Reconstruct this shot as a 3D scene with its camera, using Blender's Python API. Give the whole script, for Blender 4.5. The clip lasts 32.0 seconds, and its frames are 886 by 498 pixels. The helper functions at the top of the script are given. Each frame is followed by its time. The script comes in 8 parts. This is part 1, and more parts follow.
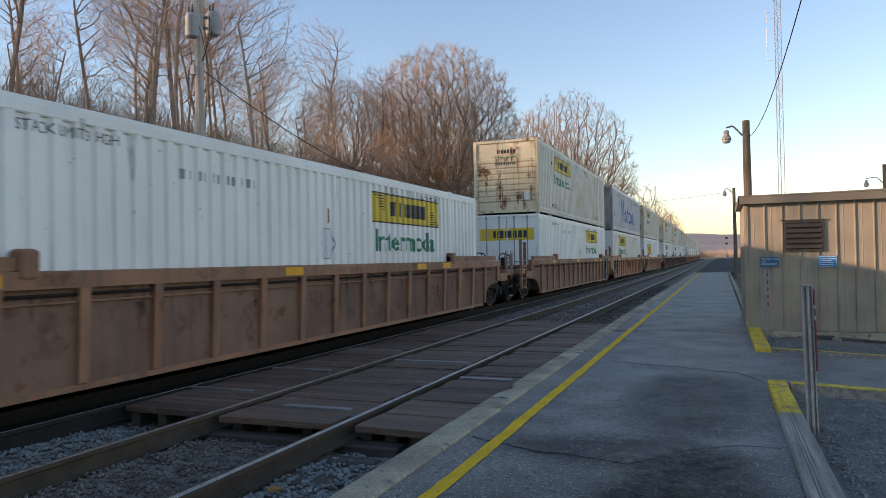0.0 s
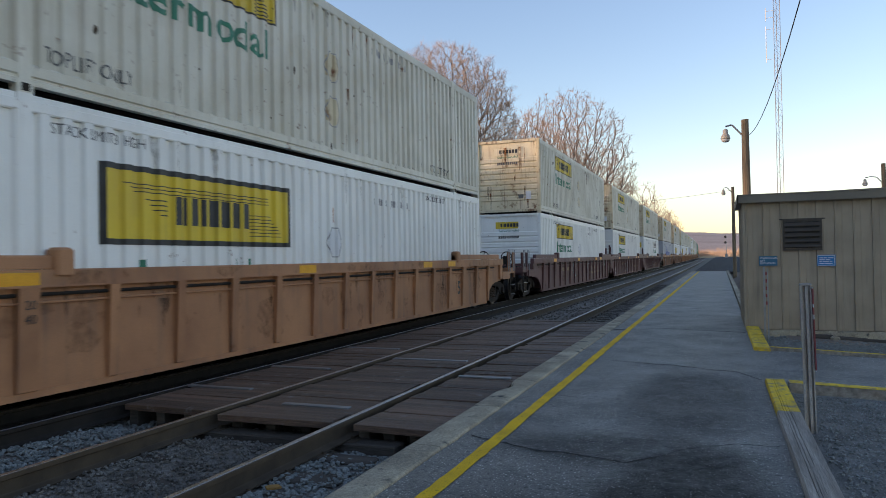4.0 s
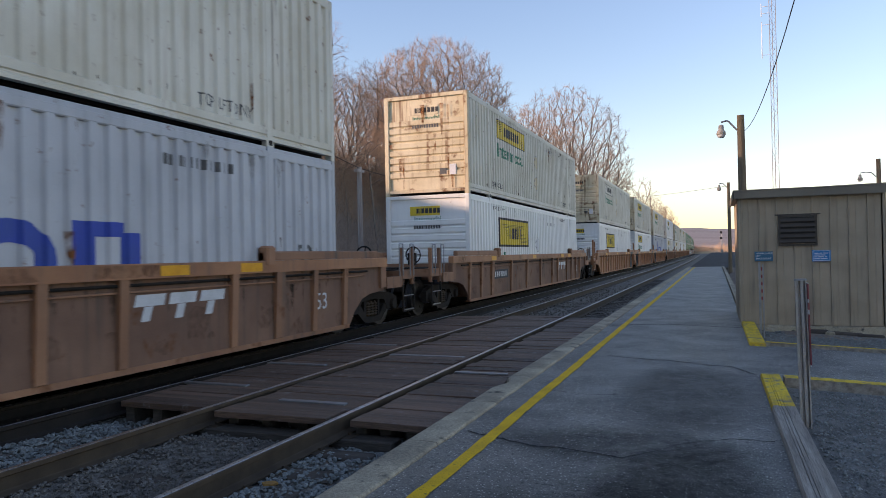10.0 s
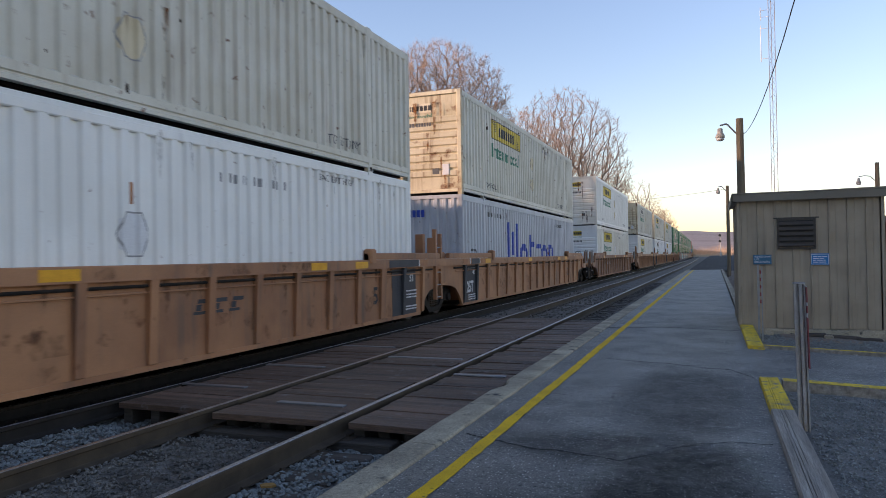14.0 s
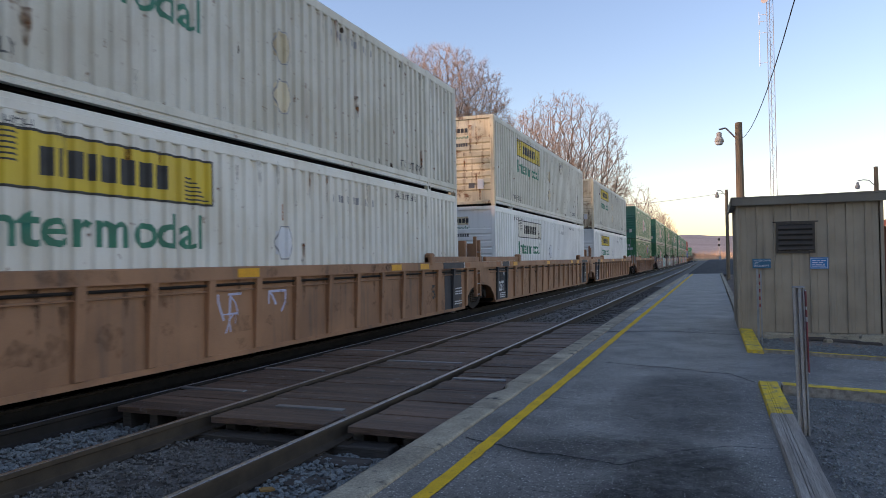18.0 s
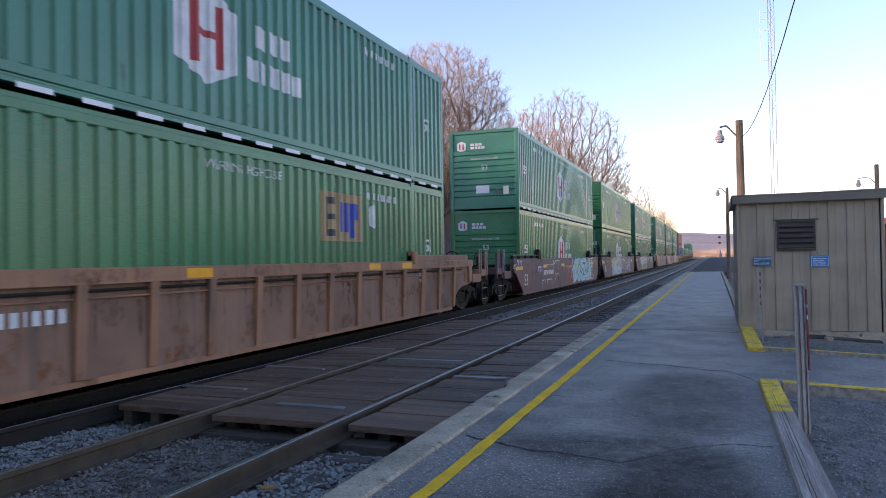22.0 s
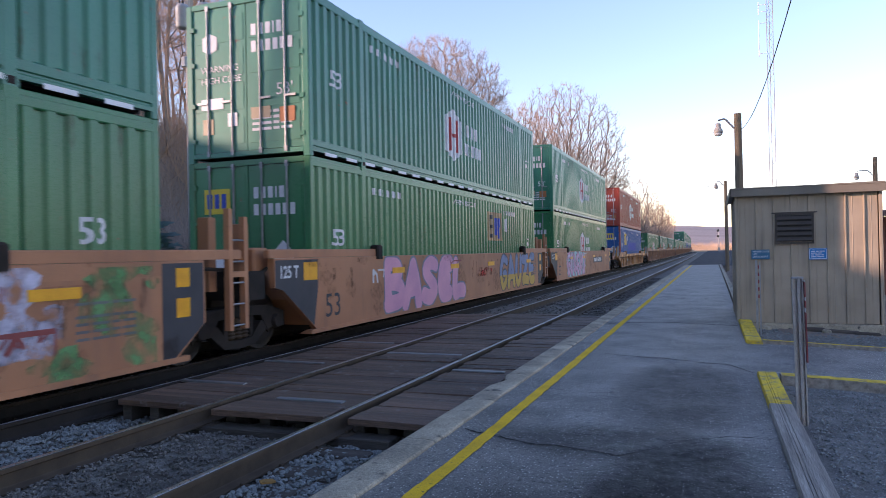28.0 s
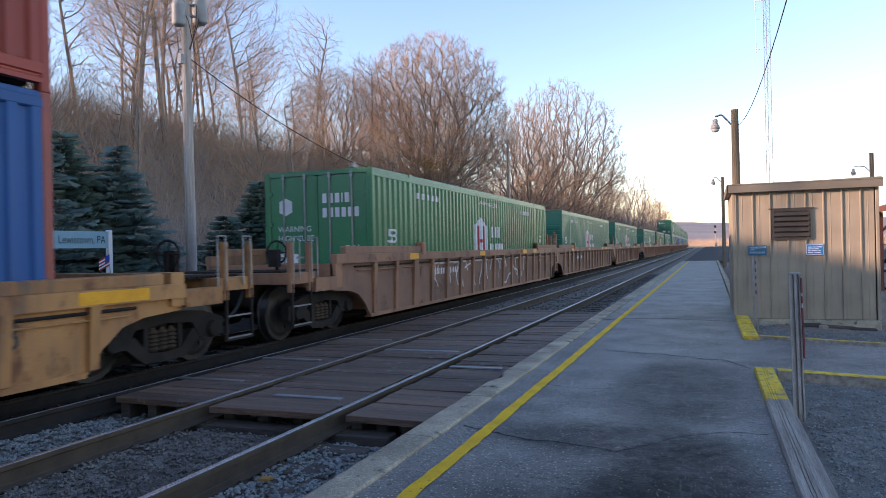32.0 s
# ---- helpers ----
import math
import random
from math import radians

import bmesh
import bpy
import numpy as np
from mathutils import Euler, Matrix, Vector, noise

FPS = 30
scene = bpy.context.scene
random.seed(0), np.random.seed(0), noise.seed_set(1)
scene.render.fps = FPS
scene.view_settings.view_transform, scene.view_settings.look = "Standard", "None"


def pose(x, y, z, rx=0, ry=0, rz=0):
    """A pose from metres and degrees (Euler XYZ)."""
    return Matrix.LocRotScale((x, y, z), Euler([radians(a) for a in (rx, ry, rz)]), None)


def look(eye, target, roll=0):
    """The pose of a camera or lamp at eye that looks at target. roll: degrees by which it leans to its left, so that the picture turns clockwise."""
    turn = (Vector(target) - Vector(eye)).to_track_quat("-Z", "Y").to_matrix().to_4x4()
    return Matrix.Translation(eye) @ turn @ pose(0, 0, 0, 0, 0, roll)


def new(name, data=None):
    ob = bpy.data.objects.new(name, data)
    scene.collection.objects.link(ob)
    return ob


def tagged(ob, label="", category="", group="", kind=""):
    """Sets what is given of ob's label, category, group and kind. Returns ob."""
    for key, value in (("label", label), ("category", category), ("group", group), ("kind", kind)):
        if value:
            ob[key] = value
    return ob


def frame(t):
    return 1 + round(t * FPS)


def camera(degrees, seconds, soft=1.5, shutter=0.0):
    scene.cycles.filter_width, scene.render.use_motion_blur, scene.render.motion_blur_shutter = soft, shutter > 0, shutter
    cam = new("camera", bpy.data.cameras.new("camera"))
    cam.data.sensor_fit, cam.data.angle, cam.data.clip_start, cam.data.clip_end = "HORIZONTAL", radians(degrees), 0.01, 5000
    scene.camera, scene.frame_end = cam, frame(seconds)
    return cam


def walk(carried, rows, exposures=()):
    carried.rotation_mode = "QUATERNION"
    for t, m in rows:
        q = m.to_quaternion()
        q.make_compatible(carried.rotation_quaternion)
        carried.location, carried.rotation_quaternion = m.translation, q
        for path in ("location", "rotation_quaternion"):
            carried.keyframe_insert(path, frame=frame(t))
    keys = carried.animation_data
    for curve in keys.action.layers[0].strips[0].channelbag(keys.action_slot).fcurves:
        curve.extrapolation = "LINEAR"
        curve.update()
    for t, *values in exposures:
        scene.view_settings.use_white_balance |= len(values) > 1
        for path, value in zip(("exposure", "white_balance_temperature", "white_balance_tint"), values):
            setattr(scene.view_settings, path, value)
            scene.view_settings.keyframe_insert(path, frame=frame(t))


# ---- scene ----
# The eye stands on a low station platform; y runs along the tracks, z = 0 is the platform and the top of the rails.
EYE = (0.0, 0.0, 1.4855)


def aim(yaw, pitch, roll):
    """A pose at the eye: degrees to the left of the tracks, upwards, and of roll."""
    return pose(*EYE, 90 + pitch, 0, yaw) @ pose(0, 0, 0, 0, 0, roll)


cam = camera(64.4, 32.0, soft=0.65, shutter=0.1)
walk(cam, [
    (0, aim(21.56, 0.92, -1.04)),
    (0.5, aim(21.57, 0.92, -1.05)),
    (1, aim(21.59, 0.90, -1.05)),
    (2, aim(21.59, 0.85, -1.04)),
    (3, aim(21.53, 0.83, -0.99)),
    (3.5, aim(21.51, 0.81, -0.98)),
    (5.5, aim(21.39, 0.81, -1.03)),
    (6, aim(21.40, 0.77, -1.03)),
    (7, aim(21.37, 0.58, -1.10)),
    (8, aim(21.31, 0.36, -1.11)),
    (8.5, aim(21.28, 0.31, -1.14)),
    (9, aim(21.24, 0.31, -1.17)),
    (9.5, aim(21.20, 0.37, -1.16)),
    (10, aim(21.18, 0.48, -1.10)),
    (10.5, aim(21.17, 0.60, -1.02)),
    (11, aim(21.15, 0.64, -0.97)),
    (12, aim(21.11, 0.62, -0.97)),
    (13, aim(21.10, 0.61, -1.02)),
    (14, aim(21.09, 0.66, -0.92)),
    (14.5, aim(21.08, 0.68, -0.89)),
    (16.5, aim(21.05, 0.91, -0.91)),
    (17, aim(21.04, 0.93, -0.90)),
    (18, aim(21.03, 0.96, -0.88)),
    (19, aim(21.10, 0.93, -0.92)),
    (20, aim(21.10, 0.89, -1.00)),
    (21, aim(21.06, 0.83, -0.97)),
    (22, aim(21.07, 0.81, -0.92)),
    (22.5, aim(21.08, 0.76, -0.89)),
    (23, aim(21.05, 0.70, -0.94)),
    (24, aim(21.03, 0.64, -0.98)),
    (25, aim(21.07, 0.56, -0.94)),
    (25.5, aim(21.08, 0.53, -0.94)),
    (27.5, aim(20.98, 0.33, -1.14)),
    (28, aim(20.97, 0.32, -1.10)),
    (29, aim(20.97, 0.23, -1.05)),
    (30, aim(20.90, 0.10, -1.16)),
    (31, aim(20.82, 0.05, -1.23)),
    (32, aim(20.77, 0.05, -1.25)),
], exposures=[(0, 0.95, 6270, 24), (12, 0.98, 6230, 31), (21.2, 0.98, 6170, 33), (22, 1.42, 5900, 38), (28, 1.43, 5830, 39), (31, 1.45, 5900, 38), (32, 1.44, 5880, 30)])

# ---- light: a low sun over the wooded bank, and a clear sky ----
SUN_AZ, SUN_EL = radians(60.7), radians(11.0)
TO_SUN = Vector((-math.sin(SUN_AZ) * math.cos(SUN_EL), -math.cos(SUN_AZ) * math.cos(SUN_EL), math.sin(SUN_EL)))
world = bpy.data.worlds.new("sky")
scene.world = world
world.use_nodes = True
sky = world.node_tree.nodes.new("ShaderNodeTexSky")
sky.sky_type, sky.sun_disc = "NISHITA", False
sky.sun_elevation, sky.sun_rotation = SUN_EL, math.atan2(TO_SUN.x, TO_SUN.y)
sky.air_density, sky.dust_density, sky.ozone_density = 1.2, 0.05, 1.7
back = world.node_tree.nodes["Background"]
back.inputs["Strength"].default_value = 0.137
world.node_tree.links.new(sky.outputs[0], back.inputs["Color"])
sun = new("sun", bpy.data.lights.new("sun", "SUN"))
sun.data.energy, sun.data.angle, sun.data.color = 3.1, radians(0.6), (1.0, 0.72, 0.45)
sun.matrix_world = look(TO_SUN * 200, (0, 0, 0))


# ---- materials ----
def link(nt, a, b):
    nt.links.new(a, b)


def mixed(nt, factor, a, b, blend="MIX"):
    n = nt.nodes.new("ShaderNodeMix")
    n.data_type, n.blend_type = "RGBA", blend
    for k, v in ((0, factor), (6, a), (7, b)):
        if isinstance(v, bpy.types.NodeSocket):
            nt.links.new(v, n.inputs[k])
        elif k == 0:
            n.inputs[0].default_value = v
        else:
            n.inputs[k].default_value = (*v, 1)
    return n.outputs[2]


def ranged(nt, value, lo, hi, to_lo=0.0, to_hi=1.0):
    n = nt.nodes.new("ShaderNodeMapRange")
    for k, v in enumerate((lo, hi, to_lo, to_hi)):
        n.inputs[k + 1].default_value = v
    nt.links.new(value, n.inputs[0])
    return n.outputs[0]


def noisy(nt, vector, scale, detail=4.0, rough=0.55, stretch=None):
    if stretch:
        mp = nt.nodes.new("ShaderNodeMapping")
        mp.inputs["Scale"].default_value = stretch
        nt.links.new(vector, mp.inputs[0])
        vector = mp.outputs[0]
    n = nt.nodes.new("ShaderNodeTexNoise")
    n.inputs["Scale"].default_value, n.inputs["Detail"].default_value = scale, detail
    n.inputs["Roughness"].default_value = rough
    nt.links.new(vector, n.inputs["Vector"])
    return n.outputs["Fac"]


def surface(name, base, alt=None, scale=2.0, rough=0.6, metal=0.0, bump=0.15, fine=70.0, grain=0.25,
            streak=None, spots=None, vary=0.0, stretch=None, depth=0.01, spec=None, chips=None):
    """A weathered surface: two base colours in patches, fine grain, streaks that run down, spots of another colour.
    streak: (colour, amount); spots: (colour, amount, scale); chips: small stones set in it, (colour, share, scale)."""
    m = bpy.data.materials.new(name)
    m.use_nodes = True
    nt = m.node_tree
    bsdf = nt.nodes["Principled BSDF"]
    geo = nt.nodes.new("ShaderNodeTexCoord")
    info = nt.nodes.new("ShaderNodeObjectInfo")
    add = nt.nodes.new("ShaderNodeVectorMath")
    add.operation = "MULTIPLY_ADD"
    link(nt, info.outputs["Random"], add.inputs[0])
    add.inputs[1].default_value = (vary * 40, vary * 17, vary * 29)
    link(nt, geo.outputs["Object"], add.inputs[2])
    v = add.outputs[0]
    alt = alt or tuple(c * 0.75 for c in base)
    patch = ranged(nt, noisy(nt, v, scale, 5, stretch=stretch), 0.36, 0.64)
    col = mixed(nt, patch, base, alt)
    f = noisy(nt, v, fine, 3, 0.7, stretch)
    col = mixed(nt, grain, col, mixed(nt, 1.0, col, ranged_rgb(nt, f), "MULTIPLY"))
    if streak:
        s = noisy(nt, v, 1.0, 4, 0.6, (7, 7, 0.35))
        s2 = noisy(nt, v, 0.8, 2)
        mul = nt.nodes.new("ShaderNodeMath")
        mul.operation = "MULTIPLY"
        link(nt, ranged(nt, s, 0.5, 0.72), mul.inputs[0])
        link(nt, ranged(nt, s2, 0.35, 0.7, 0, streak[1]), mul.inputs[1])
        col = mixed(nt, mul.outputs[0], col, streak[0])
    if spots:
        sp = ranged(nt, noisy(nt, v, spots[2], 6, 0.65), 0.66 - 0.16 * spots[1], 0.74 - 0.1 * spots[1])
        col = mixed(nt, sp, col, spots[0])
    if chips:
        vo = nt.nodes.new("ShaderNodeTexVoronoi")
        vo.inputs["Scale"].default_value = chips[2]
        link(nt, v, vo.inputs["Vector"])
        sep = nt.nodes.new("ShaderNodeSeparateColor")
        link(nt, vo.outputs["Color"], sep.inputs[0])
        both = nt.nodes.new("ShaderNodeMath")
        both.operation = "MULTIPLY"
        link(nt, ranged(nt, vo.outputs["Distance"], 0.2, 0.34, 1.0, 0.0), both.inputs[0])
        link(nt, ranged(nt, sep.outputs[0], 1 - chips[1], 1.0, 0.0, 1.0), both.inputs[1])
        col = mixed(nt, both.outputs[0], col, chips[0])
    if vary:
        hs = nt.nodes.new("ShaderNodeHueSaturation")
        link(nt, ranged(nt, info.outputs["Random"], 0, 1, 1 - vary, 1 + vary * 0.5), hs.inputs["Value"])
        link(nt, col, hs.inputs["Color"])
        col = hs.outputs[0]
    link(nt, col, bsdf.inputs["Base Color"])
    link(nt, ranged(nt, f, 0.3, 0.7, max(0.05, rough - 0.12), min(1, rough + 0.1)), bsdf.inputs["Roughness"])
    bsdf.inputs["Metallic"].default_value = metal
    bsdf.inputs["Specular IOR Level"].default_value = spec if spec is not None else 0.3 if rough < 0.7 else 0.12
    if bump:
        b = nt.nodes.new("ShaderNodeBump")
        b.inputs["Strength"].default_value, b.inputs["Distance"].default_value = bump, depth
        link(nt, f, b.inputs["Height"])
        link(nt, b.outputs[0], bsdf.inputs["Normal"])
    return m


def ranged_rgb(nt, value):
    """Grain as a grey that swings round one."""
    n = nt.nodes.new("ShaderNodeCombineColor")
    r = ranged(nt, value, 0.25, 0.75, 0.35, 1.6)
    for k in range(3):
        nt.links.new(r, n.inputs[k])
    return n.outputs[0]


STAIN = (0.36, 0.28, 0.16)
RUST, GRIME = (0.17, 0.07, 0.03), (0.10, 0.085, 0.07)
M = {}
M["white_new"] = surface("white_paint", (0.81, 0.815, 0.785), (0.735, 0.735, 0.70), 0.7, 0.45, 0, 0.04, 90, 0.08, (GRIME, 0.18), (RUST, 0.0, 7), 0.04)
M["white_old"] = surface("cream_paint", (0.68, 0.66, 0.57), (0.57, 0.54, 0.44), 0.9, 0.55, 0, 0.06, 90, 0.14, (RUST, 0.35), (RUST, 0.22, 6), 0.08)
M["white_end"] = surface("rusty_cream_paint", (0.70, 0.62, 0.44), (0.56, 0.48, 0.31), 1.1, 0.55, 0, 0.06, 90, 0.2, (RUST, 1.6), (RUST, 0.55, 2.2), 0.08)
M["white_dull"] = surface("dull_white_paint", (0.76, 0.74, 0.66), (0.67, 0.635, 0.54), 0.8, 0.5, 0, 0.05, 90, 0.1, (STAIN, 0.6), (RUST, 0.1, 6), 0.06)
M["sooty_grey"] = surface("soot_stained_grey_paint", (0.36, 0.35, 0.34), (0.20, 0.19, 0.18), 0.9, 0.6, 0, 0.06, 90, 0.2, (GRIME, 1.2), (RUST, 0.3, 4), 0.06)
M["grey_box"] = surface("pale_grey_paint", (0.50, 0.52, 0.55), (0.42, 0.44, 0.47), 0.8, 0.5, 0, 0.05, 90, 0.1, (GRIME, 0.3), (RUST, 0.1, 6), 0.05)
M["green_a"] = surface("teal_green_paint", (0.032, 0.195, 0.12), (0.026, 0.155, 0.096), 0.7, 0.34, 0, 0.04, 90, 0.1, (GRIME, 0.2), (RUST, 0.05, 7), 0.12, spec=0.5)
M["green_b"] = surface("deep_green_paint", (0.028, 0.18, 0.07), (0.022, 0.145, 0.057), 0.7, 0.32, 0, 0.04, 90, 0.1, (GRIME, 0.25), (RUST, 0.05, 7), 0.12, spec=0.5)
M["red_box"] = surface("brick_red_paint", (0.36, 0.06, 0.035), (0.29, 0.05, 0.03), 0.7, 0.45, 0, 0.04, 90, 0.12, (GRIME, 0.3), (RUST, 0.1, 7), 0.08)
M["blue_box"] = surface("mid_blue_paint", (0.012, 0.085, 0.27), (0.012, 0.075, 0.23), 0.7, 0.45, 0, 0.04, 90, 0.12, (GRIME, 0.3), (RUST, 0.1, 7), 0.06)
M["orange_post"] = surface("faded_red_paint", (0.36, 0.10, 0.07), (0.28, 0.08, 0.06), 2, 0.5, 0, 0.04)
M["orange_patch"] = surface("faded_orange_paint", (0.42, 0.17, 0.06), (0.33, 0.13, 0.05), 4, 0.55, 0, 0.03)
M["tan_car"] = surface("tan_car_paint", (0.425, 0.205, 0.0978), (0.287, 0.132, 0.0667), 0.8, 0.6, 0, 0.06, 80, 0.25, (GRIME, 0.8), (RUST, 0.3, 2.4), 0.06)
M["sand_car"] = surface("sand_car_paint", (0.414, 0.19, 0.092), (0.31, 0.138, 0.069), 0.8, 0.6, 0, 0.06, 80, 0.22, (GRIME, 0.5), (RUST, 0.06, 2.4), 0.06)
M["dull_car"] = surface("dull_tan_car_paint", (0.39, 0.203, 0.106), (0.27, 0.14, 0.075), 0.8, 0.62, 0, 0.06, 80, 0.25, (GRIME, 0.9), (RUST, 0.3, 2.4), 0.06)
M["brown_car"] = surface("brown_car_paint", (0.345, 0.178, 0.0978), (0.241, 0.121, 0.069), 0.8, 0.65, 0, 0.06, 80, 0.26, (GRIME, 1.1), (RUST, 0.5, 2.4), 0.08)
# darker than brown_car: shade below the chord is put into the colour, besides dirt
M["brown_sheet"] = surface("shaded_dirty_brown_sheet", (0.264, 0.156, 0.106), (0.186, 0.108, 0.0768), 0.9, 0.7, 0, 0.06, 80, 0.26, (GRIME, 1.0), (RUST, 0.35, 2.4), 0.08)
M["maroon_car"] = surface("maroon_car_paint", (0.135, 0.062, 0.06), (0.1, 0.048, 0.048), 0.8, 0.55, 0, 0.05, 80, 0.2, (GRIME, 0.6), (RUST, 0.15, 3), 0.08)
M["yellow_car"] = surface("ochre_car_paint", (0.44, 0.22, 0.075), (0.28, 0.13, 0.05), 0.8, 0.6, 0, 0.06, 80, 0.25, (GRIME, 1.3), (RUST, 0.9, 2.0), 0.06)
M["dark_panel"] = surface("charcoal_paint", (0.035, 0.038, 0.045), (0.05, 0.05, 0.055), 2, 0.6, 0, 0.05)
M["iron"] = surface("sooty_iron", (0.022, 0.02, 0.018), (0.036, 0.029, 0.025), 4, 0.75, 0.2, 0.2, 60, 0.3)
M["wheel"] = surface("worn_wheel_steel", (0.045, 0.043, 0.042), (0.06, 0.055, 0.05), 4, 0.42, 0.6, 0.1)
M["galv"] = surface("galvanised_steel", (0.30, 0.31, 0.32), (0.22, 0.23, 0.24), 6, 0.45, 0.75, 0.08, 60, 0.2, (RUST, 0.2))
M["reflector"] = surface("yellow_reflector", (0.75, 0.36, 0.01), (0.66, 0.30, 0.01), 6, 0.4, 0, 0.02)
M["logo_yellow"] = surface("yellow_decal", (0.68, 0.50, 0.03), (0.60, 0.43, 0.04), 1.5, 0.45, 0, 0.03, 90, 0.12, (GRIME, 0.3), None, 0.1)
M["logo_black"] = surface("black_decal", (0.03, 0.03, 0.03), (0.05, 0.05, 0.05), 3, 0.5, 0, 0.02)
M["logo_green"] = surface("green_lettering", (0.03, 0.20, 0.12), (0.04, 0.17, 0.11), 3, 0.5, 0, 0.02)
M["logo_blue"] = surface("blue_lettering", (0.025, 0.06, 0.38), (0.03, 0.07, 0.32), 3, 0.5, 0, 0.02)
M["logo_white"] = surface("white_lettering", (0.62, 0.63, 0.64), (0.5, 0.52, 0.53), 3, 0.5, 0, 0.02)
M["logo_red"] = surface("red_decal", (0.40, 0.05, 0.05), (0.33, 0.05, 0.05), 3, 0.5, 0, 0.02)
M["logo_tan"] = surface("faded_yellow_decal", (0.38, 0.27, 0.13), (0.30, 0.21, 0.11), 2, 0.5, 0, 0.02)
M["grey_ink"] = surface("grey_lettering", (0.085, 0.088, 0.09), (0.13, 0.13, 0.13), 5, 0.6, 0, 0.02)
M["rail"] = surface("rusty_rail_steel", (0.062, 0.046, 0.033), (0.085, 0.062, 0.042), 5, 0.75, 0.0, 0.1, 80, 0.25)
# darker copy of the rail steel: shade beside and under the train in the colour
M["rail_dark"] = surface("shade_dark_rail_steel", (0.022, 0.018, 0.015), (0.032, 0.025, 0.02), 5, 0.75, 0.0, 0.1, 80, 0.25)
M["rail_top"] = surface("polished_rail_head", (0.52, 0.51, 0.51), (0.40, 0.39, 0.39), 8, 0.33, 1.0, 0.0, 60, 0.03)
M["stone"] = surface("crushed_ballast", (0.282, 0.294, 0.276), (0.144, 0.152, 0.144), 9, 0.85, 0, 0.3, 120, 0.5, vary=0.3)
# near-black ballast: the shade under the train is put into the colour
M["oily"] = surface("shade_black_ballast", (0.022, 0.02, 0.018), (0.012, 0.011, 0.01), 6, 0.95, 0, 1.0, 38, 0.9, depth=0.03)
M["ballast"] = surface("ballast_bed", (0.228, 0.206, 0.178), (0.132, 0.12, 0.106), 6, 0.95, 0, 1.0, 38, 0.9, spots=((0.2, 0.2, 0.2), 0.5, 45), depth=0.03)
M["tie"] = surface("creosoted_timber", (0.06, 0.0504, 0.0432), (0.102, 0.0864, 0.072), 3, 0.9, 0, 0.6, 30, 0.5, stretch=(0.25, 3, 3), vary=0.2)
M["plank"] = surface("worn_crossing_plank", (0.19, 0.117, 0.08), (0.074, 0.05, 0.037), 1.6, 0.6, 0, 0.7, 26, 0.85, stretch=(0.25, 4, 4), spots=((0.24, 0.215, 0.2), 0.35, 5), vary=0.24, spec=0.3, depth=0.015)
M["asphalt"] = surface("old_asphalt", (0.104, 0.097, 0.0855), (0.208, 0.196, 0.171), 1.3, 0.58, 0, 1.0, 60, 1.0, spots=((0.03, 0.03, 0.029), 0.75, 22), depth=0.012, spec=0.5, chips=((0.72, 0.70, 0.64), 0.6, 46))
M["patch"] = surface("dark_yard_cinders", (0.085, 0.08, 0.075), (0.05, 0.048, 0.046), 0.5, 0.9, 0, 1.0, 6, 0.9, spots=((0.2, 0.19, 0.17), 0.4, 2.5), depth=0.05)
M["chip"] = surface("pale_stone_chip", (0.46, 0.45, 0.42), (0.30, 0.295, 0.28), 30, 0.8, 0, 0.0)
M["crack"] = surface("tarry_crack", (0.035, 0.034, 0.032), (0.05, 0.048, 0.045), 9, 0.8)
M["concrete"] = surface("worn_concrete", (0.472, 0.407, 0.295), (0.295, 0.254, 0.189), 2.2, 0.88, 0, 0.9, 45, 0.6, spots=((0.07, 0.07, 0.065), 0.55, 5), vary=0.16, depth=0.015)
M["line"] = surface("worn_yellow_line", (0.82, 0.5, 0.015), (0.66, 0.39, 0.02), 3, 0.75, 0, 0.4, 100, 0.35, spots=((0.10, 0.09, 0.06), 0.35, 30))
M["timber"] = surface("weathered_grey_timber", (0.437, 0.391, 0.333), (0.253, 0.224, 0.19), 2.5, 0.9, 0, 0.9, 20, 0.55, stretch=(6, 0.35, 6), depth=0.02)
M["timber_yellow"] = surface("chipped_yellow_timber", (0.80, 0.54, 0.04), (0.58, 0.39, 0.05), 3, 0.8, 0, 0.6, 24, 0.35, spots=((0.2, 0.18, 0.15), 0.85, 9), stretch=(3, 0.5, 3), depth=0.015)
M["gravel"] = surface("fine_dark_gravel", (0.204, 0.196, 0.178), (0.126, 0.12, 0.11), 3, 0.95, 0, 1.0, 75, 0.9, spots=((0.2, 0.2, 0.2), 0.45, 90), depth=0.012, chips=((0.4, 0.4, 0.38), 0.4, 55))
M["siding"] = surface("taupe_steel_siding", (0.38, 0.308, 0.22), (0.308, 0.25, 0.178), 1.6, 0.5, 0, 0.05, 60, 0.14, (GRIME, 0.75))
M["trim"] = surface("taupe_roof_trim", (0.20, 0.172, 0.13), (0.16, 0.138, 0.105), 1.5, 0.5, 0, 0.05, 60, 0.12, (GRIME, 0.3))
M["louvre"] = surface("dark_louvre", (0.075, 0.062, 0.05), (0.055, 0.046, 0.038), 3, 0.6)
M["sign_blue"] = surface("blue_sign", (0.014, 0.19, 0.47), (0.014, 0.17, 0.41), 3, 0.4, 0, 0.02)
M["sign_teal"] = surface("teal_sign", (0.03, 0.14, 0.24), (0.03, 0.12, 0.2), 3, 0.4, 0, 0.02)
M["post_steel"] = surface("weathered_galvanised_post", (0.47, 0.44, 0.40), (0.34, 0.31, 0.27), 5, 0.6, 0.25, 0.15, 60, 0.35, (RUST, 0.4))
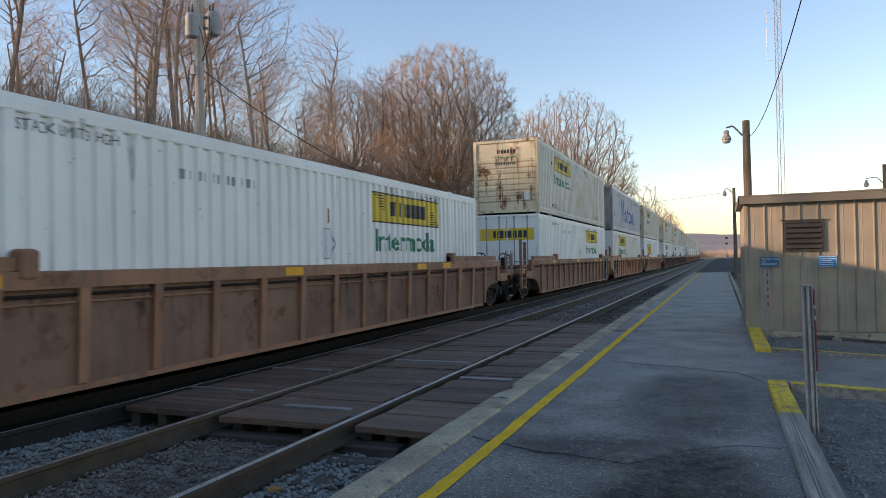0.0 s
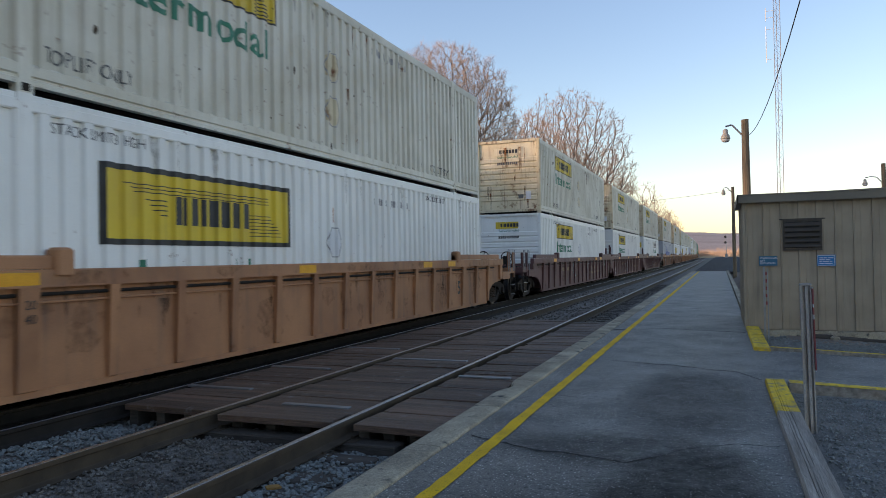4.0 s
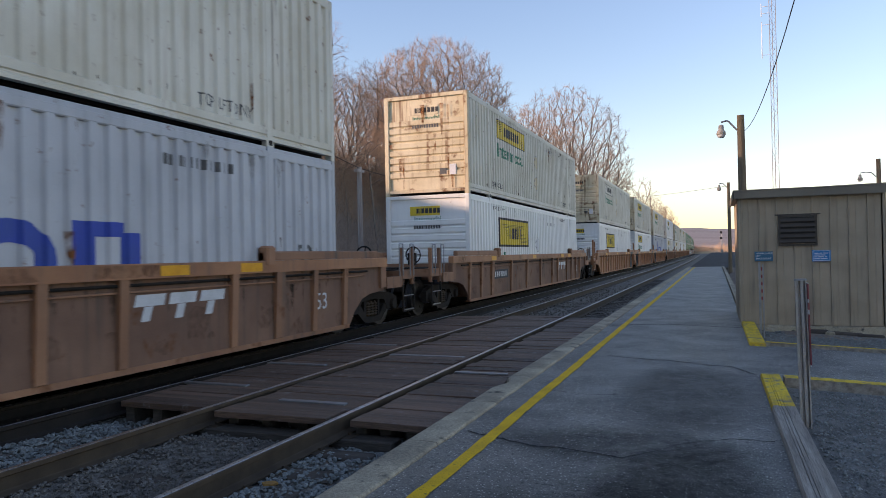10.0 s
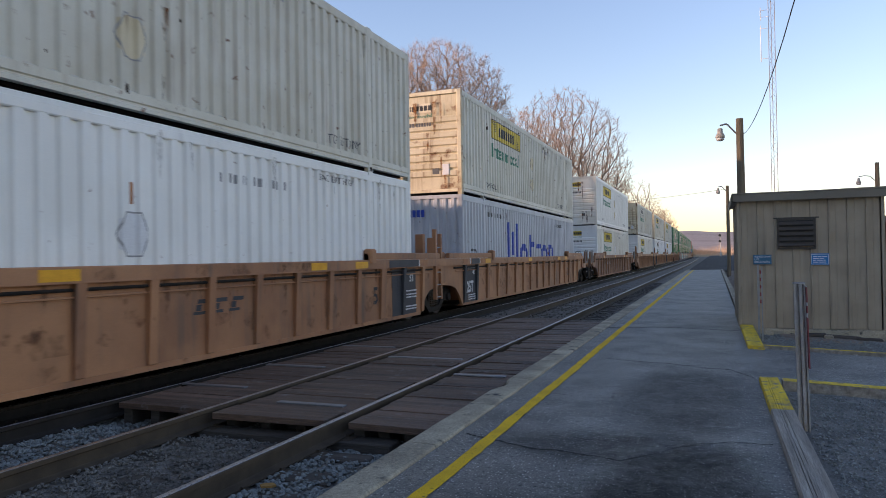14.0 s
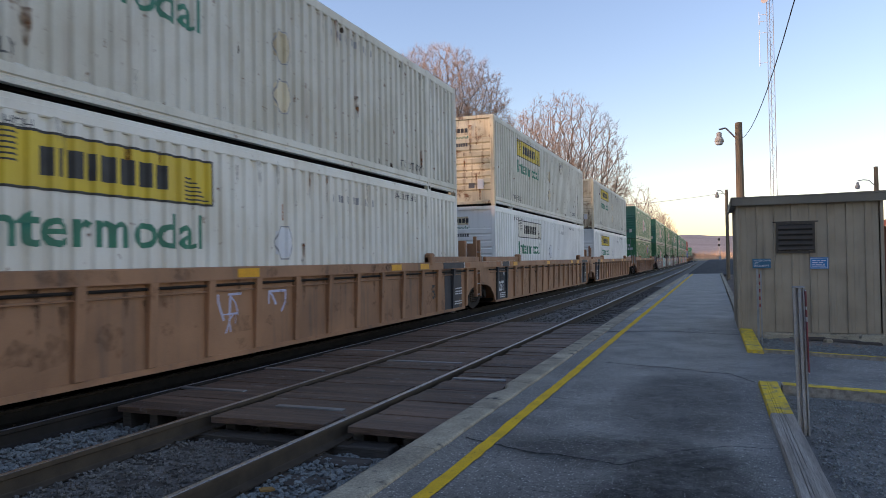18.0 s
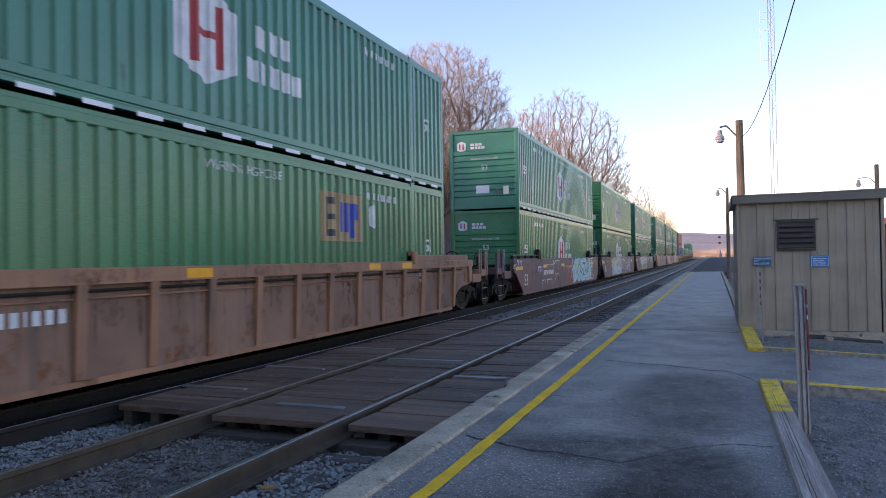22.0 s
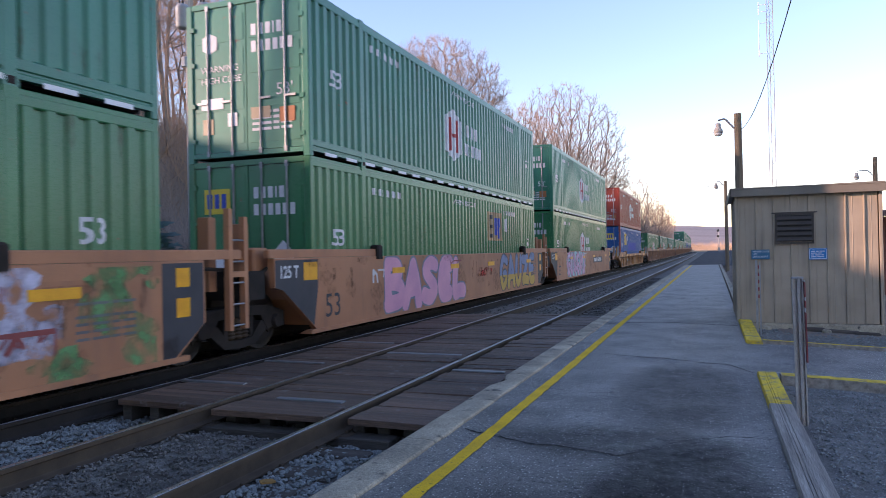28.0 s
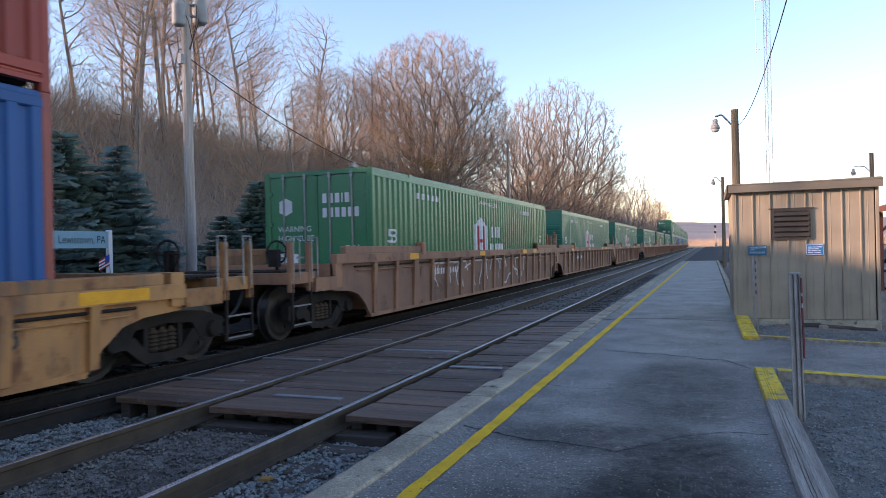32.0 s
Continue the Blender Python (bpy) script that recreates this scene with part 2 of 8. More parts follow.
M["faint_ink"] = surface("faded_grey_lettering", (0.24, 0.245, 0.25), (0.34, 0.34, 0.34), 5, 0.6, 0, 0.02)
M["sign_white"] = surface("white_sign", (0.70, 0.71, 0.72), (0.64, 0.65, 0.66), 3, 0.45, 0, 0.02)
M["sign_pale"] = surface("pale_blue_sign", (0.26, 0.43, 0.50), (0.23, 0.39, 0.46), 3, 0.45, 0, 0.02)
M["sign_red"] = surface("red_reflective_board", (0.27, 0.05, 0.05), (0.21, 0.045, 0.045), 5, 0.45, 0, 0.02)
M["pole_wood"] = surface("weathered_pole_wood", (0.21, 0.165, 0.11), (0.13, 0.10, 0.07), 3, 0.9, 0, 0.5, 30, 0.5, stretch=(6, 6, 0.3))
M["pole_pale"] = surface("silvered_pole_wood", (0.50, 0.44, 0.38), (0.34, 0.29, 0.25), 3, 0.9, 0, 0.5, 30, 0.45, stretch=(6, 6, 0.3))
M["grey_can"] = surface("grey_transformer_paint", (0.36, 0.37, 0.37), (0.29, 0.30, 0.30), 3, 0.5, 0, 0.04, streak=(RUST, 0.3))
M["cable"] = surface("black_cable", (0.02, 0.02, 0.02), (0.03, 0.03, 0.03), 5, 0.6)
M["bark"] = surface("grey_brown_bark", (0.33, 0.265, 0.21), (0.21, 0.168, 0.138), 3, 0.9, 0, 0.5, 20, 0.5, stretch=(4, 4, 0.6), vary=0.2)
M["twig"] = surface("reddish_twigs", (0.52, 0.36, 0.245), (0.40, 0.27, 0.18), 0.6, 0.9, 0, 0.0, 20, 0.2, vary=0.25)
M["brush"] = surface("dry_brush", (0.42, 0.325, 0.26), (0.30, 0.235, 0.19), 0.5, 0.95, 0, 0.0, 20, 0.3)
M["leaf_dry"] = surface("clinging_dry_leaf", (0.34, 0.19, 0.06), (0.22, 0.11, 0.04), 2, 0.8, 0, 0.0)
M["needle"] = surface("blue_spruce_needles", (0.228, 0.312, 0.294), (0.132, 0.198, 0.18), 1.2, 0.85, 0, 0.0, 30, 0.3, vary=0.15)
M["needle_dark"] = surface("dark_spruce_needles", (0.15, 0.21, 0.168), (0.09, 0.132, 0.108), 1.2, 0.85, 0, 0.0, 30, 0.3, vary=0.15)
M["litter"] = surface("leaf_litter_bank", (0.31, 0.24, 0.185), (0.21, 0.165, 0.13), 0.35, 0.95, 0, 0.8, 9, 0.6, spots=((0.05, 0.055, 0.03), 0.3, 0.6), depth=0.15)
M["field"] = surface("dry_grass_field", (0.50, 0.34, 0.18), (0.38, 0.26, 0.14), 0.02, 0.95, 0, 0.3, 2, 0.4)
# lightened base colour stands in for the haze of distance
M["ridge"] = surface("haze_pale_wooded_ridge", (0.42, 0.335, 0.285), (0.34, 0.275, 0.24), 0.01, 0.95, 0, 0.3, 0.2, 0.5)
M["mast"] = surface("mast_steel", (0.22, 0.21, 0.21), (0.18, 0.17, 0.17), 2, 0.5, 0.2, 0.0)
M["roof_red"] = surface("red_brown_canopy", (0.20, 0.075, 0.05), (0.16, 0.06, 0.045), 2, 0.6, 0, 0.1)
M["lamp_body"] = surface("dull_lamp_casing", (0.42, 0.39, 0.33), (0.32, 0.29, 0.25), 5, 0.55, 0, 0.05)
M["lamp_glass"] = surface("frosted_lamp_glass", (0.5, 0.5, 0.48), (0.42, 0.42, 0.4), 4, 0.3, 0, 0.02)
M["paint_pink"] = surface("pink_spray_paint", (0.62, 0.30, 0.38), (0.50, 0.24, 0.34), 1.5, 0.6)
M["paint_aqua"] = surface("aqua_spray_paint", (0.20, 0.46, 0.52), (0.36, 0.50, 0.46), 1.5, 0.6)
M["paint_pale"] = surface("pale_spray_paint", (0.58, 0.56, 0.54), (0.44, 0.44, 0.45), 1.2, 0.6)
M["paint_slate"] = surface("slate_spray_paint", (0.17, 0.20, 0.24), (0.13, 0.16, 0.20), 1.5, 0.6)
M["paint_green"] = surface("green_spray_paint", (0.05, 0.22, 0.11), (0.08, 0.27, 0.15), 1.5, 0.6)
M["paint_dark"] = surface("dark_spray_paint", (0.045, 0.055, 0.06), (0.06, 0.07, 0.08), 1.5, 0.6)
M["paint_red"] = surface("brick_red_spray_paint", (0.26, 0.06, 0.05), (0.2, 0.05, 0.05), 1.5, 0.6)
M["paint_blue"] = surface("grey_blue_spray_paint", (0.17, 0.22, 0.34), (0.14, 0.18, 0.29), 1.5, 0.6)
M["paint_lilac"] = surface("pale_lilac_spray_paint", (0.52, 0.52, 0.66), (0.44, 0.45, 0.60), 1.5, 0.6)
M["paint_sand"] = surface("sand_spray_paint", (0.44, 0.36, 0.24), (0.35, 0.28, 0.18), 1.2, 0.6)
M["paint_gold"] = surface("gold_spray_paint", (0.50, 0.32, 0.05), (0.42, 0.26, 0.05), 1.5, 0.6)


def stain(name, colour, most, size, fade=False):
    """Thin dirt that lets what is below show through in patches; fade: it thins out towards its rim."""
    m = surface(name, colour, None, 3, 0.85, 0, 0.0)
    nt = m.node_tree
    tc = nt.nodes.new("ShaderNodeTexCoord")
    cover = ranged(nt, noisy(nt, tc.outputs["Object"], size, 4), 0.36, 0.62, most * 0.6 if fade else 0.0, most)
    if fade:
        mp = nt.nodes.new("ShaderNodeMapping")
        mp.inputs["Location"].default_value, mp.inputs["Scale"].default_value = (-1, -1, 0), (2, 2, 0)
        link(nt, tc.outputs["Generated"], mp.inputs[0])
        rim = nt.nodes.new("ShaderNodeTexGradient")
        rim.gradient_type = "SPHERICAL"
        link(nt, mp.outputs[0], rim.inputs[0])
        both = nt.nodes.new("ShaderNodeMath")
        both.operation = "MULTIPLY"
        link(nt, cover, both.inputs[0])
        link(nt, ranged(nt, rim.outputs["Fac"], 0.0, 0.4), both.inputs[1])
        cover = both.outputs[0]
    link(nt, cover, nt.nodes["Principled BSDF"].inputs["Alpha"])
    return m


M["grime"] = stain("sooty_grime", (0.06, 0.046, 0.036), 0.42, 9)
M["rust_run"] = stain("rust_run", (0.27, 0.105, 0.03), 0.8, 6)
M["soot_run"] = stain("grey_dirt_run", (0.24, 0.21, 0.16), 0.32, 7)
M["mist_green"] = stain("green_paint_mist", (0.16, 0.34, 0.14), 0.8, 5)
M["mist_lilac"] = stain("lilac_paint_mist", (0.55, 0.54, 0.66), 0.95, 4)
M["mist_red"] = stain("red_paint_mist", (0.42, 0.07, 0.05), 0.8, 5)
M["smear"] = stain("brown_smear", (0.10, 0.06, 0.04), 0.26, 11)
M["seal"] = stain("old_tar_seal", (0.05, 0.049, 0.046), 0.34, 8, True)


# ---- mesh helpers ----
CACHE = {}


def box(bm, x0, x1, y0, y1, z0, z1):
    v = [bm.verts.new((x, y, z)) for x in (x0, x1) for y in (y0, y1) for z in (z0, z1)]
    for f in ((0, 1, 3, 2), (4, 6, 7, 5), (0, 4, 5, 1), (2, 3, 7, 6), (0, 2, 6, 4), (1, 5, 7, 3)):
        bm.faces.new([v[i] for i in f])


def soft_box(bm, x0, x1, y0, y1, z0, z1, b=0.01):
    """A box with its upright edges and its top edges cut off by b."""
    ring = lambda d, z: [bm.verts.new(p) for p in ((x0 + b + d, y0 + d, z), (x1 - b - d, y0 + d, z), (x1 - d, y0 + b + d, z), (x1 - d, y1 - b - d, z),
                                                   (x1 - b - d, y1 - d, z), (x0 + b + d, y1 - d, z), (x0 + d, y1 - b - d, z), (x0 + d, y0 + b + d, z))]
    r = [ring(0, z0), ring(0, z1 - b), ring(b, z1)]
    for a, c in zip(r, r[1:]):
        for i in range(8):
            bm.faces.new((a[i], a[(i + 1) % 8], c[(i + 1) % 8], c[i]))
    bm.faces.new(r[0][::-1])
    bm.faces.new(r[2])


def prism(bm, pts, axis, a, b):
    """A polygon in the plane across axis, pushed from a to b. x: points (y, z); y: points (x, z); z: points (x, y)."""
    at = {"x": lambda p, d: (d, p[0], p[1]), "y": lambda p, d: (p[0], d, p[1]), "z": lambda p, d: (p[0], p[1], d)}[axis]
    r = [[bm.verts.new(at(p, d)) for p in pts] for d in (a, b)]
    n = len(pts)
    for i in range(n):
        bm.faces.new((r[0][i], r[0][(i + 1) % n], r[1][(i + 1) % n], r[1][i]))
    bm.faces.new(r[0][::-1])
    bm.faces.new(r[1])


def rod(bm, p, q, r, r2=None, n=8, caps=True):
    """A round bar from p to q."""
    p, q = Vector(p), Vector(q)
    t = (q - p).to_track_quat("Z", "Y").to_matrix()
    rings = [[bm.verts.new(c + t @ Vector((math.cos(k * math.tau / n) * s, math.sin(k * math.tau / n) * s, 0))) for k in range(n)]
             for c, s in ((p, r), (q, r if r2 is None else r2))]
    for i in range(n):
        bm.faces.new((rings[0][i], rings[0][(i + 1) % n], rings[1][(i + 1) % n], rings[1][i]))
    if caps:
        bm.faces.new(rings[0][::-1])
        bm.faces.new(rings[1])


def pipe(bm, pts, r, n=6):
    for a, b in zip(pts, pts[1:]):
        rod(bm, a, b, r, None, n)


def lathe(bm, profile, centre, axis, n=20):
    """A profile of (radius, along) turned round axis through centre."""
    c = Vector(centre)
    t = Vector(axis).to_track_quat("Z", "Y").to_matrix()
    rings = [[bm.verts.new(c + t @ Vector((math.cos(k * math.tau / n) * r, math.sin(k * math.tau / n) * r, h))) for k in range(n)] for r, h in profile]
    for a, b in zip(rings, rings[1:]):
        for i in range(n):
            bm.faces.new((a[i], a[(i + 1) % n], b[(i + 1) % n], b[i]))
    bm.faces.new(rings[0][::-1])
    bm.faces.new(rings[-1])


def made(key, build, material, smooth=False):
    """The mesh under key, built once."""
    key = (key, material.name)
    if key not in CACHE:
        bm = bmesh.new()
        build(bm)
        bmesh.ops.recalc_face_normals(bm, faces=bm.faces)
        me = bpy.data.meshes.new(str(key[0]).split("'")[1] if "'" in str(key[0]) else str(key[0]))
        bm.to_mesh(me)
        bm.free()
        me.materials.append(material)
        if smooth:
            me.polygons.foreach_set("use_smooth", [True] * len(me.polygons))
        CACHE[key] = me
    return CACHE[key]


SERIAL = [0]
TINY = ("serial_marks", "end_serial", "data_lines", "car_marks", "data_marks", "panel_marks", "notice_lines", "end_sign_mark")      # writing too small to pick apart


def part(name, build, material, parent, label="", key=None, smooth=False):
    """One mesh object under a thing or a part; with a key its mesh is shared by all that give the same key."""
    if key is None:
        SERIAL[0] += 1
        key = (name, "single", SERIAL[0])
    ob = new(name, made(key, build, material, smooth))
    ob.parent = parent
    return tagged(ob, label, kind="stuff" if name in TINY else "")


def thing(name, label, category, group="", kind="", m=None):
    ob = new(name)
    ob.empty_display_size = 0.2
    if m is not None:
        ob.matrix_basis = m
    return tagged(ob, label, category, group, kind)


def solid(name, build, material, label, category, group="", kind="", smooth=False):
    """A thing of a single mesh."""
    SERIAL[0] += 1
    return tagged(new(name, made((name, "solid", SERIAL[0]), build, material, smooth)), label, category, group, kind)


def lettering(bm, words, size, y, z, x, flip=1.0, centre=False, stretch=1.0, bold=0.0):
    """Flat letters of the built-in font in the plane across x, read from the side that flip names; y, z: the lower near corner."""
    cu = bpy.data.curves.new("letters", "FONT")
    cu.body, cu.size, cu.resolution_u, cu.offset = words, size, 3, bold
    cu.align_x = "CENTER" if centre else "LEFT"
    ob = bpy.data.objects.new("letters", cu)
    scene.collection.objects.link(ob)
    me = bpy.data.meshes.new_from_object(ob.evaluated_get(bpy.context.evaluated_depsgraph_get()))
    n = len(bm.verts)
    bm.from_mesh(me)
    bm.verts.ensure_lookup_table()
    for v in bm.verts[n:]:
        v.co = (x, y + flip * v.co.x * stretch, z + v.co.y)
    bpy.data.objects.remove(ob)
    bpy.data.curves.remove(cu)
    bpy.data.meshes.remove(me)


def patch_at(bm, x, y0, y1, z0, z1):
    bm.faces.new([bm.verts.new(p) for p in ((x, y0, z0), (x, y1, z0), (x, y1, z1), (x, y0, z1))])


# ---- the train's dimensions, and paint on pressed steel ----
TX = -7.69                                   # centre line of the second track
HALF, LONG, TALL = 1.295, 16.154, 2.896      # a 53-foot high-cube container
LOW, HIGH = 0.313, 3.209                     # the two floors above the rail
ARTIC, COUPLED = 19.669, 23.602                # from container to container inside a car, and across couplers
PITCH = 0.27                                 # of the corrugations


def travel(t):
    """Metres that the train has gone at t seconds."""
    return 15.579 * t + 0.01372 * t ** 2 - 0.0001105 * t ** 3


def bend(y):
    """The line leaves the straight gently to the left, far off."""
    return -4.1e-5 * max(0.0, y - 60.0) ** 2


def fold(y):
    """Depth of the pressed side below its outermost face at y, and where it breaks."""
    u = (y % PITCH) / PITCH
    return 0.045 * (0 if u < 0.40 else (u - 0.40) / 0.13 if u < 0.53 else 1 if u < 0.87 else (1 - u) / 0.13)


BREAKS = (0.0, 0.40, 0.53, 0.87)


def fold_lines(y0, y1):
    out = [k * PITCH + b * PITCH for k in range(int(y0 / PITCH) - 1, int(y1 / PITCH) + 2) for b in BREAKS]
    return [y for y in out if y0 + 1e-4 < y < y1 - 1e-4]


def decal(name, flat, y0, y1, material, parent, key, lift=0.004, label=""):
    """Paint on the pressed side: flat(bm) draws it in the plane x = 0, and it is folded over the ribs."""
    def build(bm):
        flat(bm)
        for y in fold_lines(y0, y1):
            bmesh.ops.bisect_plane(bm, geom=bm.verts[:] + bm.edges[:] + bm.faces[:], plane_co=(0, y, 0), plane_no=(0, 1, 0))
        for v in bm.verts:
            v.co.x = HALF - 0.004 - fold(v.co.y) + lift
    return part(name, build, material, parent, label, key)


def side_panel(bm, s):
    ys = [0.12] + fold_lines(0.12, LONG - 0.12) + [LONG - 0.12]
    pts = [(s * (HALF - 0.004 - fold(y)), y) for y in ys] + [(s * 1.22, LONG - 0.12), (s * 1.22, 0.12)]
    prism(bm, pts, "z", 0.24, TALL - 0.09)


def ribbed_end(bm, y, out):
    """A pressed end wall with level ribs in its lower part, in one piece."""
    face = [(y, 0.17)]
    for k in range(8):
        z = 0.50 + 0.215 * k
        face += [(y, z), (y + out * 0.04, z + 0.035), (y + out * 0.04, z + 0.165), (y, z + 0.185)]
    prism(bm, face + [(y, TALL - 0.1), (y - out * 0.05, TALL - 0.1), (y - out * 0.05, 0.17)], "x", -1.165, 1.165)


def rippled_end(bm, y, out):
    face = [(-1.165, y)]
    for k in range(9):
        x = -1.08 + 0.25 * k
        face += [(x, y), (x + 0.03, y + out * 0.035), (x + 0.12, y + out * 0.035), (x + 0.15, y)]
    prism(bm, face + [(1.165, y), (1.165, y - out * 0.05), (-1.165, y - out * 0.05)], "z", 0.17, TALL - 0.1)


def hexagon(bm, yc, zc, w, h):
    bm.faces.new([bm.verts.new((0, yc + a * w / 2, zc + b * h / 2)) for a, b in ((0, -1), (1, -0.62), (1, 0.62), (0, 1), (-1, 0.62), (-1, -0.62))])


def ring(bm, yc, zc, ry, rz, thick, n=20):
    a = [[bm.verts.new((0, yc + math.cos(k * math.tau / n) * (ry - d), zc + math.sin(k * math.tau / n) * (rz - d))) for k in range(n)] for d in (0, thick)]
    for i in range(n):
        bm.faces.new((a[0][i], a[0][(i + 1) % n], a[1][(i + 1) % n], a[1][i]))


def bars(bm, y, z, widths, h, gap, x=0.0):
    for w in widths:
        patch_at(bm, x, y, y + w, z, z + h)
        y += w + gap


def frame_of(bm, y0, y1, z0, z1, t, x=0.0):
    patch_at(bm, x, y0, y1, z0, z0 + t)
    patch_at(bm, x, y0, y1, z1 - t, z1)
    patch_at(bm, x, y0, y0 + t, z0 + t, z1 - t)
    patch_at(bm, x, y1 - t, y1, z0 + t, z1 - t)


def end_bars(bm, x, z, widths, h, gap, y):
    for w in widths:
        bm.faces.new([bm.verts.new(p) for p in ((x, y, z), (x + w, y, z), (x + w, y, z + h), (x, y, z + h))])
        x += w + gap


def drips(bm, rng, n, y0, y1, tops, most, x):
    """Narrow runs of dirt that taper downwards from a few heights."""
    for _ in range(n):
        y, z, l, w = rng.uniform(y0, y1), rng.choice(tops), most * rng.uniform(0.25, 1.0), rng.uniform(0.012, 0.07)
        foot = max(0.27, z - l)
        bm.faces.new([bm.verts.new((x, *p)) for p in ((y - w, z), (y + w * rng.uniform(0.6, 1.2), z), (y + w * 0.8, z - (z - foot) * 0.5), (y + w * 0.2, foot), (y - w * 0.5, z - (z - foot) * 0.6))])


def smears(bm, rng, n, y0, y1, z0, z1, x):
    """Uneven blots of dirt."""
    for _ in range(n):
        y, z, r = rng.uniform(y0, y1), rng.uniform(z0, z1), rng.uniform(0.06, 0.28)
        ring = []
        for k in range(11):
            a, q = k * math.tau / 11, r * rng.uniform(0.5, 1.1)
            ring.append(bm.verts.new((x, min(max(y + math.cos(a) * q * 1.4, y0), y1), min(max(z + math.sin(a) * q, z0), z1))))
        bm.faces.new(ring)


def end_words(bm, words, size, x, z, y):
    n = len(bm.verts)
    lettering(bm, words, size, 0, 0, 0)
    bm.verts.ensure_lookup_table()
    for v in bm.verts[n:]:
        v.co = (x + v.co.y, y, z + v.co.z)




# ---- the ground ----
def smooth_step(a, b, v):
    t = min(1.0, max(0.0, (v - a) / (b - a)))
    return t * t * (3 - 2 * t)


def rough_at(x, y, s, seed=0.0):
    return noise.noise(Vector((x * s, y * s, seed)))


def ground_z(x, y):
    """Height of the bare ground: a wooded bank beside the line, a lot that falls away from the platform, hills far off."""
    z = -0.55
    if x < -14.5:
        crest = 9.4 - 6.0 * smooth_step(200, 460, y)
        z += crest * smooth_step(-15.5, -33.0 + 9.0 * smooth_step(75, 125, y), x) + 0.7 * rough_at(x, y, 0.12) * smooth_step(-15, -20, x)
        z += 5.0 * smooth_step(-40, -200, x)
    elif x > 0.7:
        z = -0.10 - 0.05 * min(x - 0.7, 6.0)
    if y > 900:
        far = smooth_step(900, 2600, y)
        z += far * (62 + 26 * rough_at(x, y, 0.0011, 3.0) + 9 * rough_at(x, y, 0.006, 5.0))
    return z


def sheet_of(xs, ys, height):
    def build(bm):
        rows = [[bm.verts.new((x, y, height(x, y))) for x in xs] for y in ys]
        for a, b in zip(rows, rows[1:]):
            for k in range(len(xs) - 1):
                bm.faces.new((a[k], a[k + 1], b[k + 1], b[k]))
    return build


def steps(*spans):
    out = []
    for a, b, n in spans:
        out += [a + (b - a) * k / n for k in range(n)]
    return out + [spans[-1][1]]


gx = steps((-2500, -300, 6), (-300, -70, 12), (-70, -14, 40), (-14, -2.2, 8), (-2.2, 8, 12), (8, 60, 10), (60, 400, 8), (400, 2500, 8))
gy = steps((-400, -60, 8), (-60, 130, 90), (130, 420, 40), (420, 900, 12), (900, 2700, 26), (2700, 4500, 4))
solid("ground", sheet_of(gx, gy, ground_z), M["litter"], "brown leaf-littered earth bank beside the railway", "ground", kind="structure", smooth=True)
ridge_y = steps((880, 2700, 30), (2700, 4400, 4))
solid("backdrop", sheet_of(steps((-1400, 1600, 60)), ridge_y, lambda x, y: ground_z(x, y) + 4.0), M["ridge"], "low wooded ridge on the horizon, reddish in the late light", "hill", kind="structure", smooth=True)
solid("field", sheet_of(steps((-14, 260, 14)), steps((335, 880, 12)), lambda x, y: -0.18 + 1.2 * smooth_step(400, 880, y)), M["field"], "sunlit dry field beyond the end of the line of sight", "field", kind="structure")

# ballast bed under all the rails
BED = -0.20


def bed_z(x, y):
    z = BED + 0.025 * rough_at(x, y, 2.3) + 0.02 * rough_at(x, y, 7.0, 4.0) - 0.12 * smooth_step(-12.2, -14.4, x)
    if -4.74 < x < -3.37:
        z += 0.022
    return z - 0.085 * smooth_step(5.1, 5.8, y) * (1 - smooth_step(15.8, 16.8, y)) * smooth_step(-6.3, -6.0, x)


near_y = steps((-4, 14, 120), (14, 60, 90), (60, 900, 60))
# the strip under the train has its shade painted in, the near strip has not
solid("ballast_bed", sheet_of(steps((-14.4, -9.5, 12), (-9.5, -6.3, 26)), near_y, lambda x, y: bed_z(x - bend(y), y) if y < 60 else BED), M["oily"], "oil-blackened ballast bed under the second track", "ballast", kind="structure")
solid("ballast_bed", sheet_of(steps((-6.3, -2.34, 34)), near_y, lambda x, y: bed_z(x - bend(y), y) if y < 60 else BED), M["ballast"], "dark crushed-stone ballast bed", "ballast", kind="structure")


def stones(bm, rng, n, where, size):
    """Angular stones scattered by where(rng)."""
    base = [(0, 0, 1), (0.9, 0, 0.35), (0.28, 0.85, 0.3), (-0.72, 0.53, 0.36), (-0.7, -0.5, 0.3), (0.3, -0.87, 0.33), (0.5, 0.3, -0.5), (-0.6, 0.1, -0.5), (0.1, -0.6, -0.5)]
    tri = [(0, 1, 2), (0, 2, 3), (0, 3, 4), (0, 4, 5), (0, 5, 1), (1, 6, 2), (2, 6, 3), (3, 7, 4), (4, 7, 8), (4, 8, 5), (5, 8, 1), (1, 8, 6), (3, 6, 7), (6, 8, 7)]
    for _ in range(n):
        x, y, z = where(rng)
        s = size * rng.uniform(0.55, 1.3)
        e = Euler((rng.uniform(-0.6, 0.6), rng.uniform(-0.6, 0.6), rng.uniform(0, 6.3))).to_matrix()
        v = [bm.verts.new(Vector((x, y, z)) + e @ Vector((p[0] * s * rng.uniform(0.75, 1.2), p[1] * s * rng.uniform(0.7, 1.2), p[2] * s * rng.uniform(0.6, 1.0)))) for p in base]
        for t in tri:
            bm.faces.new([v[k] for k in t])


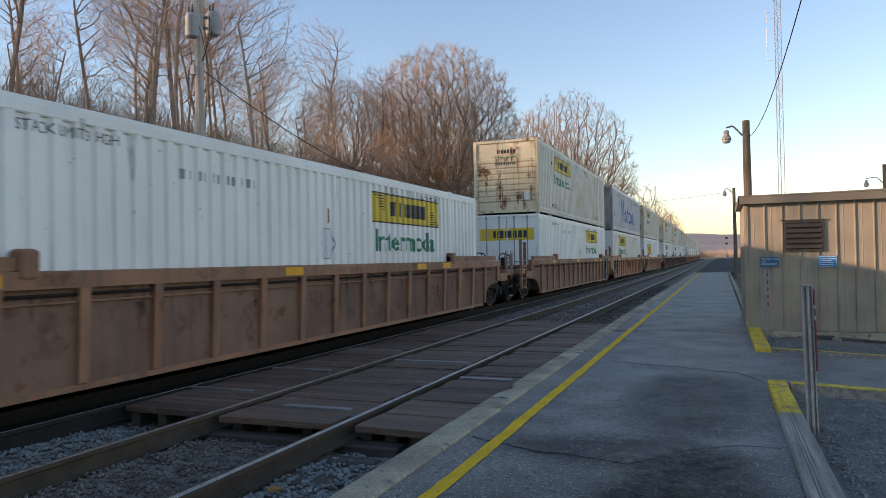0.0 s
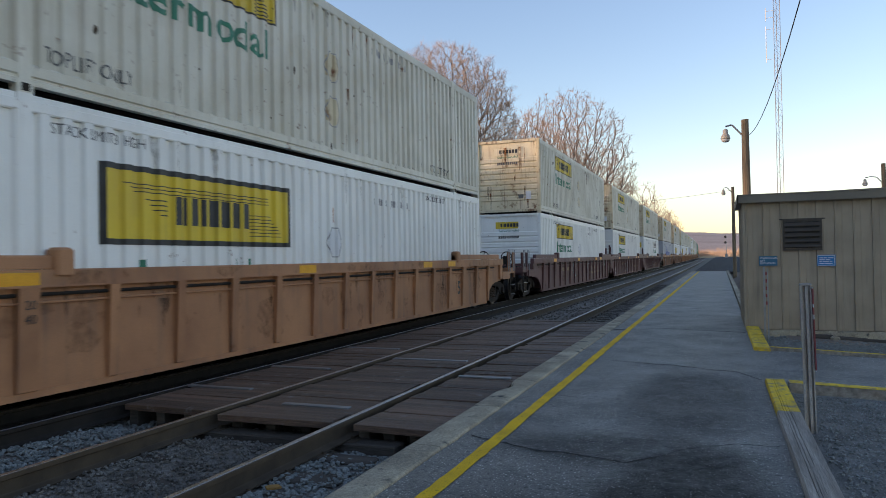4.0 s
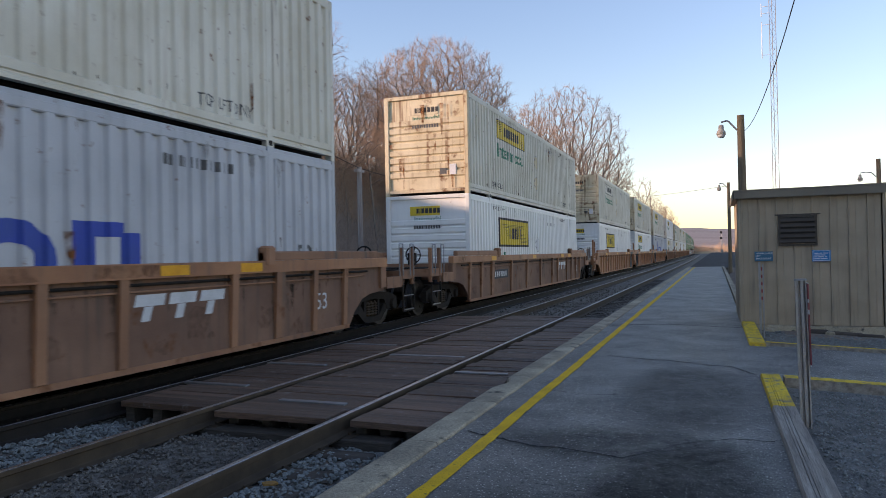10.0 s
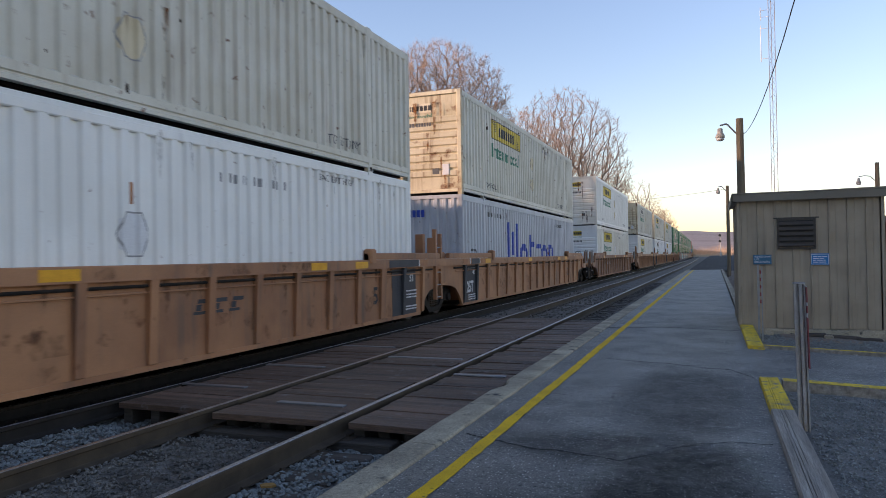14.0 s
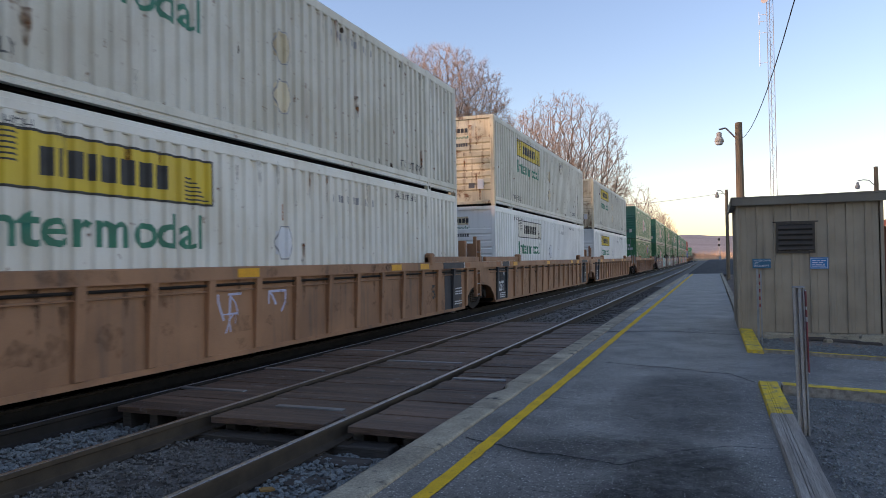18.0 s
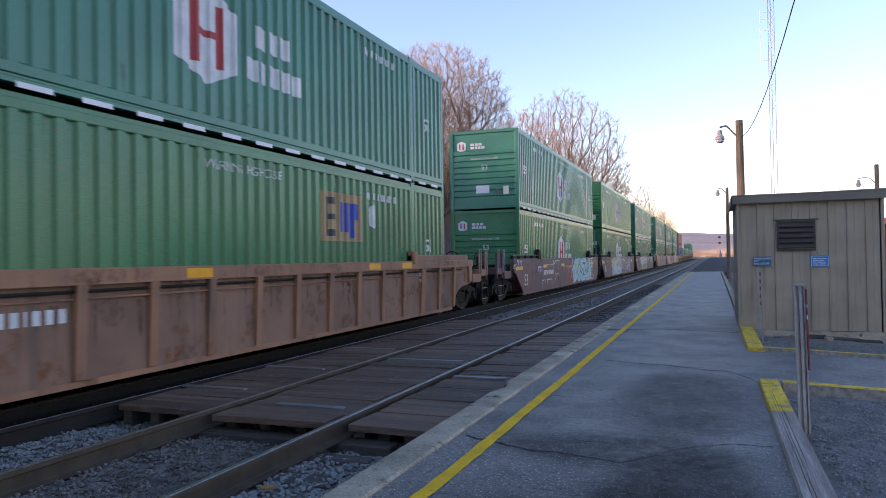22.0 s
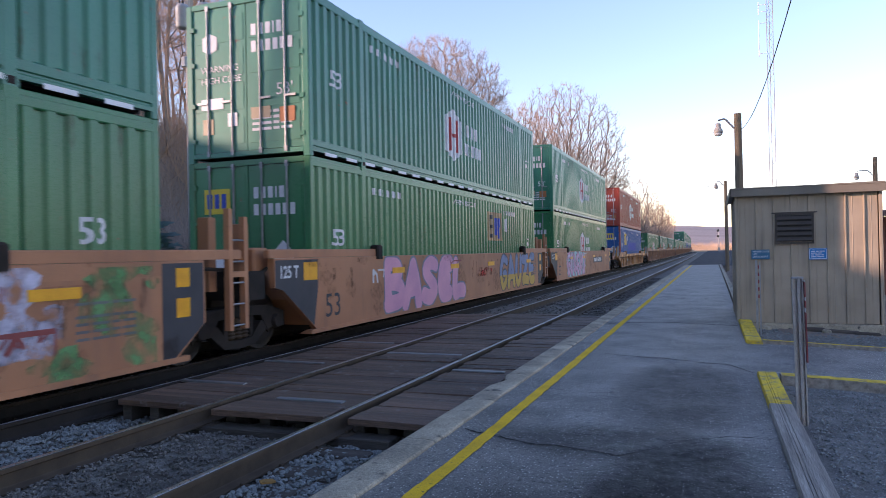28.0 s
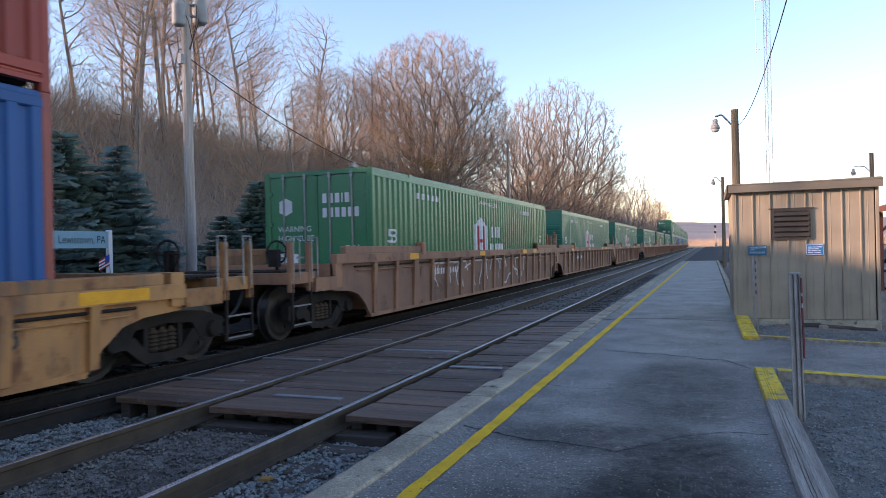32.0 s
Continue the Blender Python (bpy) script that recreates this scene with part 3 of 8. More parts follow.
def stone_object(name, n, where, size, seed, material, label):
    """Loose stones as one object, from plain lists."""
    rng = random.Random(seed)
    bm = bmesh.new()
    stones(bm, rng, n, where, size)
    me = bpy.data.meshes.new(name)
    bm.to_mesh(me)
    bm.free()
    me.materials.append(material)
    return tagged(new(name, me), label, "stones", kind="stuff")


def bed_spot(x0, x1, y0, y1):
    def where(rng):
        x = rng.uniform(x0, x1)
        y = y0 + (y1 - y0) * rng.random() ** 1.5
        return x, y, bed_z(x, y) + 0.012
    return where


stone_object("ballast_stones", 3000, bed_spot(-3.22, -2.36, 2.2, 6.1), 0.023, 1, M["stone"], "blue-grey crushed ballast stones beside the platform edge")
stone_object("ballast_stones", 2600, bed_spot(-4.72, -3.38, 2.6, 6.2), 0.019, 2, M["ballast"], "oily dark ballast stones between the rails")
stone_object("ballast_stones", 3200, bed_spot(-6.1, -4.9, 2.8, 6.3), 0.024, 3, M["stone"], "blue-grey crushed ballast stones between the tracks")
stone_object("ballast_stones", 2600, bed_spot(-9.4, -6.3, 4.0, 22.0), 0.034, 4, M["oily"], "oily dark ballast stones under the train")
stone_object("ballast_stones", 1500, bed_spot(-6.1, -2.5, 16.6, 34.0), 0.036, 6, M["ballast"], "dark ballast stones beyond the boarded crossing")

# ---- rails and ties ----
R1, R2, R3 = -3.30, -4.805, -6.15            # the near track's rails, and a spare rail that lies between the tracks
ALONG = steps((-4, 60, 16), (60, 900, 50))
FOOT = [(-0.07, -0.18), (0.07, -0.18), (0.07, -0.168), (0.02, -0.15), (0.012, -0.14), (0.012, -0.05), (0.037, -0.038), (0.037, -0.008), (0.03, -0.004), (-0.03, -0.004), (-0.037, -0.008), (-0.037, -0.038), (-0.012, -0.05), (-0.012, -0.14), (-0.02, -0.15), (-0.07, -0.168)]


def rail_body(bm, x0, drop=0.0):
    rings = [[bm.verts.new((x0 + bend(y) + px, y, pz - drop)) for px, pz in FOOT] for y in ALONG]
    n = len(FOOT)
    for a, b in zip(rings, rings[1:]):
        for i in range(n):
            bm.faces.new((a[i], a[(i + 1) % n], b[(i + 1) % n], b[i]))
    bm.faces.new(rings[0][::-1])
    bm.faces.new(rings[-1])


def rail_head(bm, x0, drop=0.0, wide=1.0):
    rows = [[bm.verts.new((x0 + bend(y) + dx * wide, y, z - drop)) for dx, z in ((-0.028, -0.003), (-0.02, 0.0), (0.02, 0.0), (0.028, -0.003))] for y in ALONG]
    for a, b in zip(rows, rows[1:]):
        for i in range(3):
            bm.faces.new((a[i], a[i + 1], b[i + 1], b[i]))


def track(name, label, rails, ties, steel):
    t = thing(name, label, "railway track", kind="structure")
    for x in rails:
        r = part("rail", lambda bm: rail_body(bm, x), M[steel], t, "rust-brown steel rail")
        part("running_surface", lambda bm: rail_head(bm, x), M["rail_top"], r, "polished steel rail head")
    mid = sum(rails) / 2
    rng = random.Random(int(-mid * 10))
    for k in range(ties):
        y = 2.6 + 0.53 * k
        tie = part("tie", lambda bm: soft_box(bm, -1.3, 1.3, -0.115, 0.115, -0.37, -0.178, 0.012), M["tie"], t, key="tie")
        tie.location = (mid + rng.uniform(-0.04, 0.04), y + rng.uniform(-0.03, 0.03), rng.uniform(-0.012, 0.0))
        tie.rotation_euler = (0, 0, rng.uniform(-0.02, 0.02))
        if k < 50:
            for x in rails:
                p = part("tie_plate", lambda bm: (box(bm, -0.16, 0.16, -0.09, 0.09, -0.186, -0.174), box(bm, -0.095, -0.07, -0.06, -0.03, -0.18, -0.15), box(bm, 0.07, 0.095, 0.03, 0.06, -0.18, -0.15)), M["rail"], tie, key="tie_plate")
                p.location = (x - tie.location.x, 0, 0)
    return t


track("near_track", "main track beside the platform, dark ties and worn rails", (R1, R2), 74, "rail")
track("far_track", "second main track under the passing train", (TX + 0.7525, TX - 0.7525), 74, "rail_dark")
spare = thing("spare_rail", "rusty spare rail that lies between the two tracks", "rail", kind="structure")
spare_bar = part("rail", lambda bm: rail_body(bm, R3, 0.012), M["rail_dark"], spare)
part("running_surface", lambda bm: rail_head(bm, R3, 0.0125, 0.5), M["rail_top"], spare_bar, "worn bright rail head")

# ---- boarded crossing ----
crossing = thing("crossing", "worn timber plank crossing laid between the rails, level with them", "plank crossing", kind="structure")
rngx = random.Random(21)


def planks(x0, x1, y0, y1, drop):
    """Heavy planks laid across, side by side along the line."""
    y = y0
    while y < y1 - 0.1:
        w = rngx.choice((0.28, 0.3, 0.34, 0.4))
        p = part("plank", lambda bm: soft_box(bm, x0 - (x0 + x1) / 2 + 0.005, x1 - (x0 + x1) / 2 - 0.005, 0.002, w - 0.002 - (0.014 if rngx.random() < 0.25 else 0.0), -0.06, 0.0, 0.004), M["plank"], crossing)
        p.location = ((x0 + x1) / 2 + rngx.uniform(-0.03, 0.03), y, -drop + rngx.uniform(-0.008, 0.008))
        p.rotation_euler = (rngx.uniform(-0.02, 0.02), rngx.uniform(-0.008, 0.008), rngx.uniform(-0.006, 0.006))
        y += w


planks(-3.2, -2.36, 5.78, 16.4, 0.035)
planks(R2 + 0.11, R1 - 0.10, 5.72, 16.4, 0.03)
planks(R3 + 0.10, R2 - 0.07, 5.85, 16.4, 0.03)
for x0, x1 in ((-3.2, -2.38), (R2 + 0.12, R1 - 0.1), (R3 + 0.1, R2 - 0.08)):
    for u in (0.04, 0.36, 0.68, 0.93):
        x = x0 + (x1 - x0) * u
        b = part("bearer", lambda bm: soft_box(bm, -0.06, 0.06, 0.03, 10.4, -0.32, -0.096, 0.01), M["tie"], crossing, key="bearer")
        b.location = (x, 5.9, 0)
for x0, x1, y in ((R2 + 0.14, R1 - 0.18, 9.69), (-3.15, -2.46, 8.44), (R3 + 0.12, R2 - 0.25, 10.72), (R2 + 0.46, R1 - 0.25, 6.30), (R3 + 0.1, R2 - 0.3, 8.52), (R3 + 0.0, R2 - 0.4, 6.9)):
    part("joint_strip", lambda bm: soft_box(bm, x0, x1, y, y + 0.09, -0.03, -0.012, 0.004), M["galv"], crossing, "bare metal joint strip")

# ---- platform ----
solid("platform", sheet_of(steps((-2.07, 0.47, 12)), steps((-8, 66, 150)), lambda x, y: 0.012 * rough_at(x, y, 0.35, 9.0) + 0.004 * rough_at(x, y, 1.6, 2.0)), M["asphalt"], "low station platform of old cracked asphalt", "platform", kind="structure", smooth=True)
solid("platform_fill", lambda bm: box(bm, -2.03, 0.47, -8, 66, -0.5, -0.03), M["asphalt"], "body of the low asphalt platform", "platform", kind="structure")
edge = thing("platform_edge", "worn pale concrete kerb along the platform edge", "kerb", kind="structure")
rnge = random.Random(4)
y = -4.0
while y < 66:
    e = min(66, y + rnge.choice((1.5, 1.55, 3.0)))
    def stone(bm):
        n = max(4, int((e - y) / 0.12))
        prev = None
        for k in range(n + 1):
            yy = y + 0.005 + (e - y - 0.01) * k / n
            cut = 0.09 * max(0.0, 1 - abs(yy - 7.75) / 0.28) + 0.016 * abs(rough_at(yy, 1.0, 3.0)) + 0.05 * max(0.0, rough_at(yy, 5.0, 1.1) - 0.42)
            top = 0.028 + 0.004 * rough_at(yy, 2.0, 1.7)
            row = [bm.verts.new(p) for p in ((-2.33 + cut, yy, -0.4), (-2.33 + cut, yy, top - 0.03), (-2.315 + cut, yy, top - 0.008), (-2.29 + cut, yy, top), (-2.16, yy, top), (-2.06 + 0.012 * rough_at(yy, 8.0, 2.5), yy, top - 0.003), (-2.045 + 0.012 * rough_at(yy, 8.0, 2.5), yy, top - 0.014), (-2.045, yy, -0.2))]
            if prev:
                for i in range(7):
                    bm.faces.new((prev[i], prev[i + 1], row[i + 1], row[i]))
            else:
                bm.faces.new(row)
            prev = row
        bm.faces.new(prev[::-1])
    part("edge_stone", stone, M["concrete"], edge)
    y = e


def over(x, y):
    return 0.012 * rough_at(x, y, 0.35, 9.0) + 0.004 * rough_at(x, y, 1.6, 2.0)


def yellow_line(bm):
    rng = random.Random(8)
    n = 420
    prev = None
    for k in range(n + 1):
        yy = -6 + 71.6 * (k / n) ** 1.3
        row = [bm.verts.new((x + rng.uniform(-0.007, 0.007), yy, over(x, yy) + 0.006)) for x in (-1.79, -1.735, -1.68)]
        if prev:
            for i in range(2):
                bm.faces.new((prev[i], prev[i + 1], row[i + 1], row[i]))
        prev = row


solid("safety_line", yellow_line, M["line"], "worn yellow safety line painted along the platform", "road marking", kind="structure")


def crack(name, pts, w, seed):
    rng = random.Random(seed)
    def build(bm):
        path = []
        for (ax, ay), (bx, by) in zip(pts, pts[1:]):
            n = max(4, int(math.hypot(bx - ax, by - ay) / 0.035))
            path += [(ax + (bx - ax) * k / n, ay + (by - ay) * k / n + 0.05 * rough_at(ax + (bx - ax) * k / n, seed, 4.0) + 0.02 * rough_at(ax + (bx - ax) * k / n, seed, 17.0)) for k in range(n)]
        prev = None
        for x, yy in path:
            d = w * rng.uniform(0.35, 1.2) * (0.35 + 1.1 * abs(rough_at(x, seed, 2.2)) + 0.4 * rng.random())
            row = [bm.verts.new((x, yy - d, over(x, yy - d) + 0.004)), bm.verts.new((x, yy + d, over(x, yy + d) + 0.004))]
            if prev:
                bm.faces.new((prev[0], row[0], row[1], prev[1]))
            prev = row
    solid("crack", build, M["crack"], "tarry crack across the asphalt platform", "crack", kind="structure")


crack("a", [(-1.98, 5.6), (-1.37, 5.32), (-1.05, 5.28), (-0.66, 5.18), (-0.45, 5.42), (-0.27, 5.68), (0.07, 5.94), (0.43, 5.98)], 0.02, 1)
crack("b", [(-2.02, 14.43), (-0.97, 14.82), (0.05, 14.53), (0.45, 14.4)], 0.05, 2)
crack("c", [(-1.46, 10.2), (-0.66, 9.98), (-0.13, 9.7), (0.17, 9.58), (0.43, 9.0)], 0.022, 3)
crack("d", [(-1.4, 21.5), (-0.5, 22.2), (0.4, 21.6)], 0.06, 4)
crack("e", [(-1.7, 7.5), (-1.2, 7.4), (-0.7, 7.6)], 0.008, 5)
crack("f", [(-1.2, 30.5), (0.4, 31)], 0.07, 6)


def tar_seal(x0, x1, y0, y1, lift, seed):
    """A thin worn coat of tar brushed over the asphalt."""
    def build(bm):
        xs, ys = steps((x0, min(x1, 0.46), 12)), steps((y0, y1, 16))
        sheet_of(xs, ys, lambda x, y: over(x, y) + lift)(bm)
    solid("tar_seal", build, M["seal"], "worn dark tar coat brushed over the asphalt", "tar patch", kind="structure")


for k, spot in enumerate(((-1.1, 0.46, 5.7, 9.8), (-0.9, 0.46, 2.0, 5.8), (-0.8, 0.46, 2.8, 5.9), (-1.95, 0.46, 4.9, 6.1), (-1.7, 0.46, 1.5, 5.0))):
    tar_seal(*spot, 0.0016 + 0.0005 * k, k)


def chip_spot(rng):
    x, y = rng.uniform(-1.98, 0.44), 2.4 + 8.0 * rng.random() ** 1.6
    return x, y, over(x, y) + 0.0015


stone_object("asphalt_chips", 3600, chip_spot, 0.0046, 31, M["chip"], "pale stone chips worn bare in the asphalt")

# timber kerbs on the landward side
kerb = thing("timber_kerb", "cracked grey timber kerb, its end painted yellow", "kerb", "timber kerbs", "structure")


def baulk(bm, x0, x1, y0, y1, z1, seed, split):
    """A squared timber with splits along its grain and worn arrises."""
    rng = random.Random(seed)
    n = 26 if y1 - y0 < 4 else 56
    cuts = sorted(rng.uniform(0.12, 0.88) for _ in range(3))
    prev = None
    for k in range(n + 1):
        yy = y0 + (y1 - y0) * k / n
        t = [0.0, 0.05]
        for c in cuts:
            c = c + 0.03 * rough_at(yy, seed, 1.3)
            t += [c - 0.012, c, c + 0.012]
        t += [0.95, 1.0]
        row = []
        for i, u in enumerate(t):
            deep = 0.0
            if i in (0, len(t) - 1):
                deep = 0.02 + rng.uniform(0, 0.008)
            elif i > 1 and (i - 2) % 3 == 1 and i < len(t) - 2:
                deep = split * max(0.0, rough_at(yy, i + seed, 1.1) + 0.25)
            row.append(bm.verts.new((x0 + (x1 - x0) * u, yy, z1 - deep + 0.004 * rough_at(u * 5, yy, 2.0, seed))))
        foot = [bm.verts.new((x0, yy, -0.3)), bm.verts.new((x1, yy, -0.3))]
        row = [foot[0]] + row + [foot[1]]
        if prev:
            for i in range(len(row) - 1):
                bm.faces.new((prev[i], prev[i + 1], row[i + 1], row[i]))
        else:
            bm.faces.new(row)
        prev = row
    bm.faces.new(prev[::-1])


part("grey_length", lambda bm: baulk(bm, 0.45, 0.655, -6.0, 7.08, 0.055, 3, 0.045), M["timber"], kerb, "weathered grey timber, deeply cracked")
part("painted_end", lambda bm: baulk(bm, 0.45, 0.655, 7.085, 8.86, 0.055, 3, 0.02), M["timber_yellow"], kerb, "chipped yellow paint")
kerb2 = thing("timber_kerb", "short timber kerb painted yellow", "kerb", "timber kerbs", "structure")
for y0, y1 in ((11.8, 13.62), (13.66, 15.2)):
    part("painted_length", lambda bm: baulk(bm, 0.45, 0.69, y0, y1, 0.05, int(y0), 0.014), M["timber_yellow"], kerb2)
kerb3 = thing("timber_kerb", "pale low kerb along the far platform edge", "kerb", "timber kerbs", "structure")
for k in range(12):
    part("length", lambda bm: baulk(bm, 0.5, 0.68, 18.3 + 4 * k, 22.24 + 4 * k, 0.05, 7 + k, 0.012), M["concrete"], kerb3)
for y0, wide in ((8.72, 0.22), (11.95, 0.13)):
    kx = thing("path_kerb", "yellow-painted timber kerb along the side path", "kerb", "timber kerbs", "structure")
    def cross(bm):
        n = 12
        rng = random.Random(int(y0))
        for k in range(n):
            a, b = 0.69 + 8.0 * k / n, 0.69 + 8.0 * (k + 1) / n
            za, zb = 0.035 - 0.045 * (a - 0.69), 0.035 - 0.045 * (b - 0.69)
            v = [bm.verts.new(p) for p in ((a, y0, za), (b, y0, zb), (b, y0 + wide, zb), (a, y0 + wide, za), (a, y0, za - 0.25), (b, y0, zb - 0.25), (b, y0 + wide, zb - 0.25), (a, y0 + wide, za - 0.25))]
            for f in ((0, 1, 2, 3), (4, 5, 1, 0), (3, 2, 6, 7)):
                bm.faces.new([v[i] for i in f])
    part("baulk", cross, M["timber"], kx)
    part("painted_top", lambda bm: bm.faces.new([bm.verts.new(p) for p in ((0.70, y0 + 0.012, 0.0395), (8.6, y0 + 0.012, 0.0395 - 0.045 * 7.91), (8.6, y0 + wide - 0.012, 0.0395 - 0.045 * 7.91), (0.70, y0 + wide - 0.012, 0.0395))]) and None, M["timber_yellow"], kx, "worn yellow paint")

fall = lambda x: -0.045 * max(0.0, x - 0.69)
solid("side_path", sheet_of(steps((0.47, 14, 20)), steps((8.78, 11.88, 8)), lambda x, y: fall(x) - 0.004 + 0.006 * rough_at(x, y, 0.8, 7.0)), M["asphalt"], "asphalt side path that slopes down from the platform", "path", kind="structure", smooth=True)
solid("gravel_lot", sheet_of(steps((0.66, 14, 40)), steps((-6, 8.6, 50)), lambda x, y: fall(x) - 0.05 + 0.012 * rough_at(x, y, 1.5) + 0.008 * rough_at(x, y, 5.0)), M["gravel"], "dark fine gravel beside the platform", "gravel", kind="structure", smooth=True)
solid("gravel_bed", sheet_of(steps((0.66, 14, 40)), steps((12.05, 22, 30)), lambda x, y: fall(x) - 0.05 - 0.07 * (y - 12) / 3 + 0.012 * rough_at(x, y, 1.5) + 0.012 * rough_at(x, y, 5.0)), M["gravel"], "dark fine gravel round the small building", "gravel", kind="structure", smooth=True)


def lot_spot(x0, x1, y0, y1):
    def where(rng):
        x, y = rng.uniform(x0, x1), rng.uniform(y0, y1)
        return x, y, fall(x) - 0.045 - (0.07 * (y - 12) / 3 if y > 12 else 0)
    return where


stone_object("gravel_stones", 5200, lot_spot(0.72, 3.2, 4.0, 8.5), 0.013, 12, M["stone"], "small loose gravel stones beside the platform")
stone_object("gravel_stones", 1500, lot_spot(0.75, 3.4, 12.3, 15.3), 0.018, 13, M["stone"], "small loose gravel stones by the building")
solid("yard", sheet_of(steps((-2.3, 30, 12)), steps((66, 420, 20)), lambda x, y: -0.1 + 0.03 * rough_at(x, y, 0.2)), M["patch"], "dark yard surface beyond the platform end", "yard", kind="structure")
solid("fallen_leaf", lambda bm: prism(bm, [(-3.10, 4.28), (-3.06, 4.24), (-3.0, 4.27), (-2.98, 4.31), (-3.03, 4.34), (-3.07, 4.32)], "z", -0.15, -0.135), M["leaf_dry"], "dry orange leaf lying on the ballast", "leaf")

# ---- the small steel building ----
BX0, BX1, BY0, BY1, BH = 0.46, 2.97, 15.34, 18.1, 2.52
shed = thing("utility_shed", "small taupe steel-clad utility building with a louvred vent", "shed")


def clad(bm, length):
    """Standing ribs on a flat steel sheet, along x at y = 0, in one piece."""
    face, n = [(0.0, 0.0)], int(length / 0.3)
    for k in range(n):
        for d, w, h in ((0.04, 0.016, 0.03), (0.16, 0.008, 0.004)):
            x = k * length / n + d
            face += [(x - w, 0.0), (x - w * 0.5, -h), (x + w * 0.5, -h), (x + w, 0.0)]
    prism(bm, face + [(length, 0.0), (length, 0.05), (0.0, 0.05)], "z", -0.02, BH - 0.005)


for nm, turn, ln, ox, oy in (("front", 0, BX1 - BX0, BX0, BY0), ("back", 180, BX1 - BX0, BX1, BY1), ("side", 270, BY1 - BY0, BX0, BY1), ("side", 90, BY1 - BY0, BX1, BY0)):
    w = part("wall", lambda bm: clad(bm, ln), M["siding"], shed, "ribbed taupe steel cladding")
    w.matrix_basis = pose(ox, oy, 0, 0, 0, turn)
part("roof", lambda bm: prism(bm, [(BX0 - 0.1, BH), (BX1 + 0.06, BH), (BX1 + 0.06, BH + 0.16), (BX0 - 0.1, BH + 0.12)], "y", BY0 - 0.14, BY1 + 0.14), M["trim"], shed, "shallow roof with a folded edge")
part("roof_edge", lambda bm: (box(bm, BX0 - 0.12, BX1 + 0.08, BY0 - 0.165, BY0 - 0.142, BH - 0.03, BH + 0.115), box(bm, BX0 - 0.125, BX0 - 0.102, BY0 - 0.165, BY1 + 0.16, BH - 0.03, BH + 0.115),
                              box(bm, BX0 - 0.12, BX1 + 0.08, BY0 - 0.175, BY0 - 0.142, BH + 0.117, BH + 0.14)), M["trim"], shed)
part("foundation", lambda bm: soft_box(bm, BX0 - 0.03, BX1 + 0.03, BY0 - 0.05, BY1, -0.5, -0.03, 0.02), M["concrete"], shed, "pale concrete foundation")
for cx, cy in ((BX0, BY0), (BX1, BY0), (BX0, BY1), (BX1, BY1)):
    part("corner_trim", lambda bm: soft_box(bm, cx - 0.03, cx + 0.03, cy - 0.03, cy + 0.03, -0.02, BH - 0.006, 0.006), M["siding"], shed)
vent = part("vent", lambda bm: (box(bm, 1.16, 1.2, BY0 - 0.05, BY0 + 0.02, 1.53, 2.13), box(bm, 1.8, 1.84, BY0 - 0.05, BY0 + 0.02, 1.53, 2.13), box(bm, 1.2, 1.8, BY0 - 0.05, BY0 + 0.02, 2.09, 2.13), box(bm, 1.2, 1.8, BY0 - 0.05, BY0 + 0.02, 1.53, 1.57), box(bm, 1.1, 1.9, BY0 - 0.045, BY0, 2.132, 2.155)), M["louvre"], shed, "square brown louvred vent")
part("backing", lambda bm: box(bm, 1.19, 1.81, BY0 - 0.032, BY0 - 0.028, 1.58, 2.11), M["cable"], vent)
for k in range(5):
    part("blade", lambda bm: prism(bm, [(BY0 - 0.075, 1.59 + k * 0.103), (BY0 - 0.035, 1.655 + k * 0.103), (BY0 - 0.035, 1.665 + k * 0.103), (BY0 - 0.08, 1.60 + k * 0.103)], "x", 1.19, 1.81), M["louvre"], vent, key=None)
for nm, x0, x1, z0, z1, rim in (("notice", 1.74, 2.06, 1.22, 1.44, True), ("notice", 0.72, 1.05, 1.24, 1.43, False)):
    p = part("wall_notice", lambda bm: soft_box(bm, x0, x1, BY0 - 0.045, BY0 - 0.032, z0, z1, 0.003), M["sign_blue" if rim else "sign_teal"], shed, "small blue notice with white lines")
    if rim:
        part("notice_border", lambda bm: [box(bm, *c) for c in ((x0 + 0.012, x1 - 0.012, BY0 - 0.047, BY0 - 0.045, z1 - 0.02, z1 - 0.012), (x0 + 0.012, x1 - 0.012, BY0 - 0.047, BY0 - 0.045, z0 + 0.012, z0 + 0.02), (x0 + 0.012, x0 + 0.02, BY0 - 0.047, BY0 - 0.045, z0 + 0.012, z1 - 0.012), (x1 - 0.02, x1 - 0.012, BY0 - 0.047, BY0 - 0.045, z0 + 0.012, z1 - 0.012))], M["sign_white"], p)
    if not rim:
        part("notice_words", lambda bm: [end_words(bm, w, 0.05, x0 + 0.02, z1 - 0.055 - 0.05 * k, BY0 - 0.0475) for k, w in enumerate(("WHEELCHAIR", "LIFT", "ENCLOSURE"))] and None, M["sign_white"], p)
        continue
    part("notice_lines", lambda bm: [end_bars(bm, x0 + 0.04, z0 + 0.045 + 0.036 * k, ((0.09, 0.12), (0.05, 0.1, 0.04), (0.1, 0.07), (0.07, 0.05, 0.09))[k], 0.014, 0.015, BY0 - 0.0475) for k in range(4)], M["sign_white"], p)
loose = thing("timber_offcut", "dark rotten timber lying against the foundation", "timber")
part("length", lambda bm: soft_box(bm, 1.62, 1.98, 15.08, 15.28, -0.22, -0.09, 0.02), M["tie"], loose)
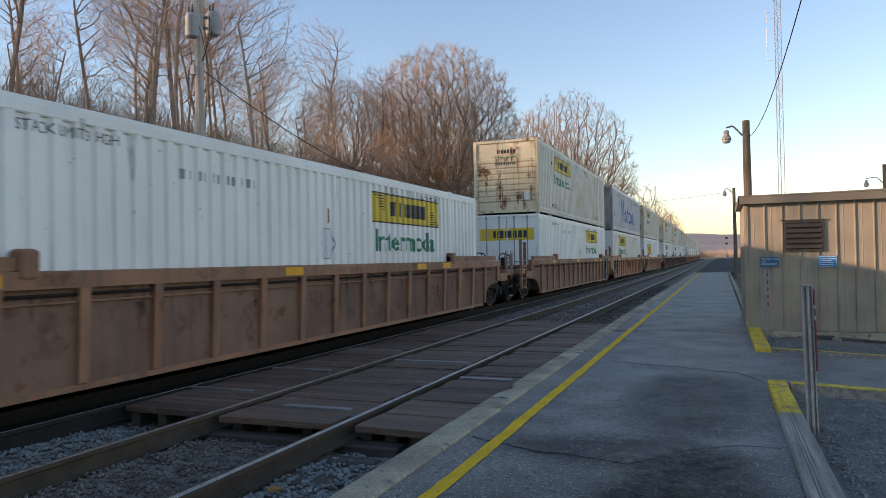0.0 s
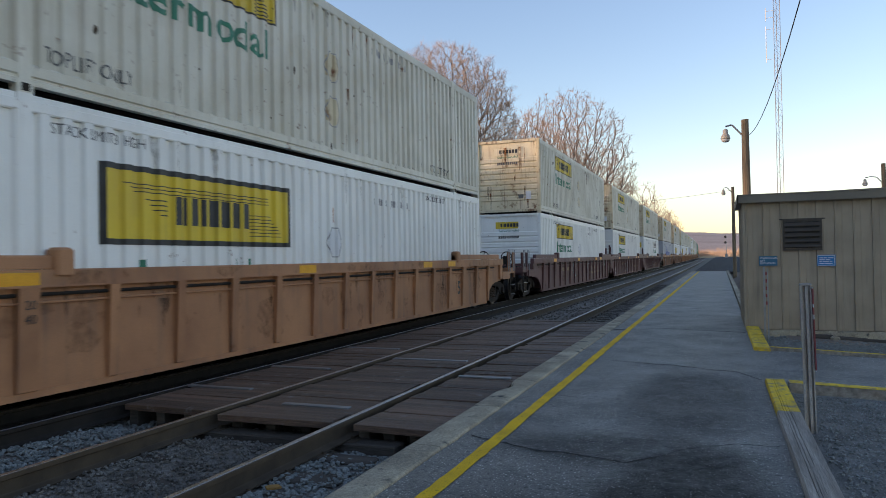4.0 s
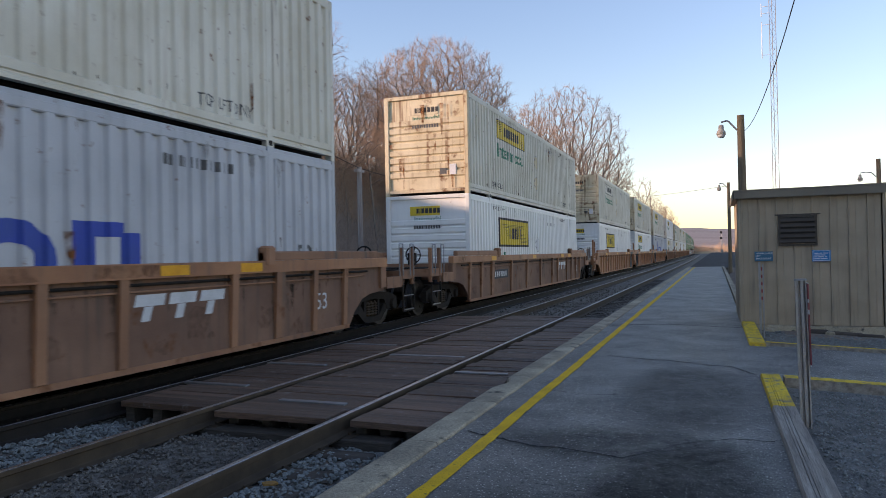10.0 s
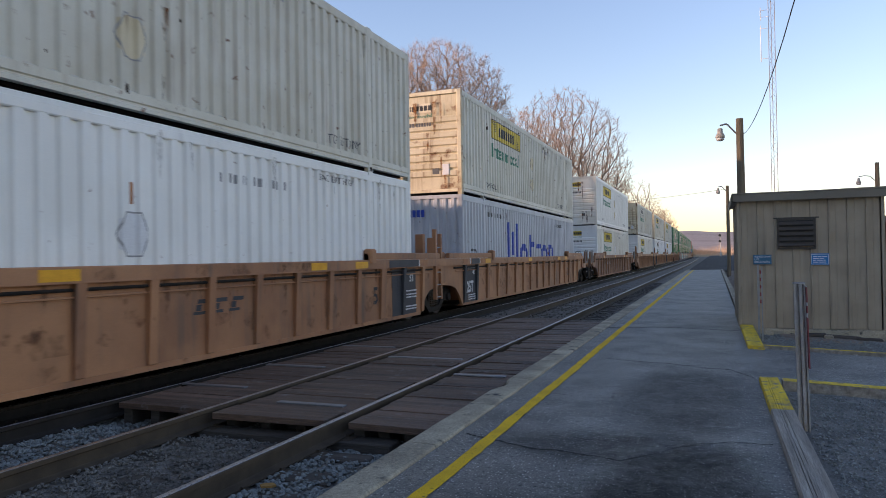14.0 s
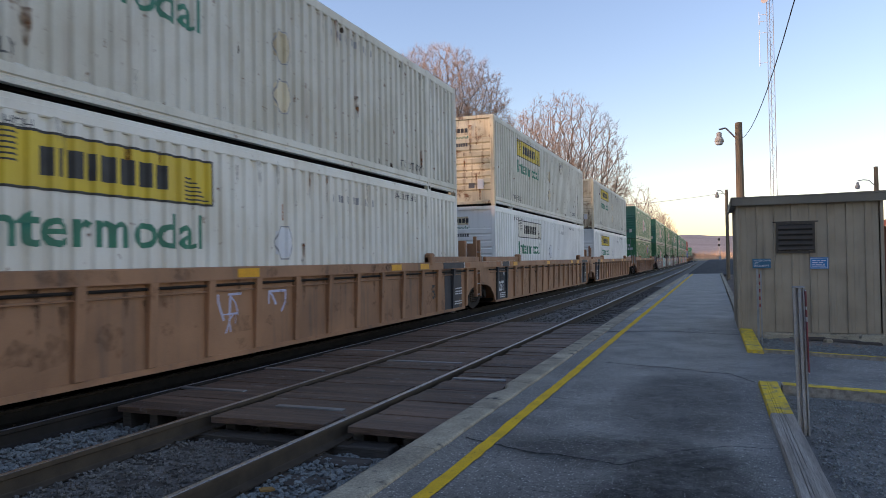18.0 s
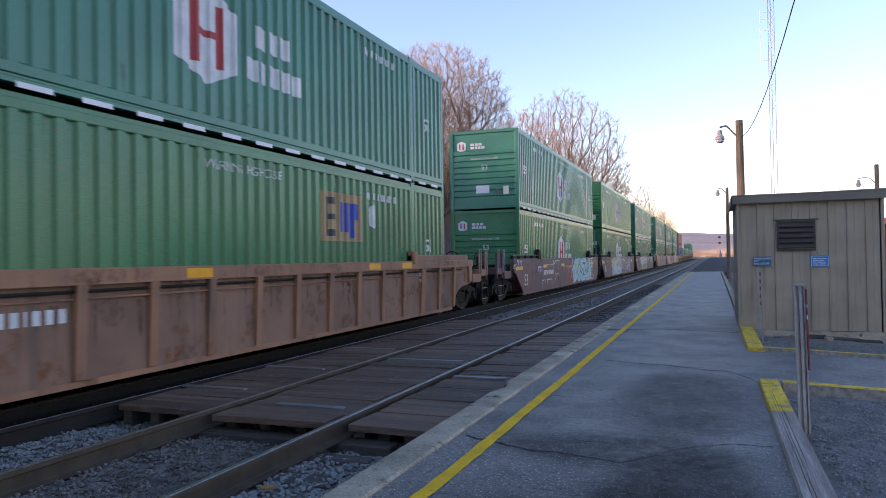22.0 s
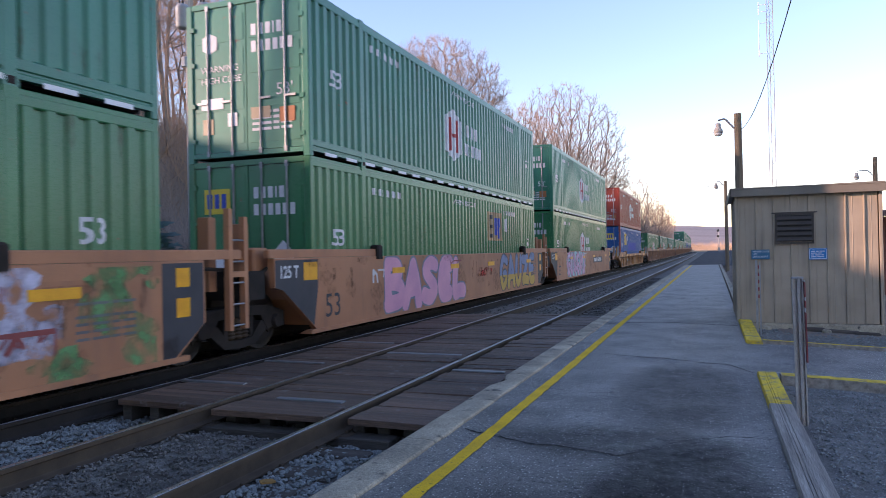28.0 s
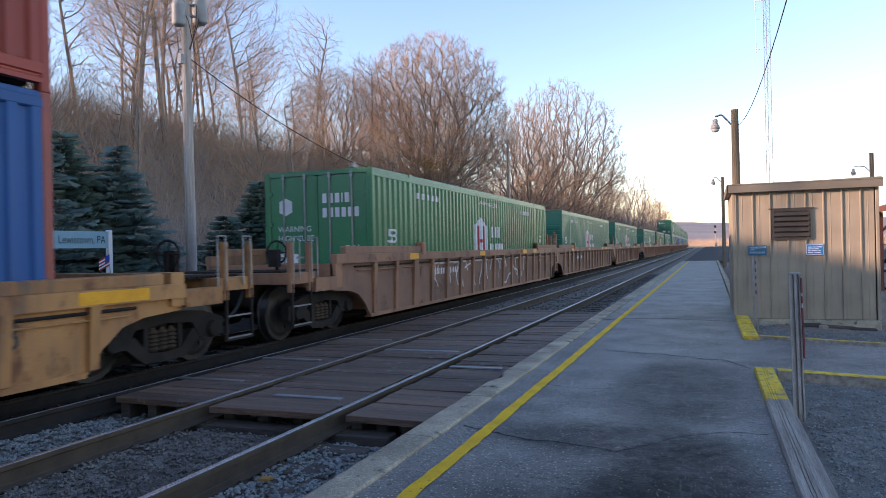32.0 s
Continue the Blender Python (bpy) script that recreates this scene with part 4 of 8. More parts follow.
for label, x0, x1, y0, y1, z1, turn, mt in (("dark rotten timber lying on the gravel", -0.35, 0.35, -0.05, 0.05, 0.07, -8, "tie"), ("dark rotten timber lying on the gravel", -0.22, 0.22, -0.06, 0.06, 0.06, 6, "tie"), ("pale lump of broken concrete on the gravel", -0.07, 0.07, -0.06, 0.06, 0.08, 20, "concrete"), ("pale lump of broken concrete on the gravel", -0.1, 0.08, -0.05, 0.07, 0.07, -30, "concrete")):
    bit = thing("timber_offcut" if mt == "tie" else "concrete_lump", label, "timber" if mt == "tie" else "rubble")
    part("piece", lambda bm: soft_box(bm, x0, x1, y0, y1, -0.04, z1, 0.02), M[mt], bit)
    spot = {-8: (2.2, 15.16), 6: (2.66, 15.08), 20: (1.98, 15.0), -30: (0.95, 15.1)}[turn]
    bit.matrix_basis = pose(*spot, fall(spot[0]) - 0.12, 0, 3, turn)

# ---- marker posts ----
post = thing("marker_post", "weathered galvanised channel post with a red and white board edge-on", "post", m=pose(0.695, 6.74, 0, 0, -1.0, 0))
front = [(-0.046, -0.02), (-0.030, -0.02), (-0.026, 0.018), (-0.012, 0.018), (-0.006, -0.02), (0.016, -0.024), (0.022, 0.012), (0.027, 0.012), (0.031, -0.02), (0.042, -0.02)]
part("channel", lambda bm: prism(bm, front + [(0.042, 0.026), (-0.046, 0.026)], "z", -0.3, 1.205), M["post_steel"], post, "weathered grey channel")
part("cap", lambda bm: soft_box(bm, -0.05, 0.046, -0.028, 0.03, 1.206, 1.222, 0.004), M["galv"], post)
part("board", lambda bm: soft_box(bm, 0.046, 0.052, -0.06, 0.18, 0.48, 1.19, 0.003), M["sign_white"], post, "white board seen edge-on")
for z0, z1 in ((0.49, 0.92), (0.96, 1.02), (1.05, 1.18)):
    part("stripe", lambda bm: box(bm, 0.0445, 0.0535, -0.065, 0.185, z0, z1), M["sign_red"], post, "red reflective stripe")
post2 = thing("marker_post", "thin post with a red and white board and a blue plate", "post")
part("channel", lambda bm: (box(bm, 0.70, 0.735, 13.66, 13.70, -0.3, 1.25), box(bm, 0.765, 0.785, 13.66, 13.70, -0.3, 1.22)), M["galv"], post2)
for k in range(5):
    part("stripe", lambda bm: box(bm, 0.738, 0.762, 13.64, 13.66, 0.58 + 0.13 * k, 0.64 + 0.13 * k), M["sign_red"], post2, "red reflective stripe")

# ---- lamp poles ----
def lamp_pole(x, y, top, arm, lamp_z, label, r=0.13):
    p = thing("lamp_pole", label, "lamp pole", "wooden lamp poles")
    part("pole", lambda bm: rod(bm, (x, y, -0.6), (x - 0.02, y, top), r * 1.15, r * 0.85, 12), M["pole_wood"], p, "weathered round wooden pole")
    part("arm", lambda bm: pipe(bm, [(x - r, y, lamp_z + 0.12), (x - 0.25 - r, y, lamp_z + 0.42), (x + arm * 0.7, y, lamp_z + 0.46), (x + arm, y, lamp_z + 0.42)], 0.03), M["galv"], p, "curved steel arm")
    h = part("lamp_head", lambda bm: lathe(bm, [(0.03, 0.34), (0.08, 0.31), (0.085, 0.18), (0.13, 0.12), (0.155, 0.02), (0.13, 0.0)], (x + arm, y, lamp_z), (0, 0, 1), 16), M["lamp_body"], p, "old dull lamp head", smooth=True)
    part("lens", lambda bm: lathe(bm, [(0.135, 0.0), (0.125, -0.05), (0.085, -0.09), (0.03, -0.10)], (x + arm, y, lamp_z), (0, 0, 1), 16), M["lamp_glass"], h, "frosted glass lens", smooth=True)
    return p


lamp_pole(0.87, 25, 5.87, -0.62, 5.27, "leaning wooden lamp pole behind the steel building")
lamp_pole(0.98, 55, 6.33, -0.65, 5.85, "wooden lamp pole near the platform end", 0.12)
lamp_pole(9.27, 49, 6.77, -1.0, 5.55, "wooden lamp pole beyond the parking lot", 0.14)


def wire(name, pts, r, label):
    """A hanging cable through its points."""
    def build(bm):
        line = []
        for (a, b, sag) in pts:
            line += [Vector(a).lerp(Vector(b), k / 20) - Vector((0, 0, 4 * sag * k / 20 * (1 - k / 20))) for k in range(21)]
        rings = [[bm.verts.new(q + Vector((math.cos(i * math.tau / 5) * r, 0.3 * r * math.cos(i * math.tau / 5), math.sin(i * math.tau / 5) * r))) for i in range(5)] for q in line]
        for k, (u, w) in enumerate(zip(rings, rings[1:])):
            if (line[k + 1] - line[k]).length > 1e-4:
                for i in range(5):
                    bm.faces.new((u[i], u[(i + 1) % 5], w[(i + 1) % 5], w[i]))
    solid(name, build, M["cable"], label, "cable")


wire("power_cable", [((0.95, 25, 5.35), (1.36, -6, 8.8), 1.85)], 0.009, "black power cable slung from the lamp pole")
wire("power_cable", [((0.9, 55, 6.1), (-30, 110, 11), 1.0)], 0.012, "thin far power cable across the tracks")

# ---- far side of the line ----
solid("far_platform", lambda bm: soft_box(bm, -15.4, -11.3, -10, 60, -0.5, -0.02, 0.02), M["asphalt"], "low asphalt platform across the tracks", "platform", kind="structure")
sign = thing("station_sign", "long blue and grey station name sign on two white posts", "sign")
part("panel", lambda bm: box(bm, -12.33, -12.30, 9.30, 11.83, 1.68, 2.04), M["sign_pale"], sign, "pale blue-grey sign panel")
part("blue_field", lambda bm: prism(bm, [(9.42, 1.69), (10.0, 1.69), (10.08, 1.8), (10.2, 1.93), (10.42, 2.03), (9.42, 2.03)], "x", -12.299, -12.296), M["sign_blue"], sign, "blue logo field")
part("emblem", lambda bm: (bars(bm, 9.52, 1.93, (0.22,), 0.035, 0.0, -12.294), bars(bm, 9.78, 1.92, (0.06, 0.06, 0.05, 0.06, 0.06, 0.06), 0.05, 0.012, -12.294)), M["sign_white"], sign)
part("name", lambda bm: lettering(bm, "Lewistown, PA", 0.24, 10.52, 1.78, -12.294, stretch=0.82), M["dark_panel"], sign, "dark station name lettering")
for y in (9.28, 11.83):
    part("post", lambda bm: soft_box(bm, -12.37, -12.26, y - 0.05, y + 0.05, -0.02, 2.07, 0.01), M["sign_white"], sign)

flag = thing("small_flag", "small striped flag on a stick beside the sign post", "flag", m=pose(-12.2, 11.72, 1.3, 0, 0, 0))
part("stick", lambda bm: rod(bm, (-0.06, 0.1, -0.32), (0, -0.04, 0.34), 0.008, None, 6), M["pole_pale"], flag)
for k in range(7):
    part("stripe", lambda bm: prism(bm, [(-0.28, -0.12 + 0.034 * k), (0.0, 0.0 + 0.034 * k), (0.0, 0.034 + 0.034 * k), (-0.28, -0.086 + 0.034 * k)], "x", -0.003, 0.003), M["logo_red" if k % 2 == 0 else "sign_white"], flag)
part("canton", lambda bm: prism(bm, [(-0.12, 0.05), (0.0, 0.1), (0.0, 0.24), (-0.12, 0.19)], "x", -0.005, 0.005), M["logo_blue"], flag, "blue corner field")

pole = thing("utility_pole", "tall silvered utility pole with two grey transformers", "utility pole", "utility poles")
PX, PY = -15.0, 17.6
part("pole", lambda bm: rod(bm, (PX, PY, -0.6), (PX - 0.05, PY, 11.5), 0.17, 0.12, 14), M["pole_pale"], pole)
for y, z0, z1, r in ((PY - 0.46, 8.45, 9.15, 0.2), (PY + 0.5, 8.78, 9.5, 0.22)):
    c = part("transformer", lambda bm: lathe(bm, [(0.05, z1 - z0 + 0.05), (r * 0.8, z1 - z0 + 0.02), (r, z1 - z0 - 0.06), (r * 1.02, z1 - z0 - 0.1), (r, z1 - z0 - 0.12), (r, 0.05), (r * 0.85, 0)], (PX + 0.1, y, z0), (0, 0, 1), 18), M["grey_can"], pole, "grey cylindrical transformer", smooth=True)
    part("bushing", lambda bm: (rod(bm, (PX + 0.1, y, z1), (PX + 0.16, y - 0.05, z1 + 0.3), 0.04, 0.02), rod(bm, (PX, y, z1), (PX - 0.06, y + 0.05, z1 + 0.28), 0.04, 0.02)), M["louvre"], c)
    for dz in (0.15, 0.5):
        part("bracket", lambda bm: box(bm, PX - 0.06, PX + 0.06, *sorted((PY, y)), z0 + dz, z0 + dz + 0.055), M["galv"], c)
part("meter_box", lambda bm: (soft_box(bm, PX - 0.08, PX + 0.08, PY - 0.36, PY - 0.2, 7.35, 7.65, 0.02), box(bm, PX - 0.03, PX + 0.03, PY - 0.3, PY, 7.5, 7.56)), M["grey_can"], pole)
part("crossarm", lambda bm: box(bm, PX - 0.08, PX + 0.08, PY - 1.3, PY + 1.3, 10.6, 10.75), M["pole_pale"], pole)
part("drop_wires", lambda bm: [pipe(bm, [(PX + 0.15, PY + a, 9.3), (PX + 0.25, PY + a * 0.4, 8.6), (PX + 0.18, PY - 0.25 * a, 7.8)], 0.012, 5) for a in (-0.5, 0.5, 0.3)], M["cable"], pole)
pole4 = thing("utility_pole", "short grey wooden pole at the foot of the bank", "utility pole", "utility poles")
part("pole", lambda bm: (rod(bm, (-15, 28.4, -0.6), (-15, 28.4, 5.55), 0.14, 0.11, 12), soft_box(bm, -15.1, -14.9, 28.1, 28.7, 5.3, 5.42, 0.01)), M["pole_pale"], pole4)
pole5 = thing("utility_pole", "grey wooden pole among the trees", "utility pole", "utility poles")
part("pole", lambda bm: rod(bm, (-17, 62, -0.6), (-17, 62, 11.4), 0.16, 0.12, 10), M["pole_pale"], pole5)
wire("power_cable", [((PX, PY + 0.1, 7.6), (-15, 28.4, 5.5), 0.25), ((-15, 28.4, 5.5), (-17, 62, 8.0), 0.8)], 0.016, "black cable slung between the poles by the bank")

# ---- far things ----
mast = thing("radio_mast", "tall slender lattice radio mast", "radio mast")
MX, MY, MH = 11.0, 148.0, 90.0


def lattice(bm):
    leg = [(MX - 0.55, MY - 0.3), (MX + 0.55, MY - 0.3), (MX, MY + 0.6)]
    for x, y in leg:
        rod(bm, (x, y, -0.5), (x, y, MH), 0.055, None, 4)
    n = 76
    for k in range(n):
        z0, z1 = MH * k / n, MH * (k + 1) / n
        for i in range(3):
            a, b = leg[i], leg[(i + 1) % 3]
            if k % 2:
                a, b = b, a
            rod(bm, (*a, z0), (*b, z1), 0.022, None, 3, False)


part("lattice", lattice, M["mast"], mast)
for z0, z1 in ((38, 45), (46, 48.5)):
    part("aerial", lambda bm: (rod(bm, (MX - 1.9, MY, z0), (MX - 1.9, MY, z1), 0.08, 0.06, 6), rod(bm, (MX - 1.9, MY, z0 + 0.6), (MX - 0.5, MY, z0 + 0.6), 0.05, None, 5), rod(bm, (MX - 1.9, MY, z1 - 0.6), (MX - 0.5, MY, z1 - 0.6), 0.05, None, 5)), M["sign_white"], mast, "pale whip aerial")
part("dish", lambda bm: lathe(bm, [(0.1, 0), (0.6, 0.15), (0.7, 0.3)], (MX - 0.8, MY - 0.6, 50.5), (-0.5, -1, 0), 14), M["mast"], mast)
signal = thing("railway_signal", "far railway signal mast with a round black head", "signal")
SX, SY = 2.6, 330.0
part("mast", lambda bm: (rod(bm, (SX, SY, -0.5), (SX, SY, 9.5), 0.16, None, 8), box(bm, SX - 0.5, SX + 0.5, SY - 0.3, SY + 0.3, -0.3, 1.6)), M["galv"], signal)
for z in (9.0, 6.5):
    part("signal_head", lambda bm: lathe(bm, [(0.15, -0.1), (0.55, -0.06), (0.55, 0.02), (0.2, 0.1)], (SX - 0.3, SY - 0.3, z), (0, -1, 0), 18), M["cable"], signal, "round black signal head")
case = thing("relay_case", "pale grey relay cabinet by the track", "cabinet")
part("cabinet", lambda bm: soft_box(bm, 1.15, 1.75, 40, 40.7, -0.1, 1.7, 0.03), M["grey_can"], case)
canopy = thing("canopy", "red-brown station canopy on timber posts, far off", "canopy")
part("roof", lambda bm: prism(bm, [(5.35, 2.62), (9.0, 3.5), (9.0, 3.3), (5.35, 2.42)], "y", 23, 30), M["roof_red"], canopy, "sloping red-brown roof")
for y in (23.4, 26.5, 29.6):
    part("post", lambda bm: (soft_box(bm, 5.75, 5.9, y - 0.07, y + 0.07, -0.45, 2.5, 0.01), rod(bm, (5.85, y, 1.8), (6.6, y, 2.6), 0.05)), M["roof_red"], canopy)
house = thing("house", "far ochre building beyond the lot", "house")
part("wall", lambda bm: box(bm, 22, 40, 92, 104, -0.5, 6.0), M["field"], house)
part("roof", lambda bm: prism(bm, [(21.5, 6.0), (31, 9.5), (40.5, 6.0)], "y", 91.5, 104.5), M["roof_red"], house)
for k in range(4):
    part("window", lambda bm: box(bm, 23.5 + 4.2 * k, 25 + 4.2 * k, 91.95, 92.0, 1.2, 3.2), M["cable"], house)
post3 = thing("fence", "low dark fence at the edge of the lot", "fence")
for k in range(8):
    part("post", lambda bm: box(bm, 4.3 + k * 1.2, 4.38 + k * 1.2, 21.0, 21.08, -0.4, 0.75), M["iron"], post3)
part("rail", lambda bm: (box(bm, 4.2, 13, 21.02, 21.06, 0.65, 0.72), box(bm, 4.2, 13, 21.02, 21.06, 0.2, 0.26)), M["iron"], post3)


# ---- trees ----
def tubes(name, runs, sides, material):
    """Tapered tubes as one mesh, from plain arrays."""
    verts, faces = [], []
    ang = [(math.cos(k * math.tau / sides), math.sin(k * math.tau / sides)) for k in range(sides)]
    for p, q, r, r2 in runs:
        d = q - p
        if d.length < 1e-5:
            continue
        a = d.orthogonal().normalized()
        b = d.normalized().cross(a)
        n = len(verts)
        verts += [tuple(p + (a * c + b * s) * r) for c, s in ang]
        if r2 <= 0.0:
            verts.append(tuple(q))
            faces += [(n + k, n + (k + 1) % sides, n + sides) for k in range(sides)]
        else:
            verts += [tuple(q + (a * c + b * s) * r2) for c, s in ang]
            faces += [(n + k, n + (k + 1) % sides, n + sides + (k + 1) % sides, n + sides + k) for k in range(sides)]
    me = bpy.data.meshes.new(name)
    me.from_pydata(verts, [], faces)
    me.materials.append(material)
    return me


def blob(rng, centre, rx, rz, hollow):
    """A spot inside a rounded form, more often near its rim."""
    while True:
        v = Vector((rng.uniform(-1, 1), rng.uniform(-1, 1), rng.uniform(-1, 1)))
        if hollow < v.length < 1:
            return Vector(centre) + Vector((v.x * rx, v.y * rx, v.z * rz))


def grown(seed, trunk, spots, r0, tips, twig_length, turn):
    """A leafless tree: every spot is joined to the limb that reaches it with the least wood; trunk: the joints of its stem.
    Gives the meshes of the limbs and of the twigs."""
    rng = random.Random(seed)
    spots.sort(key=lambda p: min((p - q).length for q in trunk))
    n0, n = len(trunk), len(trunk) + len(spots)
    at = np.zeros((n, 3))
    path, parent = np.zeros(n), [-1] * n
    for k, q in enumerate(trunk):
        at[k] = q
        if k:
            parent[k] = k - 1
            path[k] = path[k - 1] + (trunk[k] - trunk[k - 1]).length * 0.6
    for k, p in enumerate(spots, n0):
        d = at[:k] - np.array(p)
        cost = np.sqrt((d * d).sum(1)) + turn * path[:k] + 0.9 * np.maximum(0.0, d[:, 2])
        j = int(cost.argmin())
        at[k], parent[k] = p, j
        path[k] = path[j] + float(np.linalg.norm(d[j]))
    young = [[] for _ in range(n)]
    for k in range(1, n):
        young[parent[k]].append(k)
    for _ in range(3):
        old = at.copy()
        for k in range(n0, n):
            if young[k]:
                at[k] = 0.45 * old[k] + 0.25 * old[parent[k]] + 0.30 * old[young[k]].mean(0)
    weight = [1.0] * n
    order = sorted(range(n0, n), key=lambda k: -path[k]) + list(range(n0 - 1, 0, -1))
    kids = [0] * n
    for k in order:
        weight[parent[k]] += weight[k]
        kids[parent[k]] += 1
    thick, thin = [], []
    radius = lambda k: r0 * weight[k] ** 0.43
    for k in range(1, n):
        j = parent[k]
        p, q = Vector(at[j]), Vector(at[k])
        r = radius(k)
        ra = min(radius(j), r * 1.6)
        if r > 0.024:
            thick.append((p, q, ra, r))
            continue
        e = (q - p).normalized()
        m = p.lerp(q, 0.5) + Vector((rng.gauss(0, 0.05), rng.gauss(0, 0.05), rng.gauss(0, 0.04))) * (q - p).length
        thin += [(p, m, min(ra, 0.024), r), (m, q, r, r * 0.8 if kids[k] else 0.0)]
        for i in range(tips + (0 if kids[k] else 2)):
            s = e.orthogonal().normalized()
            s.rotate(Matrix.Rotation(rng.uniform(0, math.tau), 3, e))
            d = (e * rng.uniform(0.2, 1.0) + s * rng.uniform(0.5, 1.0) + Vector((0, 0, 0.15))).normalized()
            w = q if i == 0 else m.lerp(q, rng.random())
            thin.append((w, w + d * twig_length * rng.uniform(0.4, 1.1), r0 * 0.9, 0.0))
    return tubes("trunk", thick, 5, M["bark"]), tubes("crown", thin, 3, M["twig"])


def stem_line(rng, height, lean, n):
    out, p = [], Vector((0, 0, -0.4))
    d = Vector((rng.gauss(0, lean), rng.gauss(0, lean), 1))
    for k in range(n + 1):
        out.append(p.copy())
        d += Vector((rng.gauss(0, lean), rng.gauss(0, lean), 0))
        p = p + d.normalized() * (height / n)
    return out


def slim_tree(seed, height, wide, low, n, tall=0.82):
    """A slender wood tree: a long bare trunk under an uneven crown."""
    rng = random.Random(seed)
    trunk = stem_line(rng, height * tall, 0.035, 12)
    spots = []
    for k in range(5):
        z = height * (low + (0.93 - low) * (k + rng.random() * 0.6) / 5)
        a, off = rng.uniform(0, math.tau), wide * rng.uniform(0.2, 0.65)
        c = (math.cos(a) * off, math.sin(a) * off, z)
        spots += [blob(rng, c, wide * rng.uniform(0.5, 0.8), height * 0.14, 0.0) for _ in range(n // 5)]
    return grown(seed, trunk, spots, 0.0082, 3, 0.95, 0.5)


def broad_tree(seed, height, wide, low, n, tips, bud=0.0095):
    """A spreading tree whose limbs fan out from a short stem and fill a dome."""
    rng = random.Random(seed)
    trunk = stem_line(rng, height * 0.16, 0.05, 4)
    spots = []
    for k in range(n):
        p = blob(rng, (0, 0, height * low), wide, height * (1 - low), 0.25)
        if p.z < height * low:
            p.z = height * low - (height * low - p.z) * 0.7
        bulge = 1.0 + 0.16 * noise.noise(Vector((math.atan2(p.y, p.x) * 1.3, p.z * 0.25, seed)))
        spots.append(Vector((p.x * bulge, p.y * bulge, p.z * (0.94 + 0.1 * bulge - 0.04))))
    return grown(seed, trunk, spots, bud, tips, 0.7, 0.36)


# slim wood trees and broad crowns
KINDS = [slim_tree(31, 13, 2.6, 0.42, 330), slim_tree(32, 15, 2.9, 0.5, 380), slim_tree(33, 11, 2.8, 0.35, 330), slim_tree(34, 16, 3.4, 0.48, 430), slim_tree(35, 12, 2.2, 0.38, 280),
         broad_tree(41, 15, 6.2, 0.5, 6800, 8, 0.0085), broad_tree(42, 15, 5.6, 0.48, 2800, 6, 0.0112), broad_tree(43, 12, 5.8, 0.42, 750, 4, 0.0135)]


def plant(kind, x, y, s, turn, label, group):
    trunk, crown = KINDS[kind]
    t = thing("tree", label, "tree", group)
    t.matrix_basis = Matrix.Translation((x, y, ground_z(x, y) - 0.1)) @ Matrix.Rotation(turn, 4, "Z") @ Matrix.Diagonal((s, s, s, 1))
    for nm, me in (("trunk", trunk), ("crown", crown)):
        ob = new(nm, me)
        ob.parent = t


rngt = random.Random(77)
SLIM = "slim leafless tree with reddish twigs on the wooded bank"
# the last row is added out of view, only to dapple the low sun
for count, y0, y1, x0, x1, lo, hi in ((30, 14, 44, 26, 46, 0.8, 1.15), (34, 44, 82, 26, 44, 0.62, 0.92), (16, 18, 70, 20, 26, 0.45, 0.7), (20, 76, 230, 22, 42, 0.7, 1.0), (12, -30, 14, 30, 46, 0.8, 1.1)):
    for k in range(count):
        plant(rngt.choice((0, 1, 1, 2, 3, 3, 4)), -rngt.uniform(x0, x1), y0 + (y1 - y0) * (k + rngt.random()) / count, rngt.uniform(lo, hi), rngt.uniform(0, 6.3), SLIM, "leafless trees on the bank")
# broad trees that stand out
BROAD = [(5, -22.2, 56.5, 1.16), (6, -27, 68, 0.9), (6, -28, 50, 0.6), (6, -19.0, 97, 1.58), (6, -18, 113, 1.2), (6, -21, 84, 1.2), (7, -15, 128, 1.35), (7, -15.5, 146, 1.3), (7, -16, 166, 1.3), (7, -16.5, 190, 1.3), (7, -17.5, 218, 1.3), (7, -18.5, 250, 1.3), (7, -20, 285, 1.3), (7, -22, 325, 1.3), (7, -24, 380, 1.4), (7, -27, 440, 1.4)]
for kind, x, y, s in BROAD:
    plant(kind, x, y, s, rngt.uniform(0, 6.3), "broad leafless tree with a dense twiggy crown below the bank", "broad leafless trees")


def undergrowth(name, n, seed, where, length, r, material, label):
    """Thin upright and leaning stems as one object."""
    rng = random.Random(seed)
    runs = []
    for _ in range(n):
        x, y = where(rng)
        p = Vector((x, y, ground_z(x, y) - 0.1))
        d = Vector((rng.gauss(0, 0.35), rng.gauss(0, 0.35), 1)).normalized()
        l = length * rng.uniform(0.4, 1.2)
        q = p + d * l * 0.5
        e = (d + Vector((rng.gauss(0, 0.3), rng.gauss(0, 0.3), 0))).normalized()
        runs += [(p, q, r, r * 0.6), (q, q + e * l * 0.5, r * 0.6, 0.0)]
        for _ in range(4):
            f = (d * rng.uniform(0.1, 1.0) + Vector((rng.gauss(0, 0.7), rng.gauss(0, 0.7), 0.1))).normalized()
            w = p.lerp(q, rng.uniform(0.4, 1))
            runs.append((w, w + f * l * 0.4, r * 0.5, 0.0))
    return tagged(new(name, tubes(name, runs, 3, material)), label, "undergrowth", kind="stuff")


